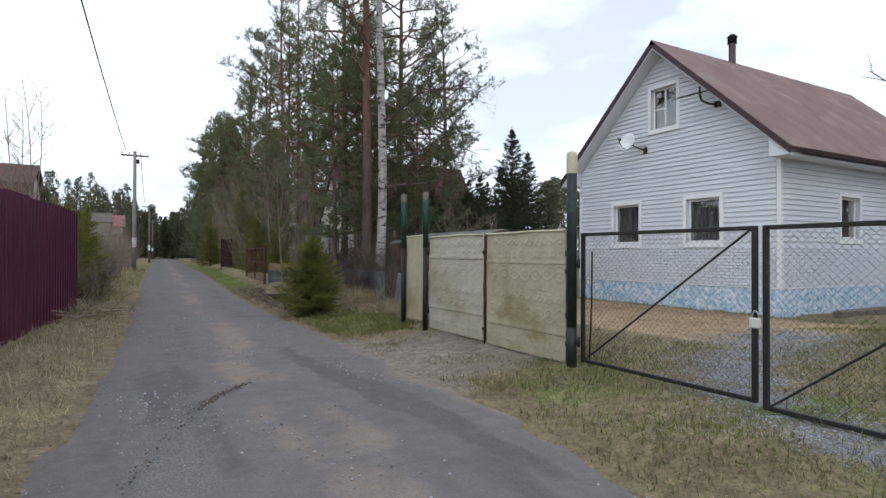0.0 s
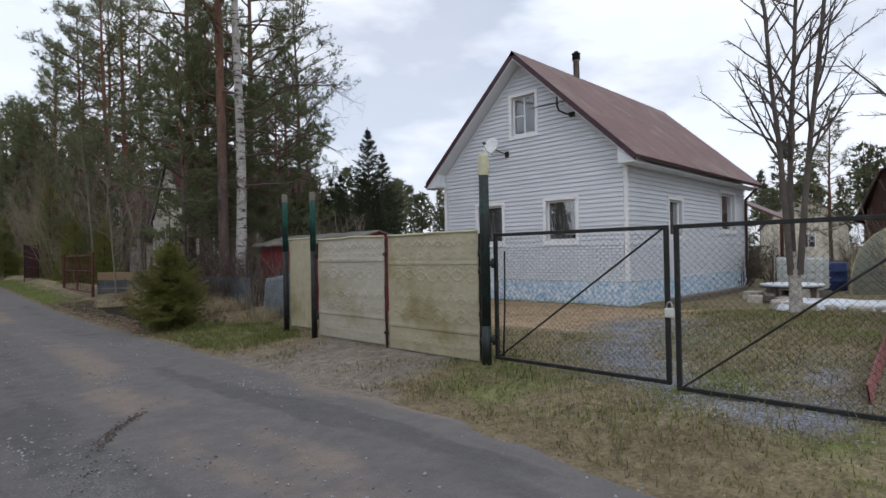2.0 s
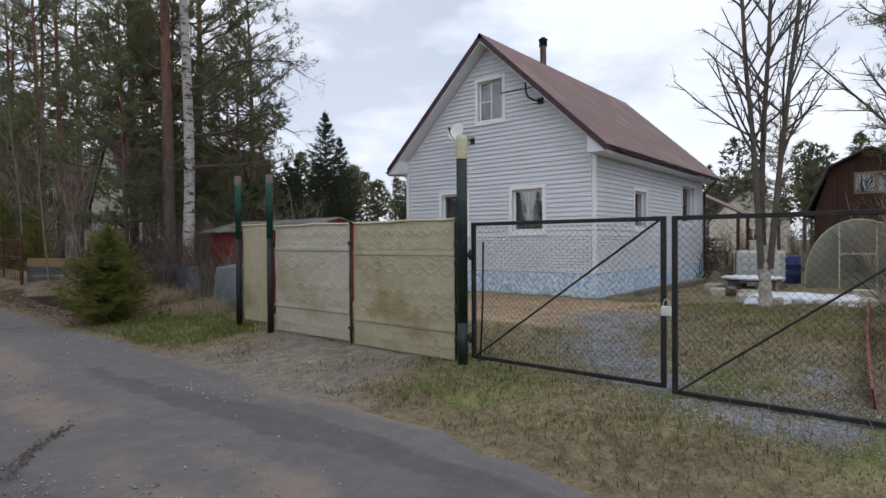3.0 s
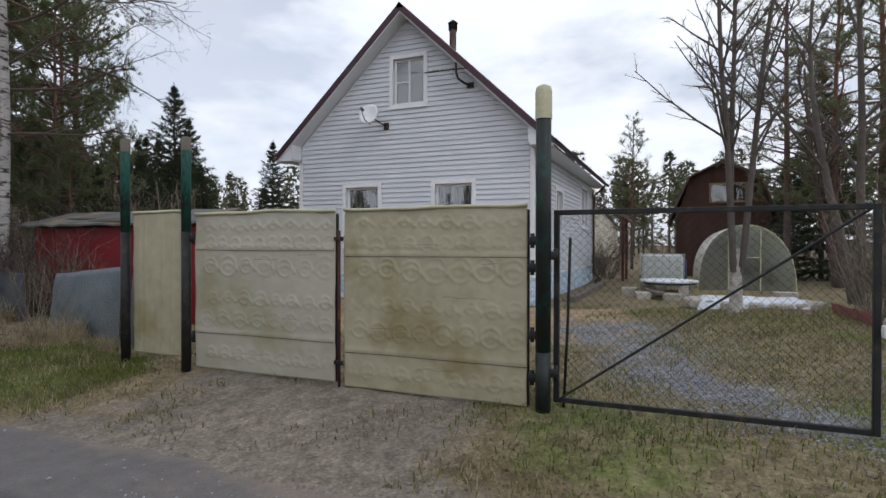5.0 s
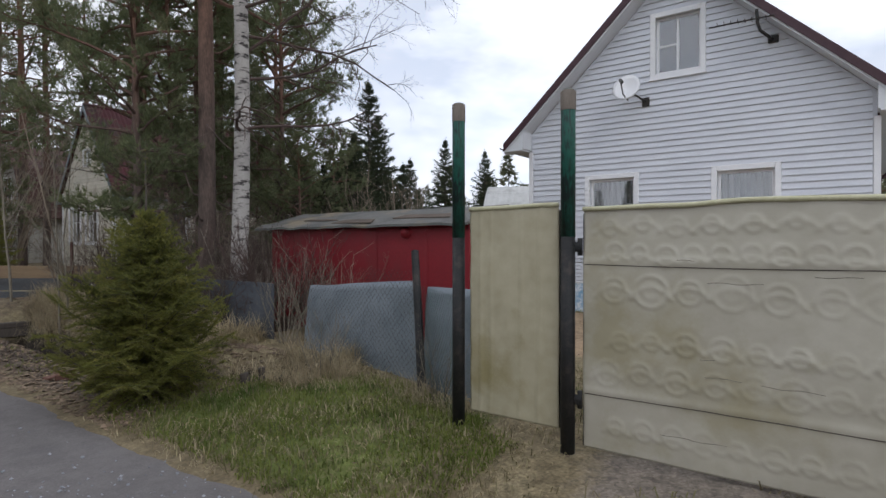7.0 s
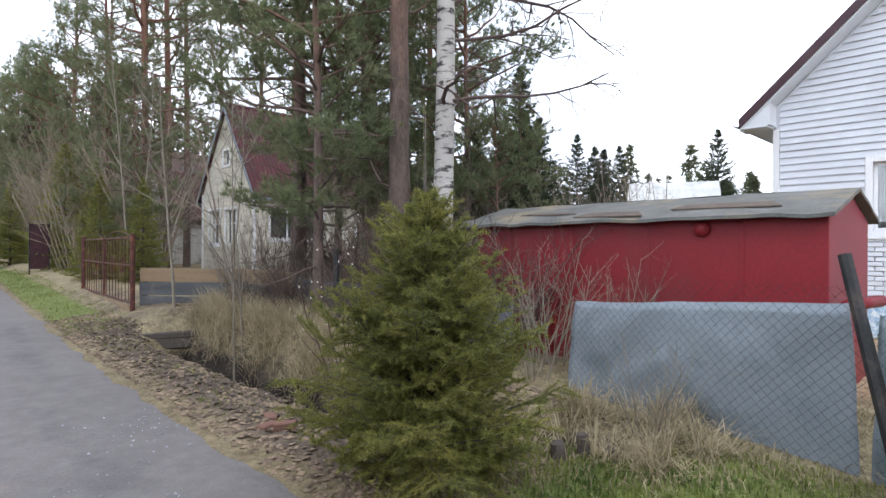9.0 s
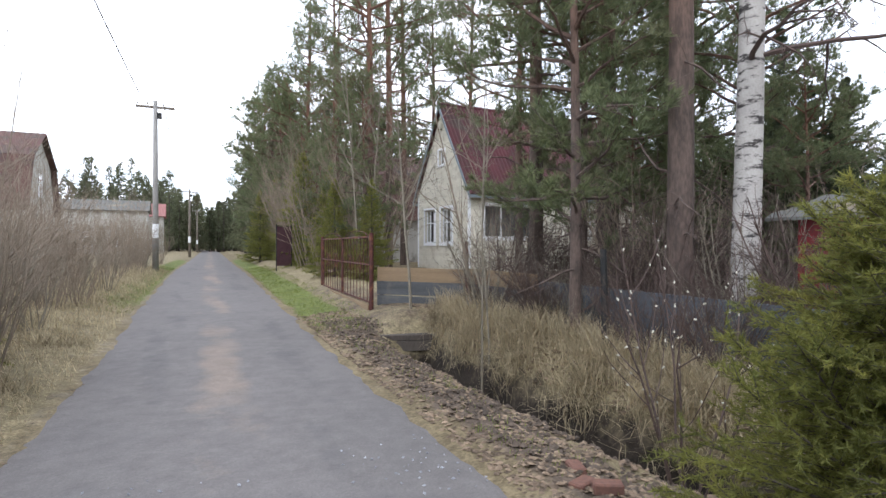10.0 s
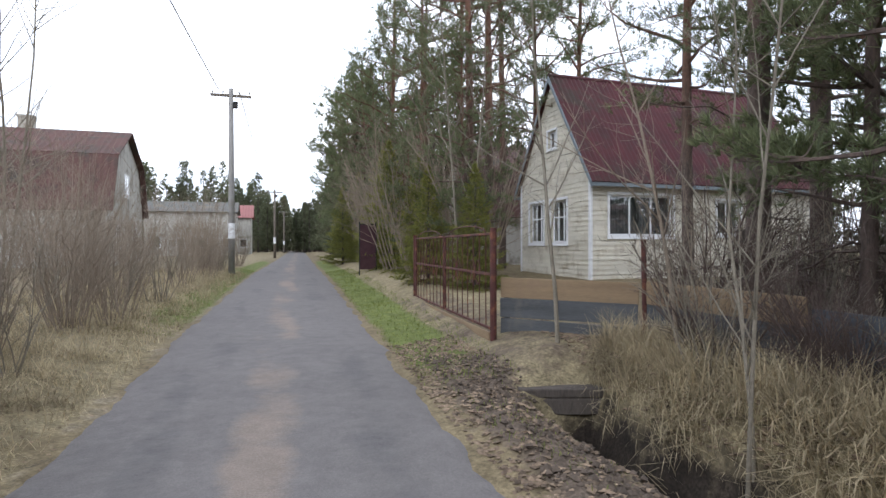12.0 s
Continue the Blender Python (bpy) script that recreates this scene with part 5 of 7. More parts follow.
def rust_gate():
    ang = math.degrees(math.atan2(27.73 - 22.43, 4.77 - 4.48))
    G = thing("rusty_gate", (4.48, 22.43, 0), "rusty red double gate of iron bars", "gate", "", ang)
    z0, z1, full = 0.42, 1.73, 5.31
    for k in range(2):
        u0, u1 = 0.06 + k * 2.62, 2.61 + k * 2.62
        b = Buf()
        for u in (u0, u1 - 0.035):
            box(b, (u, -0.018, z0), (u + 0.035, 0.018, z1), 0.003)
        for z in (z0, 1.15, z1 - 0.035):
            box(b, (u0 + 0.035, -0.016, z), (u1 - 0.035, 0.016, z + 0.035), 0.003)
        leaf = part("leaf_frame", b, M_RUST, G)
        for u in np.linspace(u0 + 0.25, u1 - 0.25, 8):
            b = Buf()
            tube(b, [(u, 0, z0), (u, 0.004, 1.1), (u, 0, z1 + 0.0)], 0.009, 6)
            part("bar", b, M_RUST, leaf)
        for u in (u0 + 0.75, u1 - 0.75):
            b = Buf()
            for s in (-1, 1):
                a = np.linspace(0, 2 * math.pi, 14)
                tube(b, [(u + s * 0.13 + 0.11 * math.cos(q), 0, 1.17 + 0.17 * math.sin(q)) for q in a], 0.008, 5, False)
            part("ornament", b, M_RUST, leaf)
        b = Buf()
        a = np.linspace(0, math.pi, 16)
        tube(b, [((u0 + u1) / 2 + 1.0 * math.cos(q), 0, z1 + 0.12 * math.sin(q)) for q in a], 0.01, 5, False)
        part("arch", b, M_RUST, leaf)
    for u in (0.0, full):
        b = Buf()
        tube(b, [(u, 0, 0.1), (u, 0, z1 + 0.06)], 0.045, 10)
        part("post", b, M_RUST, G)
    b = Buf()
    box(b, (0.05, 0.03, 0.2), (full - 0.05, 0.05, 0.40), 0.004)
    part("kick_board", b, M_TANBOARD, G)


rust_gate()


def black_panel():
    T = thing("black_panel", (5.1, 36.0, gz(5.1, 36.0)), "black sheet-metal gate panel beside the lane", "gate", "", 8)
    b = Buf()
    box(b, (-0.3, -0.01, 0.12), (0.3, 0.01, 1.75), 0.004)
    part("sheet", b, M_FASCIA, T)
    for x in (-0.33, 0.3):
        b = Buf()
        box(b, (x, -0.025, -0.1), (x + 0.03, 0.025, 1.85), 0.004)
        part("post", b, M_BLACK, T)
    b = Buf()
    box(b, (-0.3, -0.02, 1.755), (0.3, 0.02, 1.79), 0.004)
    part("rail", b, M_BLACK, T)


black_panel()


def purple_fence():
    pts = [(-1.22, 15.3), (-1.80, 10.2), (-2.25, 6.0), (-2.7, 1.5)]
    F = thing("profiled_fence", (-1.22, 15.3, 0), "tall dark purple profiled metal fence", "fence")
    for (xa, ya), (xb, yb) in zip(pts, pts[1:]):
        w = math.hypot(xb - xa, yb - ya)
        k = int(round(w / 1.15))
        for j in range(k):
            t0, t1 = j / k, (j + 1) / k
            n = 49
            t = np.linspace(t0, t1, n)
            ph = (np.arange(n) % 8) / 8
            prof = np.interp(ph, [0, 0.3, 0.42, 0.8, 0.92, 1], [0, 0, 0.03, 0.03, 0, 0])
            d = np.array([xb - xa, yb - ya]) / w
            x, y = xa + (xb - xa) * t + prof * d[1] * -1, ya + (yb - ya) * t + prof * d[0]
            z0 = gz((xa + xb) / 2, (ya + yb) / 2) - 0.02
            lo, hi = np.stack([x, y, np.full(n, z0)], -1), np.stack([x, y, np.full(n, 2.42 + 0.02 * (j % 2))], -1)
            b = Buf()
            b.add(np.concatenate([lo, hi]) - (-1.22, 15.3, 0), [[i, i + 1, n + i + 1, n + i] for i in range(n - 1)])
            part("panel", b, M_PURPLE, F, "", False, False)
            b = Buf()
            tube(b, [(x[0] - 0.05 + 1.22, y[0] - 15.3, 0), (x[0] - 0.05 + 1.22, y[0] - 15.3, 2.4)], 0.03, 8)
            part("post", b, M_FASCIA, F)


purple_fence()


# ---- the cream cottage and other houses ----
def cottage():
    C = thing("cream_cottage", (10.55, 29.85, 0.35), "old cream clapboard cottage with steep dark-red roof", "house", "", 1)
    L, W = 8.5, 4.45
    front = lambda u, d, z: (-d, u, z - 0.35)
    side = lambda u, d, z: (u, -d, z - 0.35)
    yr, zr, ze = W / 2, 6.95, 3.71
    gl, gr = gable_sides(0, W, ze, yr, zr)
    fh = [(1.3, 2.3, 1.66, 3.0), (2.8, 3.8, 1.66, 3.0), (1.95, 2.5, 4.75, 5.3)]
    sh = [(0.65, 2.9, 1.85, 3.05), (4.6, 5.5, 1.9, 2.95)]
    b = Buf()
    wall_mesh(b, front, 0.55, ze, gl, gr, fh[:2], 0.15)
    wall_mesh(b, front, ze, zr, gl, gr, fh[2:], 0.15)
    part("gable_wall", b, M_CLAP, C)
    b = Buf()
    wall_mesh(b, side, 0.55, ze, lambda z: 0.15, lambda z: L - 0.15, sh, 0.15)
    part("side_wall", b, M_CLAP, C)
    b = Buf()
    wall_mesh(b, lambda u, d, z: (u, W + d, z - 0.35), 0.55, ze, lambda z: 0.15, lambda z: L - 0.15, [], 0.15)
    wall_mesh(b, lambda u, d, z: (L + d, u, z - 0.35), 0.55, ze, gl, gr, [], 0.15)
    wall_mesh(b, lambda u, d, z: (L + d, u, z - 0.35), ze, zr, gl, gr, [], 0.15)
    part("rear_wall", b, M_CLAP, C)
    # near-black floor and an added upright slab that darken the unseen room
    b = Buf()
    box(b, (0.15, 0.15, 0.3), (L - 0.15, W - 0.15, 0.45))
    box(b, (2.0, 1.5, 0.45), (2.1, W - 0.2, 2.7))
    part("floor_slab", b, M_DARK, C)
    grown = lambda hs: [(h[0] - 0.08, h[1] + 0.08, h[2] - 0.08, h[3] + 0.08) for h in hs]
    lap_boards(C, "clapboard", front, 0.55, zr - 0.1, 0.145, lambda z: gl(z) + 0.04, lambda z: gr(z) - 0.04, grown(fh), M_CLAP, 0.02)
    lap_boards(C, "clapboard", side, 0.55, ze, 0.145, lambda z: 0.04, lambda z: L - 0.04, grown(sh), M_CLAP, 0.02)
    window(C, front, *fh[0], casing=0.09, mullions=(0.33, 0.67), transoms=((0, 0.6), (1, 0.6), (2, 0.6)))
    window(C, front, *fh[1], casing=0.09, mullions=(0.33, 0.67), transoms=((0, 0.6), (1, 0.6), (2, 0.6)))
    window(C, front, *fh[2], casing=0.07, mullions=(0.5,), curtain=False)
    window(C, side, *sh[0], casing=0.08, mullions=(0.33, 0.67), recess=0.08)
    window(C, side, *sh[1], casing=0.08, mullions=(0.5,))
    b = Buf()
    pbox(b, front, -0.05, 0.06, -0.05, 0.035, 0.55, ze)
    part("corner_trim", b, M_TRIM, C)
    b = Buf()
    pbox(b, front, W - 0.06, W + 0.05, -0.05, 0.035, 0.55, ze)
    part("corner_trim", b, M_TRIM, C)
    for u in np.arange(0.1, L, 1.5):
        b = Buf()
        box(b, (u, 0.05, -0.3), (u + 0.3, 0.35, 0.19))
        part("pier", b, M_BLOCK, C)
    slope = (zr - ze) / (W / 2)
    x0, x1, oy = -0.14, L + 0.3, 0.3
    zt = zr + 0.08 - 0.35
    low = zt - slope * (yr + oy)
    for s in (0, 1):
        b = Buf()
        ribbed_slope(b, x0, x1, (-oy, low) if not s else (W + oy, low), (yr, zt), 0.05, 0.16, 0.035)
        r = part("roof_slope", b, M_REDROOF, C, "dark red corrugated roofing")
        b = Buf()
        ya = -oy if not s else W + oy
        hexa(b, [(x0 - 0.03, ya, low - 0.12), (x0 - 0.03, yr, zt - 0.12), (x0 - 0.03, yr, zt + 0.06), (x0 - 0.03, ya, low + 0.05), (x0, ya, low - 0.12), (x0, yr, zt - 0.12), (x0, yr, zt + 0.06), (x0, ya, low + 0.05)])
        part("barge_board", b, M_GALV, r, "pale blue-grey barge board")
        b = Buf()
        box(b, (x0, ya - 0.02, low - 0.1), (x1, ya + 0.02, low + 0.02))
        part("fascia", b, M_GALV, r)
    b = Buf()
    tube(b, [(x0, yr, zt + 0.06), (x1, yr, zt + 0.06)], 0.09, 8)
    part("ridge_cap", b, M_REDROOF, C)


cottage()


def gambrel(name, loc, rz, L, W, z_eave, knee, ridge, wall, roof, label, win, upper=None, sash_m=None):
    """A house with a broken (gambrel) roof; its gable looks along local -x. knee: (inset, height)."""
    T = thing(name, loc, label, "house", "", rz)
    for x in (0.0, L - 0.15):
        b = Buf()
        prof = [(0, -0.3), (W, -0.3), (W, z_eave), (W - knee[0], knee[1]), (W / 2, ridge), (knee[0], knee[1]), (0, z_eave)]
        n = len(prof)
        v = [(x, y, z) for y, z in prof] + [(x + 0.15, y, z) for y, z in prof]
        off = b.n
        b.v.append(np.array(v, float))
        b.n += 2 * n
        b.f += [[off + i for i in range(n)], [off + n + i for i in range(n)][::-1]] + [[off + i, off + (i + 1) % n, off + n + (i + 1) % n, off + n + i] for i in range(n)]
        part("gable_wall", b, wall, T)
    for y in (0.0, W - 0.15):
        b = Buf()
        box(b, (0.15, y, -0.3), (L - 0.15, y + 0.15, z_eave))
        part("side_wall", b, wall, T)
    # vertical cladding boards on the gable
    y = 0.03
    while y < W - 0.1:
        top = np.interp(y + 0.1, [0, knee[0], W / 2, W - knee[0], W], [z_eave, knee[1], ridge, knee[1], z_eave]) - 0.12
        hole = [w for w in win if w[0] - 0.1 < y + 0.1 < w[1] + 0.1]
        spans = [(-0.3, top)]
        for w in hole:
            spans = [(-0.3, w[2] - 0.05), (w[3] + 0.05, top)]
        for a, c in spans:
            if c - a > 0.1:
                b = Buf()
                box(b, (-0.03, y, a), (-0.002, y + 0.17, c), 0.004)
                part("cladding_board", b, upper or wall, T)
        y += 0.18
    for u0, u1, z0, z1 in win:
        P = lambda u, d, z: (-0.02 - d, u, z)
        # the near-black plate stands in for an unlit room behind the glass
        b = Buf()
        pbox(b, P, u0, u1, -0.01, 0.005, z0, z1)
        wd = part("window", b, M_DARK, T)
        b = Buf()
        for a, c in ((u0 - 0.08, u0), (u1, u1 + 0.08)):
            pbox(b, P, a, c, 0.0, 0.04, z0 - 0.08, z1 + 0.08)
        pbox(b, P, u0, u1, 0.0, 0.04, z1, z1 + 0.08)
        pbox(b, P, u0, u1, 0.0, 0.04, z0 - 0.08, z0)
        pbox(b, P, (u0 + u1) / 2 - 0.03, (u0 + u1) / 2 + 0.03, 0.0, 0.03, z0, z1)
        part("sash", b, sash_m or M_TRIM, wd)
        b = Buf()
        pbox(b, P, u0, u1, 0.008, 0.013, z0, z1, 0.001)
        part("pane", b, M_GLASS, wd)
    segs = [((-0.3, z_eave - 0.15), (knee[0], knee[1] + 0.03)), ((knee[0], knee[1] + 0.03), (W / 2, ridge + 0.03)), ((W + 0.3, z_eave - 0.15), (W - knee[0], knee[1] + 0.03)), ((W - knee[0], knee[1] + 0.03), (W / 2, ridge + 0.03))]
    for lo, hi in segs:
        b = Buf()
        ribbed_slope(b, -0.35, L + 0.3, lo, hi, 0.06, 0.3, 0.03)
        part("roof_slope", b, roof, T)
    return T


lh = gambrel("plank_house", (-6.2, 56.1, 0.4), 180, 12.0, 8.3, 3.1, (1.0, 5.9), 7.6, M_OLDWALL, M_BROWNROOF, "grey plank house with brown gambrel roof", [(3.7, 4.6, 4.0, 5.2), (1.7, 2.6, 1.0, 2.2), (5.6, 6.5, 1.0, 2.2)])
b = Buf()
box(b, (4.6, 3.6, 6.6), (5.3, 4.2, 8.3), 0.02)
box(b, (4.55, 3.55, 8.3), (5.35, 4.25, 8.42), 0.02)
part("chimney", b, M_BLOCK, lh, "old grey brick chimney")
gambrel("brown_hut", (27.0, 0.55, 0.1), 0, 6.0, 3.7, 2.5, (0.55, 4.3), 4.95, M_BROWNWALL, M_BROWNROOF, "dark brown timber hut with gambrel roof", [(1.0, 2.3, 3.3, 4.0), (0.6, 1.4, 0.9, 1.9)], sash_m=M_TANBOARD)
gambrel("brown_house", (11.0, 39.8, 0.4), -1, 8.0, 6.5, 2.6, (1.1, 4.9), 6.25, M_OLDWALL, M_BROWNROOF, "weathered house with brown gambrel roof", [(2.6, 3.6, 3.4, 4.6)])
gambrel("pale_shed", (27.0, 23.5, 0.3), -66, 3.5, 3.0, 3.4, (0.7, 4.0), 4.45, M_OLDWALL, M_PALEROOF, "weathered shed with pale sheet roof among spruces", [(1.0, 1.8, 1.2, 2.2)])
gambrel("far_house", (62.0, 10.0, 0.5), 10, 9.0, 7.0, 2.8, (1.6, 4.6), 6.0, M_CLAP, M_FELT, "pale house with grey roof among trees", [(2.6, 3.6, 1.0, 2.2)])


def low_building(name, lo, size, roofh, wall, roof, label):
    T = thing(name, lo, label, "building")
    w, d, h = size
    b = Buf()
    box(b, (0, 0, -0.3), (w, d, h))
    part("wall", b, wall, T)
    for s in (0, 1):
        b = Buf()
        ribbed_slope(b, -0.3, w + 0.3, (-0.3, h - 0.05) if not s else (d + 0.3, h - 0.05), (d / 2, h + roofh), 0.06, 0.35, 0.03)
        part("roof_slope", b, roof, T)
    for x in np.arange(0.8, w - 1.0, 2.4):
        b = Buf()
        box(b, (x, -0.04, 0.9), (x + 0.9, 0.02, 2.0))
        wd = part("window", b, M_TRIM, T)
        # opaque plate whose near-black colour stands in for the unlit inside
        b = Buf()
        box(b, (x + 0.08, -0.05, 0.98), (x + 0.82, -0.042, 1.92), 0.002)
        part("pane", b, M_DARK, wd)
    return T


low_building("long_shed", (-11.4, 84, 0.5), (9.4, 6.0, 4.9), 1.3, M_OLDWALL, M_FELT, "long low grey building with felt roof")
low_building("red_roofed_house", (-2.7, 92, 0.5), (2.2, 5.0, 4.7), 1.7, M_OLDWALL, M_EDGING, "small far house with red roof")
low_building("white_shed", (29.0, 48.0, 0.5), (5.0, 4.0, 3.6), 0.9, M_OLDWALL, M_WHITEBOARD, "far shed with pale sheet roof")


# ---- poles and wires ----
def utility_pole(x, y, top, concrete, label):
    z = gz(x, y) - 0.3
    T = thing("utility_pole", (x, y, z), label, "utility pole", "poles along the lane")
    b = Buf()
    h = top - z
    tube(b, [(0, 0, 0), (0, 0, h * 0.5), (0, 0, h)], [0.13, 0.11, 0.085], 12)
    part("shaft", b, M_CONC if concrete else M_POLEWOOD, T, "", True)
    b = Buf()
    box(b, (-0.75, -0.04, h - 0.32), (0.75, 0.04, h - 0.22))
    arm = part("crossarm", b, M_POLEWOOD, T)
    for u in (-0.68, -0.3, 0.3, 0.68):
        b = Buf()
        lathe(b, (u, 0, h - 0.22), [(0.012, 0), (0.012, 0.06), (0.035, 0.06), (0.04, 0.12), (0.025, 0.16), (0, 0.17)], 10)
        part("insulator", b, M_TRIM, arm, "white ceramic insulator", True)
    for z0, z1 in ((1.7, 2.3),):
        b = Buf()
        tube(b, [(0, 0, z0), (0, 0, z1)], 0.128, 12)
        part("notice_band", b, M_TRIM, T, "torn white paper notices")
    b = Buf()
    box(b, (0.08, -0.1, h - 0.75), (0.25, 0.08, h - 0.5), 0.02)
    part("junction_box", b, M_BLACK, T)
    return T


POLES = [(-2.4, -10.0, 7.7, True), (0.25, 39.0, 7.7, True), (2.2, 72.0, 7.0, False), (4.0, 110.0, 7.2, False)]
for px, py, ptop, conc in POLES:
    utility_pole(px, py, ptop, conc, "grey concrete utility pole with wooden crossarm" if conc else "wooden utility pole with crossarm")
for (xa, ya, za, _), (xb, yb, zb, _) in zip(POLES, POLES[1:]):
    xa, xb = xa + 0.3, xb - 0.45
    T = thing("overhead_wire", (xa, ya, za), "black overhead electric cable between poles", "cable", "overhead wires")
    t = np.linspace(0, 1, 40)
    pts = np.stack([(xb - xa) * t, (yb - ya) * t, (zb - za) * t - 0.06 - 2.2 * t * (1 - t) * (abs(yb - ya) / 48)], -1)
    b = Buf()
    tube(b, pts, 0.018, 6)
    part("cable", b, M_BLACK, T)


# ---- things in the yard ----
def greenhouse():
    T = thing("greenhouse", (19.0, 1.0, 0.1), "arched polycarbonate greenhouse with pale ribs", "greenhouse")
    w, h, L = 2.6, 2.0, 6.0
    a = np.linspace(0, math.pi, 17)
    arc = np.stack([w / 2 - w / 2 * np.cos(a), h * np.sin(a) ** 0.8], -1)
    for x in np.arange(0, L + 0.1, 1.0):
        b = Buf()
        tube(b, [(x, y, z) for y, z in arc], 0.02, 6)
        part("rib", b, M_CAP, T)
    b = Buf()
    v = [(x, y, z + 0.02) for x in (0, L) for y, z in arc]
    b.add(v, [[i, i + 1, 17 + i + 1, 17 + i] for i in range(16)])
    part("cover", b, M_POLY, T, "", True, False)
    b = Buf()
    v = [(-0.005, y, z) for y, z in arc]
    b.add(v, [list(range(17))])
    end = part("end_wall", b, M_POLY, T, "", False, False)
    b = Buf()
    box(b, (-0.03, 0.9, 0), (0.0, 0.94, 1.85))
    box(b, (-0.03, 1.75, 0), (0.0, 1.79, 1.85))
    box(b, (-0.03, 0.94, 1.0), (0.0, 1.75, 1.04))
    part("door_frame", b, M_CAP, end)


greenhouse()


def ibc_tank():
    T = thing("water_tank", (17.6, 4.0, gz(17.6, 4.0)), "white plastic water tank in steel cage", "water tank")
    b = Buf()
    box(b, (0.03, 0.03, 0.16), (0.97, 1.17, 1.1), 0.06)
    part("tank", b, M_TANKWHITE, T)
    for y in np.linspace(0.0, 1.2, 7):
        b = Buf()
        tube(b, [(0.0, y, 0.14), (0.0, y, 1.1)], 0.01, 5)
        part("cage_bar", b, M_STEEL, T)
    for z in (0.3, 0.5, 0.7, 0.9, 1.1):
        b = Buf()
        tube(b, [(1.0, 0, z), (0, 0, z), (0, 1.2, z), (1.0, 1.2, z)], 0.01, 5)
        part("cage_hoop", b, M_STEEL, T)
    b = Buf()
    for y in (0.0, 0.5, 1.05):
        box(b, (0, y, 0), (1.0, y + 0.15, 0.14))
    part("pallet", b, M_POLEWOOD, T)


ibc_tank()


def round_lid():
    x, y = 15.9, 4.4
    z = gz(x, y)
    T = thing("round_table_top", (x, y, z), "round white lid laid on blocks", "lid")
    b = Buf()
    lathe(b, (0, 0, 0.36), [(0, 0), (0.66, 0), (0.72, 0.02), (0.73, 0.05), (0.70, 0.07), (0, 0.10)], 36)
    part("lid", b, M_WHITEBOARD, T, "", True)
    b = Buf()
    lathe(b, (0, 0, 0.33), [(0.60, 0), (0.67, 0.0), (0.67, 0.03), (0, 0.03)], 30)
    part("rim", b, M_BLACK, T)
    for dx, dy in ((-0.4, -0.35), (0.3, -0.4), (0.0, 0.45)):
        b = Buf()
        box(b, (dx - 0.15, dy - 0.12, -0.05), (dx + 0.15, dy + 0.12, 0.33))
        part("block", b, M_BLOCK, T)
    rng = np.random.default_rng(4)
    for k, (px, py, w, d, h, rz, m) in enumerate(((15.0, 5.0, 0.5, 0.35, 0.2, 10, M_BLOCK), (14.9, 4.3, 0.45, 0.4, 0.18, -8, M_BLOCK), (15.1, 4.75, 1.1, 0.2, 0.05, 20, M_POLEWOOD), (14.3, 2.0, 0.35, 0.4, 0.3, 15, M_BLOCK), (16.2, 5.4, 0.6, 0.4, 0.22, 4, M_BLOCK))):
        zz = gz(px, py) - 0.02 + (0.19 if k == 2 else 0)
        Q = thing("building_block" if m is M_BLOCK else "plank", (px, py, zz), "pale rough building block on the grass" if m is M_BLOCK else "grey plank lying on pale blocks", "block" if m is M_BLOCK else "plank", rz=rz)
        b = Buf()
        box(b, (-w / 2, -d / 2, 0), (w / 2, d / 2, h), 0.015)
        part("body", b, m, Q)


round_lid()


def slab():
    x, y = 12.6, 2.85
    z = gz(x, y)
    T = thing("white_slab", (x, y, z - 0.03), "white sheet over a low stone-edged well slab", "slab")
    b = Buf()
    n = 26
    yy, xx = np.meshgrid(np.linspace(-1.0, 1.0, n), np.linspace(-0.7, 0.7, n), indexing="ij")
    r = np.maximum(np.abs(yy / 1.0), np.abs(xx / 0.7))
    zz = 0.19 - 0.24 * smooth(0.88, 1.0, r) + 0.02 * wob(xx, yy, 4, 1)
    i = (np.arange(n - 1)[:, None] * n + np.arange(n - 1)[None]).reshape(-1)
    b.add(np.stack([xx + 0.05 * wob(xx, yy, 3, 2), yy + 0.06 * wob(xx, yy, 3, 5), zz], -1).reshape(-1, 3), np.stack([i, i + n, i + n + 1, i + 1], -1))
    part("cover", b, M_WHITEBOARD, T, "", True)
    rng = np.random.default_rng(6)
    for k in range(16):
        a = k / 16 * 2 * math.pi
        c = np.array([0.75 * math.cos(a), 1.08 * math.sin(a), 0.07])
        b = Buf()
        s = rng.uniform(0.09, 0.16)
        box(b, (-s, -s * 1.2, -0.1), (s, s, 0.1), 0.03, Matrix.Translation(c) @ pose(0, 0, 0, 0, 0, rng.uniform(0, 90)))
        part("stone", b, M_BLOCK, T)


slab()


def barrel(x, y, material, label, r=0.3, h=0.9):
    T = thing("barrel", (x, y, gz(x, y)), label, "barrel")
    b = Buf()
    lathe(b, (0, 0, 0), [(0, 0), (r * 0.93, 0), (r, 0.06), (r, h * 0.33), (r * 1.04, h * 0.35), (r, h * 0.37), (r, h * 0.66), (r * 1.04, h * 0.68), (r, h * 0.7), (r, h - 0.05), (r * 0.92, h), (0, h - 0.02)], 22)
    part("body", b, material, T, "", True)


barrel(20.6, 4.2, M_BLUE, "blue plastic barrel on the grass")
barrel(21.0, 4.6, M_BLUE, "blue plastic barrel on the grass")


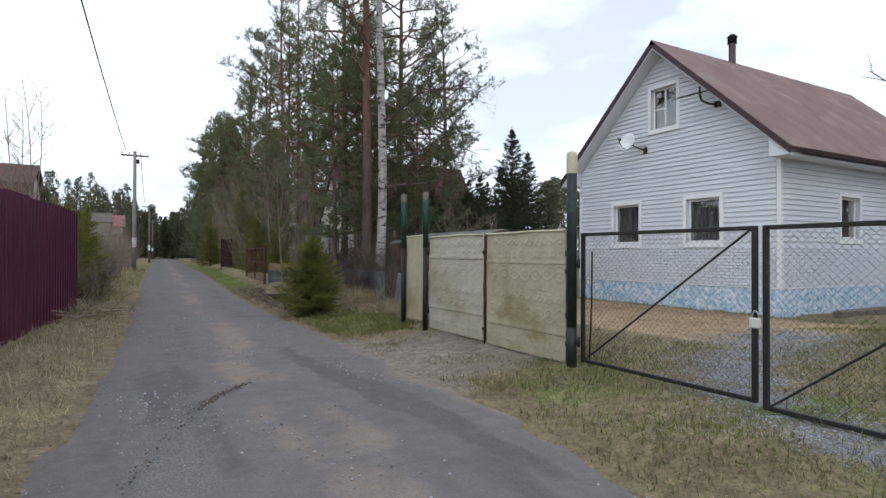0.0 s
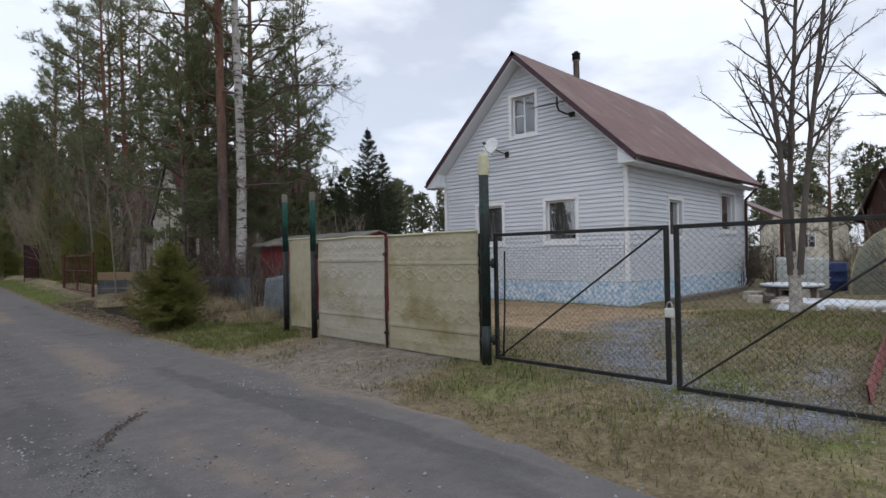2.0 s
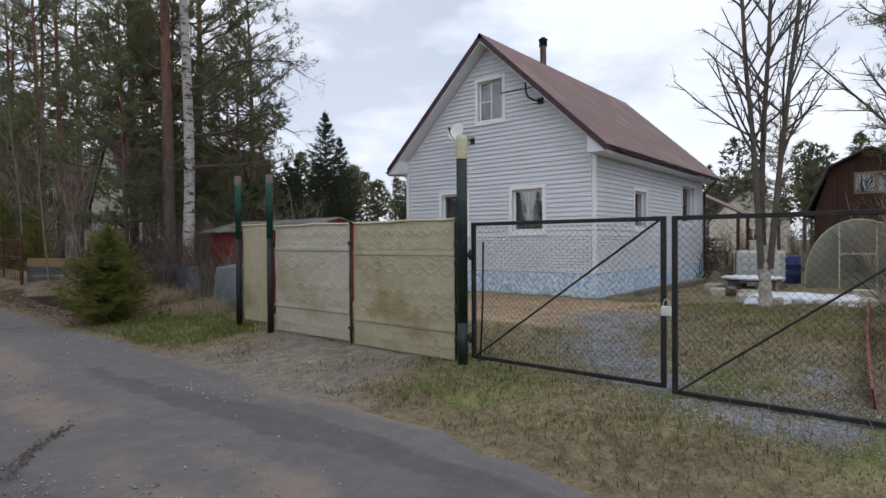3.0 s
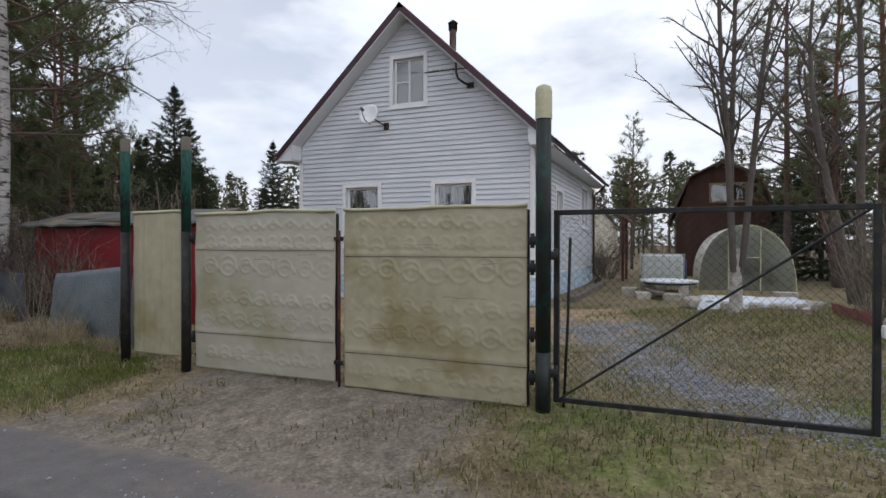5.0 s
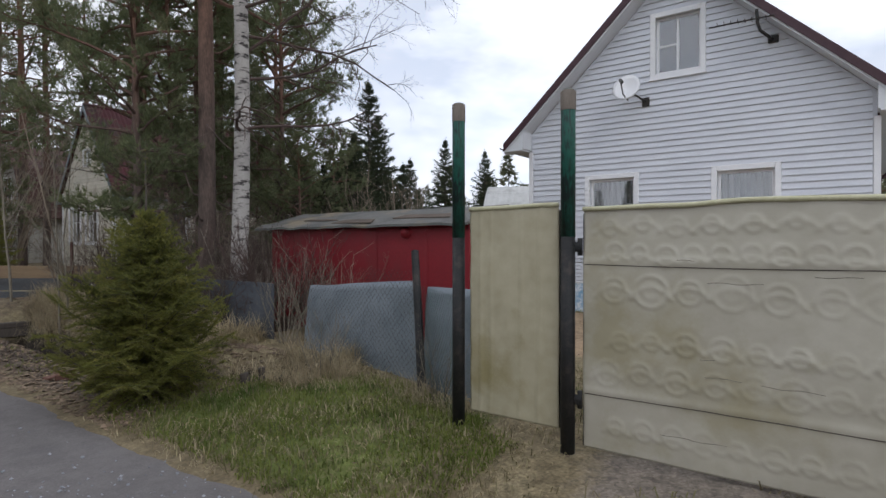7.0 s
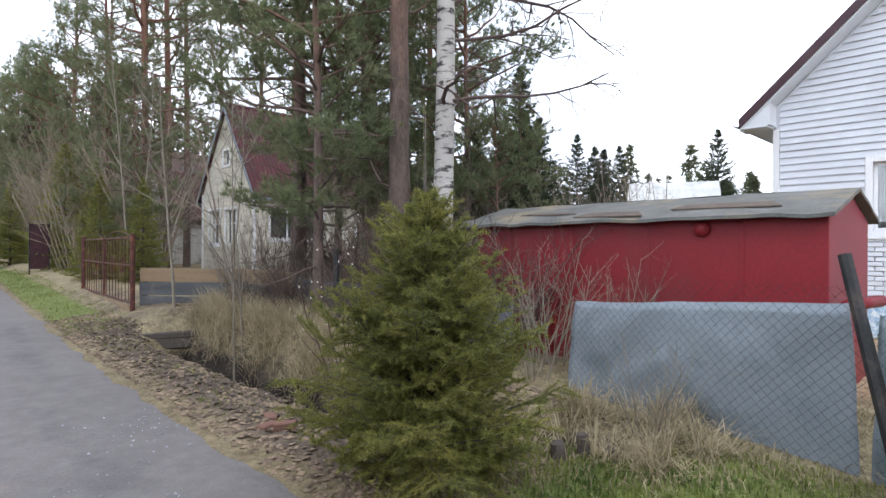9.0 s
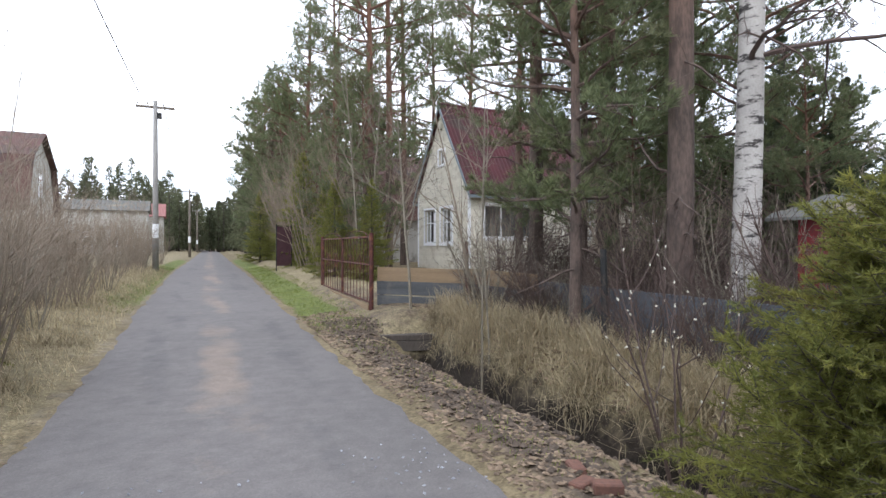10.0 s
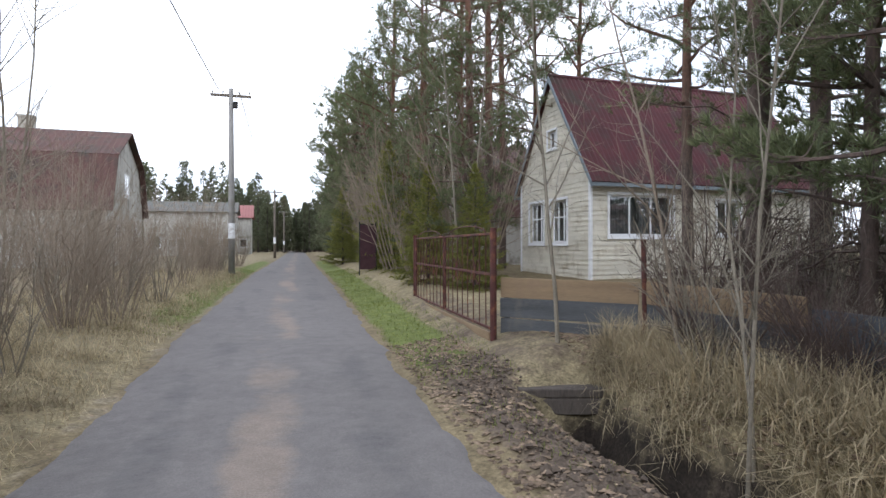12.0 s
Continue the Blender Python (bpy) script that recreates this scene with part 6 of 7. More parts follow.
def house_timber():
    T = thing("timber_beam", (15.15, 6.54, gz(15.15, 6.54)), "long dark timber lying along the house plinth", "timber")
    b = Buf()
    box(b, (-1.7, -0.12, 0.0), (4.2, 0.08, 0.16), 0.02)
    part("beam", b, M_POLEWOOD, T)


house_timber()


def culvert_plank():
    T = thing("culvert_plank", (4.7, 20.85, gz(4.1, 21.0) + 0.04), "dark old plank across the ditch", "plank", "", -16)
    b = Buf()
    box(b, (-0.55, -0.1, -0.12), (0.55, 0.1, -0.02), 0.012)
    box(b, (-0.5, -0.1, -0.3), (0.5, -0.04, -0.125), 0.012)
    part("board", b, M_BARK, T)


culvert_plank()


# ---- trees and shrubs ----
def pine(name, h, r, crown0, spread, nb, seed, label, tuft=0.16, needle_w=0.013, k=16, low_dead=8, material=None):
    rng = np.random.default_rng(seed)
    T = thing(name, (0, 0, 0), label, "tree", "pines")
    tr, br, cr = Buf(), Buf(), Buf()
    n = 14
    zz = np.linspace(-0.2, h, n)
    tp = np.stack([0.12 * np.sin(zz * 0.35 + seed) * zz / h, 0.12 * np.cos(zz * 0.3 + seed) * zz / h, zz], -1)
    rad = r * (1 - 0.85 * np.clip(zz / h, 0, 1) ** 1.2) + 0.05 * r * (zz < 0.3)
    tube(tr, tp, rad, 12, False)
    at = lambda z: np.array([np.interp(z, zz, tp[:, 0]), np.interp(z, zz, tp[:, 1]), z])
    P, D = [], []
    for i in range(nb):
        q = (i + rng.uniform(0, 1)) / nb
        z = crown0 + (h * 0.985 - crown0) * q
        az = i * 2.4 + rng.uniform(-0.5, 0.5)
        ln = spread * (0.35 + 0.65 * math.sin(math.pi * min(1, 0.25 + 0.62 * q))) * (1 - 0.75 * max(0, q - 0.6) / 0.4) * rng.uniform(0.6, 1.15)
        d = np.array([math.cos(az), math.sin(az), rng.uniform(-0.1, 0.25) + 0.5 * q])
        pts = curve_pts(at(z), d, ln, 5, rng, 0.16, 0.05)
        tube(br, pts, np.linspace(0.018 + 0.012 * ln, 0.006, 6), 5, False)
        for s in range(int(4 + ln * 4)):
            t = rng.uniform(0.35, 1.0) if s > 1 else 1.0
            j = min(4, int(t * 5))
            p0 = pts[j] + (pts[j + 1] - pts[j]) * (t * 5 - j)
            bd = unit(pts[j + 1] - pts[j])
            sd = unit(bd + 0.8 * rng.normal(size=3) * (1, 1, 0.45) + (0, 0, 0.15))
            sl = rng.uniform(0.25, 0.65) * (0.6 + 0.25 * ln)
            sp = curve_pts(p0, sd, sl, 3, rng, 0.22, 0.12)
            tube(br, sp, np.linspace(0.008, 0.003, 4), 3, False)
            for m in range(int(5 + sl * 9)):
                u = rng.uniform(0.3, 1.0)
                jj = min(2, int(u * 3))
                pp = sp[jj] + (sp[jj + 1] - sp[jj]) * (u * 3 - jj) + 0.07 * rng.normal(size=3)
                P.append(pp)
                D.append(unit(sp[jj + 1] - sp[jj]) + (0, 0, 0.35))
    for i in range(low_dead):
        z = rng.uniform(0.15, 1.0) * crown0
        az = rng.uniform(0, 6.28)
        pts = curve_pts(at(z), (math.cos(az), math.sin(az), rng.uniform(-0.1, 0.3)), rng.uniform(0.4, 1.7), 5, rng, 0.25, -0.02)
        tube(br, pts, np.linspace(0.018, 0.004, 6), 4, False)
        for s in range(4):
            j = rng.integers(1, 5)
            tube(br, curve_pts(pts[j], rng.normal(size=3), rng.uniform(0.15, 0.5), 3, rng, 0.3), np.linspace(0.006, 0.002, 4), 3, False)
    needles(cr, np.array(P), np.array(D), k, tuft, needle_w, 0.55, rng)
    part("trunk", tr, M_PINEBARK, T, "", True, False)
    part("branching", br, M_PINEBARK, T, "", False, False)["kind"] = "stuff"
    part("crown", cr, material or M_PINE, T, "", False, False)
    return T


def spruce(name, h, base_r, seed, label, whorls, per, twigs, k, nl, nw, material, bare=0.05, taper=0.85, top=0.97, rise=0.0):
    rng = np.random.default_rng(seed)
    T = thing(name, (0, 0, 0), label, "tree", "spruces")
    tr, br, cr = Buf(), Buf(), Buf()
    tube(tr, [(0, 0, -0.15), (0.01, 0, h * 0.5), (0, 0.01, h)], [0.012 * h + 0.012, 0.008 * h, 0.004], 8, False)
    P, D = [], []
    for i in range(whorls):
        q = i / (whorls - 1)
        z = h * (bare + (top - bare) * q ** 0.9)
        R = base_r * (1 - q) ** taper + 0.04 * h * (1 - q) + 0.02
        for j in range(per):
            az = j * 2 * math.pi / per + i * 1.1 + rng.uniform(-0.35, 0.35)
            ln = R * rng.uniform(0.65 - 0.4 * rise, 1.12 + 0.3 * rise)
            up = 0.55 * q + 0.05 - 0.15 * (1 - q) + rise * rng.uniform(0.2, 1.6)
            pts = curve_pts((0, 0, z + rng.uniform(-0.04, 0.04) * h * 0.2), (math.cos(az), math.sin(az), up), ln, 5, rng, 0.09, 0.03)
            tube(br, pts, np.linspace(0.006 + 0.006 * ln, 0.002, 6), 4, False)
            nt = max(3, int(twigs * ln / base_r))
            for s in range(nt):
                t = (s + rng.uniform(0.2, 1)) / nt
                jj = min(4, int(t * 5))
                p0 = pts[jj] + (pts[jj + 1] - pts[jj]) * (t * 5 - jj)
                bd = unit(pts[jj + 1] - pts[jj])
                lat = np.cross(bd, (0, 0, 1.0)) * (1 if s % 2 else -1)
                sd = unit(bd * 0.8 + lat + (0, 0, rng.uniform(-0.3 - 1.2 * rise, 0.15 + 0.9 * rise)))
                sl = ln * (0.42 * (1 - t) + 0.14) * rng.uniform(0.6, 1.2)
                m = max(2, int(sl / (nl * 0.45)))
                for u in np.linspace(0.05, 1, m):
                    P.append(p0 + sd * sl * u + (0, 0, -0.12 * sl * u * u))
                    D.append(sd)
                tube(br, [p0, p0 + sd * sl + (0, 0, -0.12 * sl)], [0.003, 0.0012], 3, False)
            for u in np.linspace(0.25, 1, max(3, int(ln / (nl * 0.6)))):
                jj = min(4, int(u * 4.999))
                P.append(pts[jj] + (pts[jj + 1] - pts[jj]) * (u * 5 - jj))
                D.append(unit(pts[jj + 1] - pts[jj]))
    for u in np.linspace(0.8, 1.0, 12):
        P.append(np.array([0, 0.01 * u, h * u]))
        D.append(np.array([0.2 * rng.normal(), 0.2 * rng.normal(), 1]))
    needles(cr, np.array(P), np.array(D), k, nl, nw, 0.6, rng)
    part("trunk", tr, M_BARK, T, "", True, False)
    part("branching", br, M_BARK, T, "", False, False)["kind"] = "stuff"
    part("crown", cr, material, T, "", False, False)
    return T


def grow(b, p, d, ln, r, level, rng, wander, pull, kids, shrink=0.6, sides=(8, 5, 4, 3, 3)):
    """A bare branch with its side branches."""
    if isinstance(b, tuple):
        kids_b, b = b[1], b[0]
    else:
        kids_b = b
    segs = 6 if level < 2 else 4
    pts = curve_pts(p, d, ln, segs, rng, wander, pull)
    tube(b, pts, np.linspace(r, max(0.0015, r * 0.3), segs + 1), sides[min(level, 4)], False)
    if level < len(kids):
        for i in range(kids[level]):
            t = rng.uniform(0.25, 1.0)
            j = min(segs - 1, int(t * segs))
            p0 = pts[j] + (pts[j + 1] - pts[j]) * (t * segs - j)
            bd = unit(pts[j + 1] - pts[j])
            side = unit(np.cross(bd, rng.normal(size=3)))
            ang = rng.uniform(0.5, 1.0)
            grow(kids_b, p0, bd * math.cos(ang) + side * math.sin(ang), ln * shrink * rng.uniform(0.5, 1.1) * (1.15 - 0.5 * t), max(0.0016, r * 0.45 * (1.1 - 0.5 * t)), level + 1, rng, wander, pull, kids, shrink, sides)


def shrub(name, label, stems, height, seed, material, kids=(7, 3), lean=0.35, group="bare shrubs", r=0.011):
    rng = np.random.default_rng(seed)
    T = thing(name, (0, 0, 0), label, "shrub", group)
    b = Buf()
    for i in range(stems):
        a = rng.uniform(0, 6.28)
        grow(b, (0.25 * math.cos(a) * rng.uniform(0, 1), 0.25 * math.sin(a) * rng.uniform(0, 1), -0.05), (lean * math.cos(a), lean * math.sin(a), 1), height * rng.uniform(0.6, 1.1), r * rng.uniform(0.7, 1.3), 2, rng, 0.10, 0.05, (0, 0) + kids, 0.42)
    part("bare_crown", b, material, T, "", False, False)["kind"] = "stuff"
    return T


def place(ob, x, y, rz=0.0, s=1.0, dz=0.0, label="", tilt=0.0):
    m = pose(x, y, gz(x, y) + dz, tilt, 0, rz) @ Matrix.Scale(s, 4)
    c = copy_thing(ob, m)
    c.matrix_basis = m
    if label:
        c["label"] = label
    return c


def settle(ob, x, y, rz=0.0, s=1.0, dz=0.0, tilt=0.0):
    ob.matrix_world = pose(x, y, gz(x, y) + dz, tilt, 0, rz) @ Matrix.Scale(s, 4)
    return ob


# small spruce on the verge
settle(spruce("spruce", 2.72, 0.88, 11, "small dense green spruce on the verge", 30, 10, 17, 8, 0.046, 0.0065, M_SPRUCE, 0.03, 0.62, 0.74, 0.34), 3.6, 13.12, 0, 0.9)
# tall pines behind the slate fence
P_A = settle(pine("pine", 17.0, 0.16, 5.5, 2.6, 38, 21, "tall pine with bare lower trunk", k=10), 6.45, 16.8)
P_B = settle(pine("pine", 15.0, 0.14, 4.2, 2.7, 38, 22, "tall pine with reddish trunk behind plank fence", k=10), 7.1, 20.7, 40)
P_C = settle(pine("pine", 9.0, 0.09, 1.6, 1.9, 44, 23, "young bushy pine behind slate fence", k=16), 5.75, 17.85, 80, 0.9)
P_D = settle(pine("pine", 16.0, 0.17, 3.4, 3.2, 52, 24, "dark spreading pine beside the cottage", k=10), 10.2, 22.4, 10)
for src, x, y, rz, s in ((P_B, 7.25, 31.1, 120, 1.02), (P_A, 8.2, 39.9, 200, 0.95), (P_A, 8.6, 32.9, 50, 1.0), (P_B, 8.9, 36.7, 260, 1.08), (P_C, 7.9, 19.5, 10, 1.1), (P_C, 8.6, 17.4, 33, 0.8), (P_B, 8.7, 23.7, 300, 0.75), (P_A, 10.5, 36.2, 45, 1.0), (P_D, 14.2, 36.6, 60, 0.95), (P_B, 12.6, 37.6, 190, 1.0), (P_B, 8.6, 40.6, 15, 1.0), (P_C, 7.2, 19.5, 150, 0.9), (P_C, 10.6, 20.2, 20, 1.0), (P_C, 6.6, 29.6, 70, 0.75), (P_C, 6.3, 34.5, 170, 0.5), (P_C, 6.7, 37.0, 20, 0.55),
                         (P_D, 12.8, 23.0, 300, 0.8), (P_C, 7.6, 33.0, 222, 0.5), (P_D, 8.0, 45.0, 80, 0.95), (P_A, 9.0, 50.0, 310, 1.0),
                         (P_D, 34.0, 6.6, 30, 0.55), (P_D, 24.5, 0.4, 120, 0.8), (P_D, 22.0, -0.6, 30, 0.7), (P_D, 24.5, -2.5, 190, 0.9), (P_B, 29.0, -4.5, 90, 0.95), (P_C, 6.9, 42.0, 300, 0.8), (P_C, 7.4, 55.0, 10, 1.5), (P_C, 8.0, 62.0, 80, 1.6), (P_C, 8.7, 70.0, 200, 1.7), (P_C, 7.3, 50.0, 140, 1.35), (P_C, 7.6, 48.0, 100, 1.2), (P_B, 10.0, 57.0, 140, 1.0), (P_D, 10.5, 64.0, 250, 0.9),
                         (P_C, 7.4, 18.5, 40, 0.42), (P_C, 8.2, 16.4, 130, 0.4), (P_C, 8.9, 18.8, 250, 0.45), (P_C, 9.8, 17.2, 200, 0.45)):
    place(src, x, y, rz, s)

S_A = settle(spruce("spruce", 7.2, 1.9, 31, "dark conical spruce behind the garage", 24, 8, 9, 6, 0.17, 0.028, M_DARKSPRUCE, 0.04), 16.0, 22.0)
S_B = settle(spruce("spruce", 5.0, 1.3, 32, "dark green spruce at the lane side", 22, 8, 9, 6, 0.13, 0.02, M_SPRUCE, 0.04), 6.1, 37.0)
for src, x, y, rz, s in ((S_A, 18.2, 23.6, 70, 0.9), (S_A, 29.0, 28.0, 200, 1.05), (S_A, 32.0, 27.0, 20, 1.0), (S_A, 35.0, 22.5, 310, 1.12), (S_A, 20.0, 27.5, 140, 0.85), (S_A, 11.4, 19.0, 33, 0.52), (S_A, 12.6, 17.2, 250, 0.5), (S_A, 10.9, 16.0, 90, 0.45), (S_A, 13.4, 20.6, 10, 0.55), (S_A, 9.6, 18.2, 70, 0.5), (S_A, 10.6, 17.3, 160, 0.55), (S_A, 12.0, 18.7, 200, 0.6), (S_A, 9.0, 16.6, 290, 0.42), (S_A, 11.7, 20.4, 5, 0.5), (S_A, 24.0, 36.0, 10, 0.9), (S_B, 6.4, 33.5, 60, 0.8), (S_B, 6.7, 41.0, 160, 1.1), (S_B, 5.5, 46.5, 250, 0.85), (S_B, 5.6, 29.6, 220, 0.62), (S_B, 6.3, 28.0, 20, 0.6),
                         (S_A, 28.0, 9.5, 120, 0.75), (S_B, -1.25, 16.8, 0, 0.42), (S_B, -1.35, 18.3, 80, 0.5), (S_B, -1.7, 19.6, 10, 0.55), (S_B, -2.2, 21.6, 130, 0.6), (S_B, -1.15, 17.7, 210, 0.52), (S_B, -1.35, 19.3, 300, 0.5), (S_A, 23.5, -4.0, 80, 1.25), (S_A, 27.0, -1.2, 10, 1.2), (S_A, 21.0, -5.5, 200, 1.2),
                         (S_B, 7.3, 52.0, 20, 1.2), (S_A, 8.9, 55.0, 100, 1.1), (S_B, 8.2, 60.0, 33, 1.3)):
    place(src, x, y, rz, s)


def birch():
    rng = np.random.default_rng(41)
    T = thing("birch", (6.56, 15.98, gz(6.56, 15.98)), "tall birch with white bark and bare crown", "tree")
    tr, br = Buf(), Buf()
    zz = np.linspace(-0.2, 15, 16)
    tp = np.stack([0.10 * np.sin(zz * 0.5), 0.08 * np.sin(zz * 0.4 + 1), zz], -1)
    tube(tr, tp, 0.135 * (1 - 0.8 * np.clip(zz / 15, 0, 1)) + 0.02, 14, False)
    for z, az, ln, up in ((3.3, -2.2, 1.7, 0.15), (3.35, -0.8, 2.3, 0.16), (4.2, -0.55, 2.6, 0.22), (4.95, -0.75, 3.2, 0.22), (4.6, -0.9, 3.0, 0.35), (5.4, -1.2, 3.4, 0.2), (6.2, 1.6, 2.2, 0.5), (6.6, -0.4, 3.2, 0.4), (7.4, 2.8, 2.4, 0.6), (7.9, -1.6, 3.4, 0.5), (8.6, 0.6, 2.8, 0.7), (9.2, -2.6, 2.4, 0.7), (9.8, -0.8, 2.8, 0.7), (10.6, 1.9, 2.2, 0.8), (11.4, -1.5, 2.2, 0.9), (12.3, 0.2, 1.8, 1.0), (13.2, 3.0, 1.5, 1.2)):
        p = (np.interp(z, zz, tp[:, 0]), np.interp(z, zz, tp[:, 1]), z)
        grow(br, p, (math.cos(az), math.sin(az), up), ln, 0.032, 1, rng, 0.25, -0.03, (0, 9, 6, 3), 0.5)
    part("trunk", tr, M_BIRCH, T, "white bark with black marks", True, False)
    part("branching", br, M_TWIGRED, T, "", False, False)["kind"] = "stuff"


birch()


def bare_tree(name, x, y, h, stems, seed, material, label, kids=(9, 7, 4), trunk_r=0.1, lean=0.18, white=0.0, shrink=0.42):
    rng = np.random.default_rng(seed)
    T = thing(name, (x, y, gz(x, y)), label, "tree", "bare trees")
    b, stem = Buf(), Buf()
    foot = np.array([0, 0, white])
    if white:
        w = Buf()
        tube(w, [(0, 0, -0.1), (0.02, 0, white * 0.5), (0, 0.02, white)], [trunk_r * 2.0, trunk_r * 1.7, trunk_r * 1.75], 12, False)
    for i in range(stems):
        a = i * 2 * math.pi / max(1, stems) + 0.4
        d = (lean * math.cos(a), lean * math.sin(a), 1) if stems > 1 else (0.02, 0.02, 1)
        grow((stem, b), foot + (0.08 * math.cos(a) * (stems > 1), 0.08 * math.sin(a) * (stems > 1), -0.1), d, h * rng.uniform(0.85, 1.0), trunk_r, 0, rng, 0.05, 0.03, kids, shrink)
        if white:
            tube(w, [foot + (0, 0, -0.1), foot + np.array([lean * math.cos(a) * 0.3, lean * math.sin(a) * 0.3, 0.32])], [trunk_r * 0.9, trunk_r * 0.95], 10, False)
    part("bare_crown", b, material, T, "", False, False)["kind"] = "stuff"
    part("stem", stem, material, T, "", True, False)
    if white:
        part("trunk", w, M_LIMEWASH, T, "limewashed trunk foot", True, False)
    return T


bare_tree("apple_tree", 11.0, 3.25, 8.0, 3, 51, M_TWIGDARK, "bare garden tree with three stems and whitewashed foot", (24, 8, 5), 0.06, 0.10, 0.8, 0.27)
bare_tree("bare_tree", -4.1, 30.5, 9.0, 4, 52, M_TWIGPALE, "slender bare tree with fine twigs", (22, 9, 5), 0.035, 0.08, 0.0, 0.2)
SAP = bare_tree("sapling", 4.93, 21.5, 5.2, 1, 53, M_TWIGPALE, "slender pale bare sapling beside the ditch", (14, 4, 2), 0.028)
bare_tree("sapling", 4.85, 18.6, 5.0, 2, 54, M_TWIGPALE, "thin forked pale sapling beside the ditch", (12, 5, 2), 0.017, 0.05)
bare_tree("sapling", 5.35, 19.9, 4.0, 1, 55, M_TWIG, "thin bare sapling behind dry grass", (10, 4, 2), 0.022)
bare_tree("bare_tree", 15.5, 0.4, 8.5, 2, 56, M_TWIGDARK, "bare dark tree beside the greenhouse", (11, 9, 5), 0.11, 0.12)
bare_tree("bare_tree", 21.5, -0.6, 8.0, 2, 57, M_TWIGRED, "bare brown tree behind the greenhouse", (11, 9, 5), 0.10, 0.15)
bare_tree("bare_tree", 6.2, 28.6, 7.5, 2, 58, M_TWIGPALE, "pale bare sapling by the rusty gate", (12, 6, 3), 0.035, 0.1)


def catkin_willow(x, y, h, seed):
    """Thin upright stems with pale catkins set along their upper halves."""
    rng = np.random.default_rng(seed)
    T = thing("willow", (x, y, gz(x, y)), "young willow with pale silvery catkins by the ditch", "tree")
    st, ck = Buf(), Buf()
    for i in range(6):
        a = i * 1.05 + rng.uniform(-0.3, 0.3)
        main = curve_pts((0.06 * math.cos(a), 0.06 * math.sin(a), -0.08), (0.35 * math.cos(a), 0.35 * math.sin(a), 1), h * rng.uniform(0.7, 1.0), 8, rng, 0.06, 0.05)
        tube(st, main, np.linspace(0.012, 0.003, 9), 5, False)
        rods = [main]
        for k in range(4):
            j = 3 + k
            d = unit(main[j + 1] - main[j]) + 0.6 * rng.normal(size=3) * (1, 1, 0.4)
            rod = curve_pts(main[j], d, h * rng.uniform(0.18, 0.34), 5, rng, 0.07, 0.12)
            tube(st, rod, np.linspace(0.005, 0.002, 6), 4, False)
            rods.append(rod)
        for rod in rods:
            n = len(rod) - 1
            for q in np.arange(0.4, 1.0, 0.17 if n > 6 else 0.3):
                j = min(n - 1, int(q * n))
                p = rod[j] + (rod[j + 1] - rod[j]) * (q * n - j)
                d = unit(unit(rod[j + 1] - rod[j]) + 0.5 * rng.normal(size=3))
                ln = rng.uniform(0.018, 0.032)
                tube(ck, [p, p + d * ln * 0.3, p + d * ln * 0.7, p + d * ln], [0.002, 0.007, 0.0065, 0.002], 5, False)
    part("stem", st, M_TWIGRED, T, "", False, False)["kind"] = "stuff"
    part("catkins", ck, M_CATKIN, T, "pale silvery catkins", False, False)["kind"] = "stuff"


catkin_willow(4.3, 14.8, 2.2, 59)

# leafless shrubs
B_1 = settle(shrub("shrub", "dense bare brown shrub", 16, 2.3, 61, M_TWIG), -1.6, 22.6)
B_2 = settle(shrub("shrub", "tall bare shrub with grey stems", 14, 3.0, 62, M_TWIG, (8, 3), 0.25), -2.4, 24.0)
B_3 = settle(shrub("shrub", "tangled dark brown shrub", 18, 1.7, 63, M_TWIGRED, (8, 4), 0.6), 6.6, 15.0)
B_4 = settle(shrub("shrub", "pale bare shrub with thin stems", 12, 1.9, 64, M_TWIGPALE, (6, 3), 0.3), 5.4, 19.6)
rng = np.random.default_rng(70)
for i in range(62):
    y = 18.8 + 28 * rng.uniform() ** 1.2
    x = float(edge_l(y)) - 1.05 - 4.5 * rng.uniform() ** 1.5
    place((B_1, B_2, B_2, B_4)[i % 4], x, y, rng.uniform(0, 360), rng.uniform(0.75, 1.15))
for i in range(72):
    y = 14.4 + 7.4 * rng.uniform()
    x = 6.6 + 3.2 * rng.uniform()
    place((B_3, B_3, B_4, B_1)[i % 4], x, y, rng.uniform(0, 360), rng.uniform(0.7, 1.2))
for i in range(22):
    place((B_3, B_3, B_4)[i % 3], 5.55 + 0.65 * rng.uniform(), 14.8 + 5.4 * rng.uniform(), rng.uniform(0, 360), rng.uniform(0.45, 0.8))
for i in range(22):
    y = 27 + 34 * rng.uniform()
    place((B_2, B_4, B_1)[i % 3], float(edge_r(y)) + 2.4 + 2.6 * rng.uniform(), y, rng.uniform(0, 360), rng.uniform(0.9, 1.6))
for i in range(26):
    place((B_3, B_1, B_4)[i % 3], 7.0 + 6.0 * rng.uniform(), -0.4 + 1.6 * rng.uniform(), rng.uniform(0, 360), rng.uniform(0.7, 1.1))
for i in range(18):
    place((B_3, B_1, B_2)[i % 3], 20.5 + 9 * rng.uniform(), 4.5 + 7 * rng.uniform(), rng.uniform(0, 360), rng.uniform(0.8, 1.1))
for i in range(22):
    place((B_1, B_3, B_3)[i % 3], -0.85 - 1.3 * rng.uniform(), 15.6 + 4.2 * rng.uniform(), rng.uniform(0, 360), rng.uniform(0.5, 0.8))


for i in range(14):
    y = 25 + 20 * rng.uniform()
    place((B_1, B_2)[i % 2], float(edge_l(y)) - 1.1 - 1.6 * rng.uniform(), y, rng.uniform(0, 360), rng.uniform(0.7, 1.0))
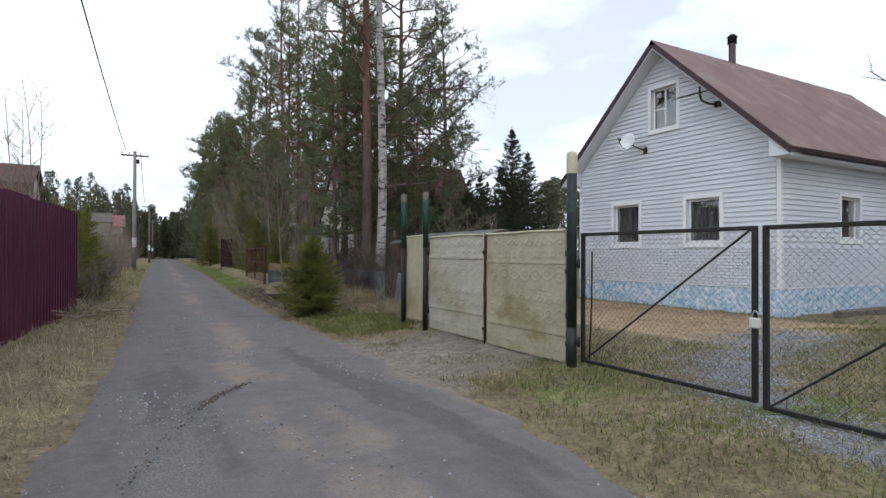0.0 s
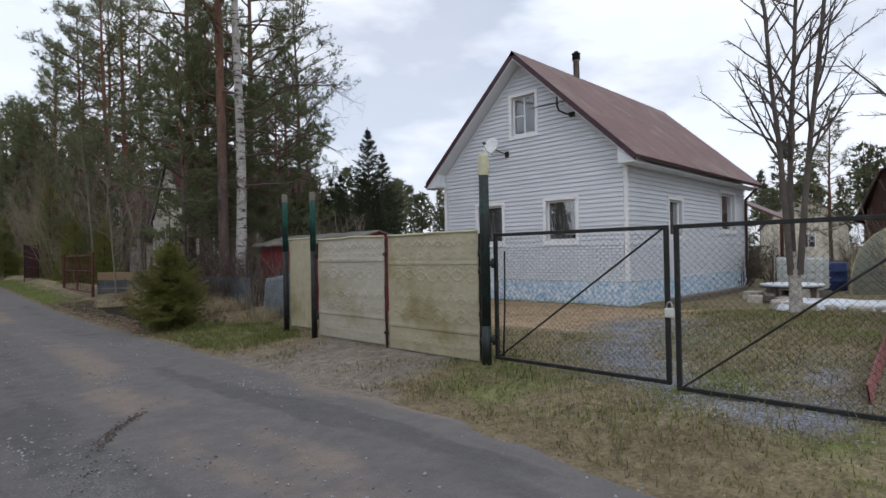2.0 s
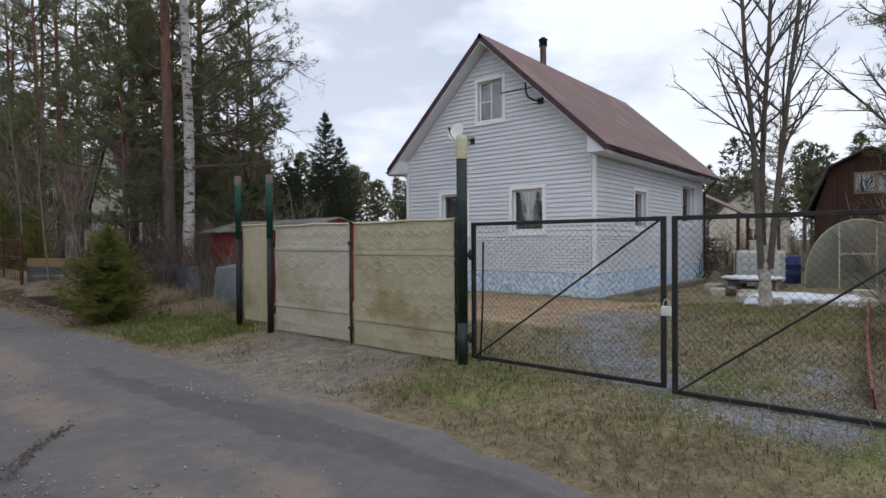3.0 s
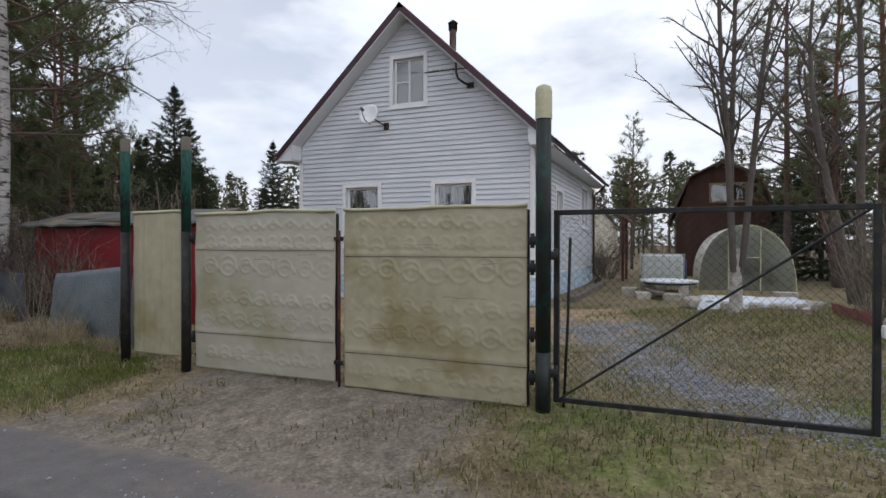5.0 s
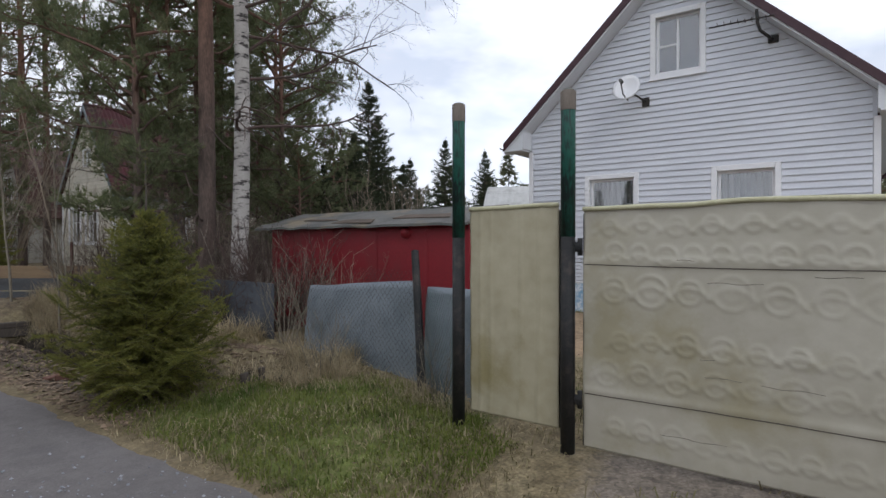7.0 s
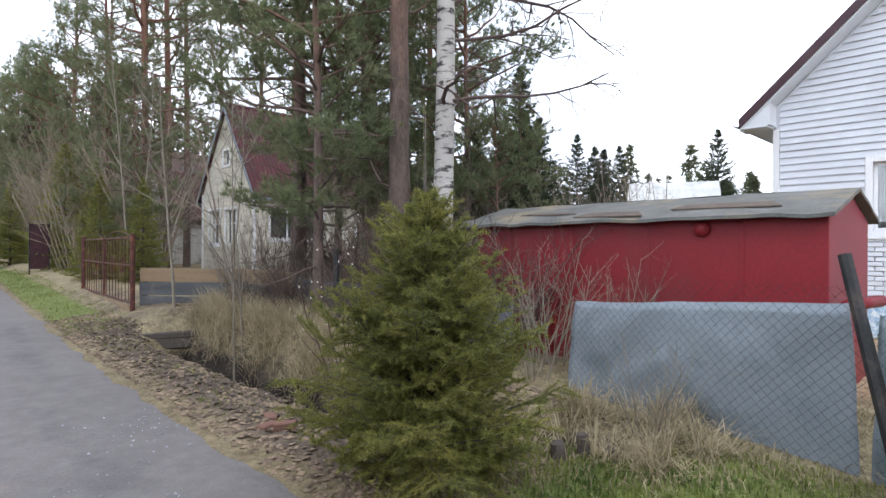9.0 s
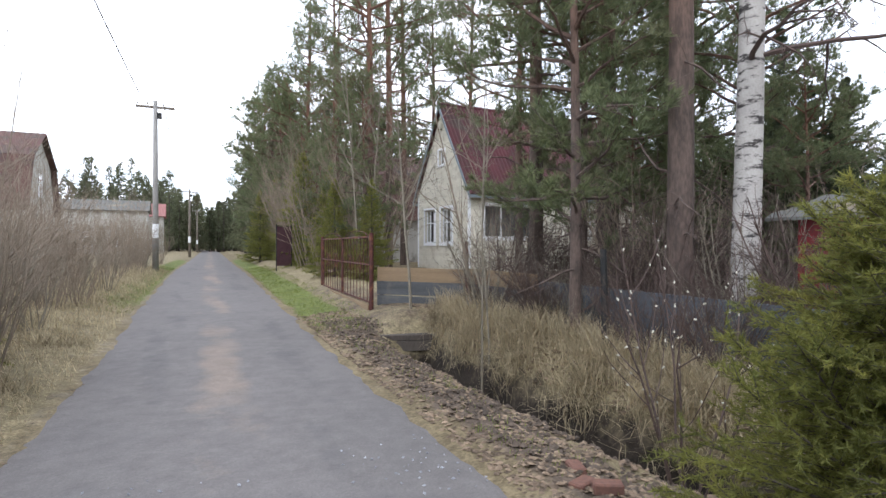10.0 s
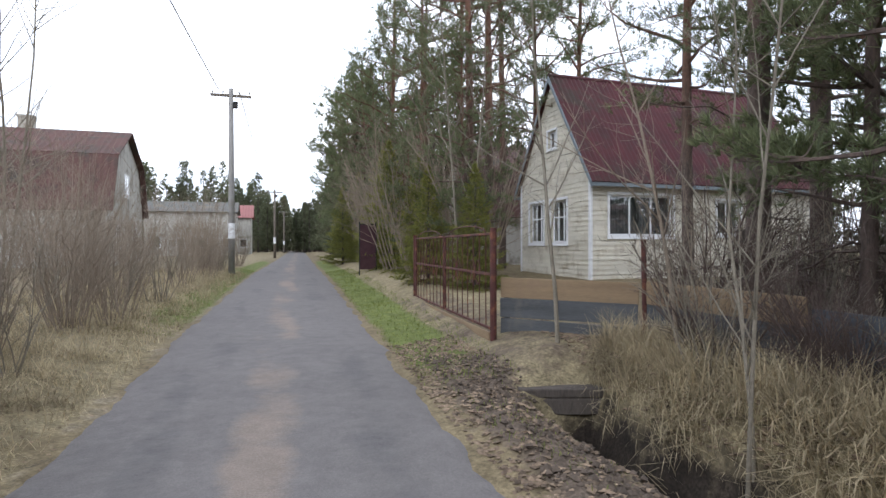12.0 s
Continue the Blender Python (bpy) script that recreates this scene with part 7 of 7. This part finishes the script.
for x, y, s in ((5.2, 12.35, 0.55), (5.95, 14.0, 0.7), (6.4, 13.3, 0.8), (6.6, 14.2, 0.9), (4.9, 10.45, 0.4)):
    place(B_4, x, y, 100 * x, s)


for i in range(16):
    y = 30 + 30 * rng.uniform()
    place(B_2, float(edge_r(y)) + 2.2 + 2.5 * rng.uniform(), y, rng.uniform(0, 360), rng.uniform(1.5, 2.3), label="tall bare thicket along the lane")


# ---- far woods ----
def far_woods():
    rng = np.random.default_rng(80)
    cr, tr = Buf(), Buf()
    for i in range(430):
        a = radians(rng.uniform(-62, 128))
        d = rng.uniform(62, 150)
        x, y = d * math.sin(a), d * math.cos(a)
        if -8 < x - 0.05 * y < 9 and 0 < y < 118:
            continue
        if -22 < math.degrees(a) < 0 and d < 105:
            continue
        h = rng.uniform(8, 14.0) * (0.8 + d / 500)
        kind = rng.uniform()
        tube(tr, [(x, y, -0.5), (x, y, h * 0.97)], [0.17, 0.03], 4, False)
        n = 190
        q = rng.uniform(0, 1, n)
        if kind < 0.55:
            z = h * (0.12 + 0.88 * q)
            R = 0.19 * h * (1 - q) ** 0.8 * rng.uniform(0.3, 1.0, n)
        else:
            z = h * (0.5 + 0.5 * q)
            R = 0.20 * h * np.sqrt(np.clip(q * (1.02 - q), 0, 1)) * 1.6 * rng.uniform(0.2, 1.0, n)
        az = rng.uniform(0, 6.28, n)
        D = np.stack([np.cos(az), np.sin(az), rng.uniform(-0.3, 0.5, n)], -1)
        P = np.stack([x + R * np.cos(az), y + R * np.sin(az), z], -1)
        needles(cr, P, D, 5, 0.7, 0.2, 0.7, rng)
    spots = []
    for i in range(150):
        y = rng.uniform(118, 152)
        spots.append((0.05 * y + rng.uniform(-16, 16), y, rng.uniform(7, 12)))
    for i in range(75):
        y = rng.uniform(44, 116)
        spots.append((float(edge_r(y)) + 2.6 + 9 * rng.uniform() ** 1.3, y, rng.uniform(8.5, 14.5)))
    for i in range(120):
        a = radians(rng.uniform(-26, 1))
        d = rng.uniform(108, 150)
        spots.append((d * math.sin(a), d * math.cos(a), rng.uniform(9, 15)))
    for x, y, h in spots:
        tube(tr, [(x, y, -0.5), (x, y, h * 0.97)], [0.14, 0.03], 4, False)
        n = 260
        q = rng.uniform(0, 1, n)
        z = h * (0.1 + 0.9 * q)
        R = 0.2 * h * (1 - q) ** 0.7 * rng.uniform(0.2, 1.0, n)
        az = rng.uniform(0, 6.28, n)
        needles(cr, np.stack([x + R * np.cos(az), y + R * np.sin(az), z], -1), np.stack([np.cos(az), np.sin(az), rng.uniform(-0.3, 0.6, n)], -1), 4, 0.6, 0.16, 0.7, rng)
    T = tagged(new("far_woods"), "distant mixed conifer forest behind the plots", "forest", kind="stuff")
    tagged(part("crowns", cr, M_FARGREEN, T, fix=False), kind="stuff")
    tagged(part("trunks", tr, M_BARK, T, fix=False), kind="stuff")


far_woods()


# ---- grass, litter and stones ----
def blades(name, spots, length, width, bend, material, label, seed, seglean=0.5):
    """Grass blades: each two joined narrow quads that bend over."""
    rng = np.random.default_rng(seed)
    x, y = spots[:, 0], spots[:, 1]
    n = len(x)
    z = ground_z(x, y) - 0.01
    ln = length * rng.uniform(0.5, 1.25, n)
    a = rng.uniform(0, 6.28, n)
    tilt = bend * rng.uniform(0.2, 1.3, n)
    d1 = np.stack([np.sin(tilt * seglean) * np.cos(a), np.sin(tilt * seglean) * np.sin(a), np.cos(tilt * seglean)], -1)
    d2 = np.stack([np.sin(tilt * 1.5) * np.cos(a), np.sin(tilt * 1.5) * np.sin(a), np.cos(tilt * 1.5)], -1)
    s = np.stack([-np.sin(a), np.cos(a), 0 * a], -1) * (width / 2)
    p0 = np.stack([x, y, z], -1)
    p1 = p0 + d1 * (ln * 0.55)[:, None]
    p2 = p1 + d2 * (ln * 0.45)[:, None]
    v = np.stack([p0 - s, p0 + s, p1 + s * 0.8, p1 - s * 0.8, p2], 1).reshape(-1, 3)
    k = np.arange(n)[:, None] * 5
    me = bpy.data.meshes.new(name)
    me.from_pydata(v.tolist(), [], (k + [0, 1, 2, 3]).tolist() + (k + [3, 2, 4]).tolist())
    me.materials.append(material)
    return tagged(new(name, me), label, "grass", kind="stuff")


def tussocks(centres, per, radius, seed):
    """Blade feet gathered in clumps."""
    rng = np.random.default_rng(seed)
    c = np.repeat(centres, per, 0)
    a, r = rng.uniform(0, 6.28, len(c)), radius * rng.uniform(0, 1, len(c)) ** 0.8
    return np.stack([c[:, 0] + r * np.cos(a), c[:, 1] + r * np.sin(a)], -1)


def scatter(n, x0, x1, y0, y1, seed, keep):
    rng = np.random.default_rng(seed)
    x, y = rng.uniform(x0, x1, n), rng.uniform(y0, y1, n)
    m = keep(x, y, rng.uniform(0, 1, n))
    return np.stack([x[m], y[m]], -1)


patch = lambda x, y, s, e: 0.5 + 0.5 * wob(x, y, s, e)
on_r = lambda x, y: x - edge_r(y)
on_l = lambda x, y: edge_l(y) - x
blades("dry_grass", scatter(90000, -4.5, 1.5, 3, 40, 91, lambda x, y, u: (on_l(x, y) > 0.12 + 0.25 * u) & (u < 0.25 + 0.75 * patch(x, y, 2.3, 0.5)) & (x > -4) ), 0.19, 0.0095, 1.9, M_DRYGRASS, "flattened dry straw grass along the lane", 1)
blades("dry_grass", tussocks(scatter(520, -2.6, 1.4, 14, 40, 92, lambda x, y, u: (on_l(x, y) > 0.45) & (u < 0.2 + 0.8 * patch(x, y, 1.9, 1.5))), 60, 0.16, 8), 0.42, 0.009, 1.8, M_DRYGRASS, "taller dry grass below bare shrubs", 2, 0.8)
ditch_side = lambda x, y: np.abs(x - ditch_x(y))
blades("dry_grass", tussocks(scatter(420, 4.2, 6.1, 14.4, 21.2, 93, lambda x, y, u: (x - ditch_x(y) > 0.40) & (x - ditch_x(y) < 1.25)), 95, 0.15, 5), 0.50, 0.009, 1.9, M_DRYGRASS, "straw tussocks hanging over the ditch", 3, 0.75)
blades("dry_grass", scatter(9000, 4.2, 6.2, 14.4, 21.0, 193, lambda x, y, u: (x - ditch_x(y) > 0.36) & (x - ditch_x(y) < 1.2)), 0.2, 0.006, 1.9, M_DRYGRASS, "matted flat straw beside the ditch", 23, 0.9)
blades("dry_grass", tussocks(scatter(46, 4.35, 5.7, 11.7, 13.3, 94, lambda x, y, u: np.hypot(x - 5.0, y - 12.6) < 0.75), 110, 0.13, 6), 0.40, 0.008, 1.8, M_DRYGRASS, "dry straw tussocks beside the grey sheet", 4, 0.75)
blades("dry_grass", tussocks(scatter(26, 4.45, 5.0, 10.1, 10.9, 194, lambda x, y, u: u < 0.4), 60, 0.1, 7), 0.3, 0.005, 1.4, M_DRYGRASS, "dry straw tuft beside the wicket post", 24, 0.75)
blades("dry_grass", scatter(110000, 2.6, 11.5, -1, 12.5, 95, lambda x, y, u: (on_r(x, y) > 0.12) & (u < 0.75 * patch(x, y, 2.1, 3.5)) & ~((x > 2.8) & (x < 4.9) & (y > 5.5) & (y < 9.0) & (patch(x, y, 2.8, 7.5) < 0.6)) & ~((x > 7.3) & (y > 4.5)) & (u < 1.1 - gravel_amount(x, y))), 0.12, 0.009, 2.0, M_TRODDEN, "short dry trodden grass by the gates", 5)
blades("green_grass", scatter(30000, 3.0, 5.3, 9.4, 13.0, 96, lambda x, y, u: (on_r(x, y) > 0.15 + 0.2 * u) & (u < 0.12 + 0.8 * patch(x, y, 2.4, 0.8)) & (x < 4.5 + 0.5 * (y - 9.5))), 0.085, 0.009, 1.2, M_GREENGRASS, "fresh green grass on the verge", 6)
blades("dry_grass", scatter(9000, 2.9, 5.2, 9.2, 13.0, 196, lambda x, y, u: (on_r(x, y) > 0.05) & (u < 0.9 * patch(x, y, 3.1, 5.8) ** 2)), 0.12, 0.008, 1.9, M_DRYGRASS, "straw blades among the green verge grass", 26)
blades("green_grass", scatter(24000, 3.2, 5.6, 21.2, 42, 97, lambda x, y, u: (on_r(x, y) > 0.12) & (on_r(x, y) < 1.25) & (u < 0.3 + 0.7 * patch(x, y, 2.0, 1.8))), 0.08, 0.007, 1.0, M_GREENGRASS, "green grass strip along the lane", 7)
blades("green_grass", scatter(16000, -1.0, 2.0, 25, 44, 98, lambda x, y, u: (on_l(x, y) > 0.1) & (on_l(x, y) < 1.0) & (u < 0.25 + 0.75 * patch(x, y, 2.0, 2.8))), 0.08, 0.007, 1.0, M_GREENGRASS, "green grass strip along the lane", 8)
blades("green_grass", scatter(60000, 2.8, 13, -0.5, 5.8, 99, lambda x, y, u: (on_r(x, y) > 0.35) & (u < (0.8 * patch(x, y, 1.7, 3.8) ** 1.6 + 0.3 * patch(x, y, 3.0, 9.1) * band(x, 3.4, 5.0, 0.3) * band(y, 3.9, 5.5, 0.4)) * (1 - 0.8 * gravel_amount(x, y)))), 0.085, 0.009, 1.3, M_GREENGRASS, "thin green grass in the yard", 9)
blades("green_grass", scatter(9000, 3.1, 4.3, 12.8, 21.5, 100, lambda x, y, u: (on_r(x, y) > 0.3) & (on_r(x, y) < 1.0) & (u < patch(x, y, 2.6, 4.8) ** 2)), 0.07, 0.006, 1.0, M_GREENGRASS, "sparse green tufts on dug earth", 10)
blades("green_grass", scatter(9000, 9.0, 12.4, 5.5, 14, 101, lambda x, y, u: (x > 12.0)), 0.10, 0.007, 0.9, M_GREENGRASS, "grass along the house plinth", 11)


def bits(name, spots, size, flat, material, label, category, seed, lift_by=0.0):
    """Loose leaves, clods or stones: small irregular octahedra, more or less flat."""
    rng = np.random.default_rng(seed)
    n = len(spots)
    x, y = spots[:, 0], spots[:, 1]
    s = size * rng.uniform(0.4, 1.3, n)
    a = rng.uniform(0, 6.28, n)
    base = np.stack([x, y, ground_z(x, y) + s * flat * 0.3 + lift_by], -1)
    u = np.stack([np.cos(a), np.sin(a), rng.uniform(-0.3, 0.3, n)], -1) * s[:, None]
    w = np.stack([-np.sin(a), np.cos(a), rng.uniform(-0.3, 0.3, n)], -1) * (s * rng.uniform(0.5, 0.95, n))[:, None]
    h = np.stack([0 * a, 0 * a, s * flat], -1)
    v = np.stack([base + u, base + w, base - u, base - w, base + h, base - h], 1).reshape(-1, 3)
    k = np.arange(n)[:, None, None] * 6
    f = (k + np.array([[0, 1, 4], [1, 2, 4], [2, 3, 4], [3, 0, 4], [1, 0, 5], [2, 1, 5], [3, 2, 5], [0, 3, 5]])).reshape(-1, 3)
    me = bpy.data.meshes.new(name)
    me.from_pydata(v.tolist(), [], f.tolist())
    me.materials.append(material)
    return tagged(new(name, me), label, category, kind="stuff")


bits("leaf_litter", scatter(30000, 2.9, 5.6, 12.5, 23.5, 111, lambda x, y, u: (on_r(x, y) > 0.1) & (np.abs(x - ditch_x(y)) > 0.4) & (u < 0.2 + 0.8 * patch(x, y, 2.2, 0.4))), 0.034, 0.3, M_LITTER, "brown fallen leaves along the ditch", "leaves", 12)
bits("leaf_litter", scatter(7000, -3.5, 1.2, 3, 34, 112, lambda x, y, u: (on_l(x, y) > -0.1) & (u < patch(x, y, 1.7, 1.4))), 0.022, 0.25, M_LITTER, "brown fallen leaves in dry grass", "leaves", 13)
bits("leaf_litter", scatter(14000, 2.6, 9, 0, 10.5, 113, lambda x, y, u: (on_r(x, y) > 0.15) & (u < 0.6 * patch(x, y, 1.9, 2.4)) & ~((x < 4.9) & (y > 5.4) & (y < 9))), 0.016, 0.25, M_LITTER, "scattered dry leaves by the gates", "leaves", 14)
bits("earth_clods", scatter(4200, 3.1, 4.3, 14.6, 22.4, 114, lambda x, y, u: (on_r(x, y) > 0.35) & (x < ditch_x(y) - 0.1) & (u < patch(x, y, 2.8, 0.9))), 0.034, 0.6, M_EARTH, "dug dark earth clods beside the ditch", "earth", 15)
bits("gravel", scatter(110000, 3.8, 10.5, 0.8, 6.2, 115, lambda x, y, u: u < 0.8 * gravel_amount(x, y) * patch(x, y, 1.6, 3.9)), 0.0125, 0.7, M_GRAVEL, "grey crushed gravel drive behind the gates", "gravel", 16)
bits("road_grit", scatter(14000, -1.2, 2.9, 2.0, 16, 116, lambda x, y, u: (on_r(x, y) < -0.1) & (on_l(x, y) < -0.05) & (u < 0.6 * patch(x * 1.6, y, 1.4, 5.9) ** 3 + 0.9 * np.exp(-((x - 0.05) / 0.3) ** 2 - ((y - 5.6) / 0.8) ** 2))), 0.013, 0.6, M_GRAVEL, "small loose stones on the lane", "gravel", 17, 0.142)


def tyre_ridge():
    rng = np.random.default_rng(130)
    t = rng.uniform(0, 1, 1300)
    x = np.interp(t, [0, 0.35, 0.7, 1], [-0.28, 0.05, 0.54, 1.35]) + 0.03 * rng.normal(size=1300)
    y = np.interp(t, [0, 0.35, 0.7, 1], [3.95, 5.0, 6.1, 7.0]) + 0.03 * rng.normal(size=1300)
    keep = rng.uniform(0, 1, 1300) < (0.12 + 0.75 * band(t, 0.58, 0.84, 0.06)) * (0.4 + 0.6 * (np.sin(t * 150) > -0.2))
    bits("tyre_ridge", np.stack([x[keep], y[keep]], -1), 0.012, 0.5, M_EARTH, "crumbled dark tyre print on the lane", "earth", 18, 0.15)


tyre_ridge()


def brushwood():
    rng = np.random.default_rng(120)
    T = thing("brushwood_heap", (-0.95, 14.3, gz(-0.95, 14.3)), "heap of cut dry branches by the fence", "brushwood")
    b = Buf()
    for i in range(60):
        a = rng.uniform(0, 6.28)
        p = np.array([rng.normal() * 0.35, rng.normal() * 0.7, rng.uniform(0.0, 0.25)])
        tube(b, curve_pts(p, (math.cos(a), math.sin(a), rng.uniform(-0.1, 0.35)), rng.uniform(0.4, 1.1), 4, rng, 0.2, -0.03), np.linspace(0.011, 0.003, 5), 4, False)
    part("branching", b, M_TWIG, T, "", False, False)


brushwood()


def stumps():
    for x, y, h, r in ((4.35, 12.6, 0.15, 0.05), (4.5, 12.5, 0.2, 0.045), (4.6, 12.35, 0.15, 0.05),):
        T = thing("cut_stub", (x, y, gz(x, y) - 0.05), "short cut wooden stub in the verge", "stub", "cut stubs")
        b = Buf()
        tube(b, [(0, 0, 0), (0.01, 0, h * 0.6), (0.0, 0.01, h)], [r * 1.1, r, r * 0.92], 9)
        part("wood", b, M_BARK, T)


stumps()


def brick_bits():
    for x, y, rz in ((3.35, 14.75, 20), (3.5, 15.0, 70), (3.42, 14.6, -30)):
        T = thing("broken_brick", (x, y, gz(x, y)), "broken red brick lying on the verge", "brick", "broken bricks", rz)
        b = Buf()
        box(b, (-0.09, -0.05, -0.02), (0.09, 0.05, 0.05), 0.01)
        part("body", b, M_STONE, T)


brick_bits()
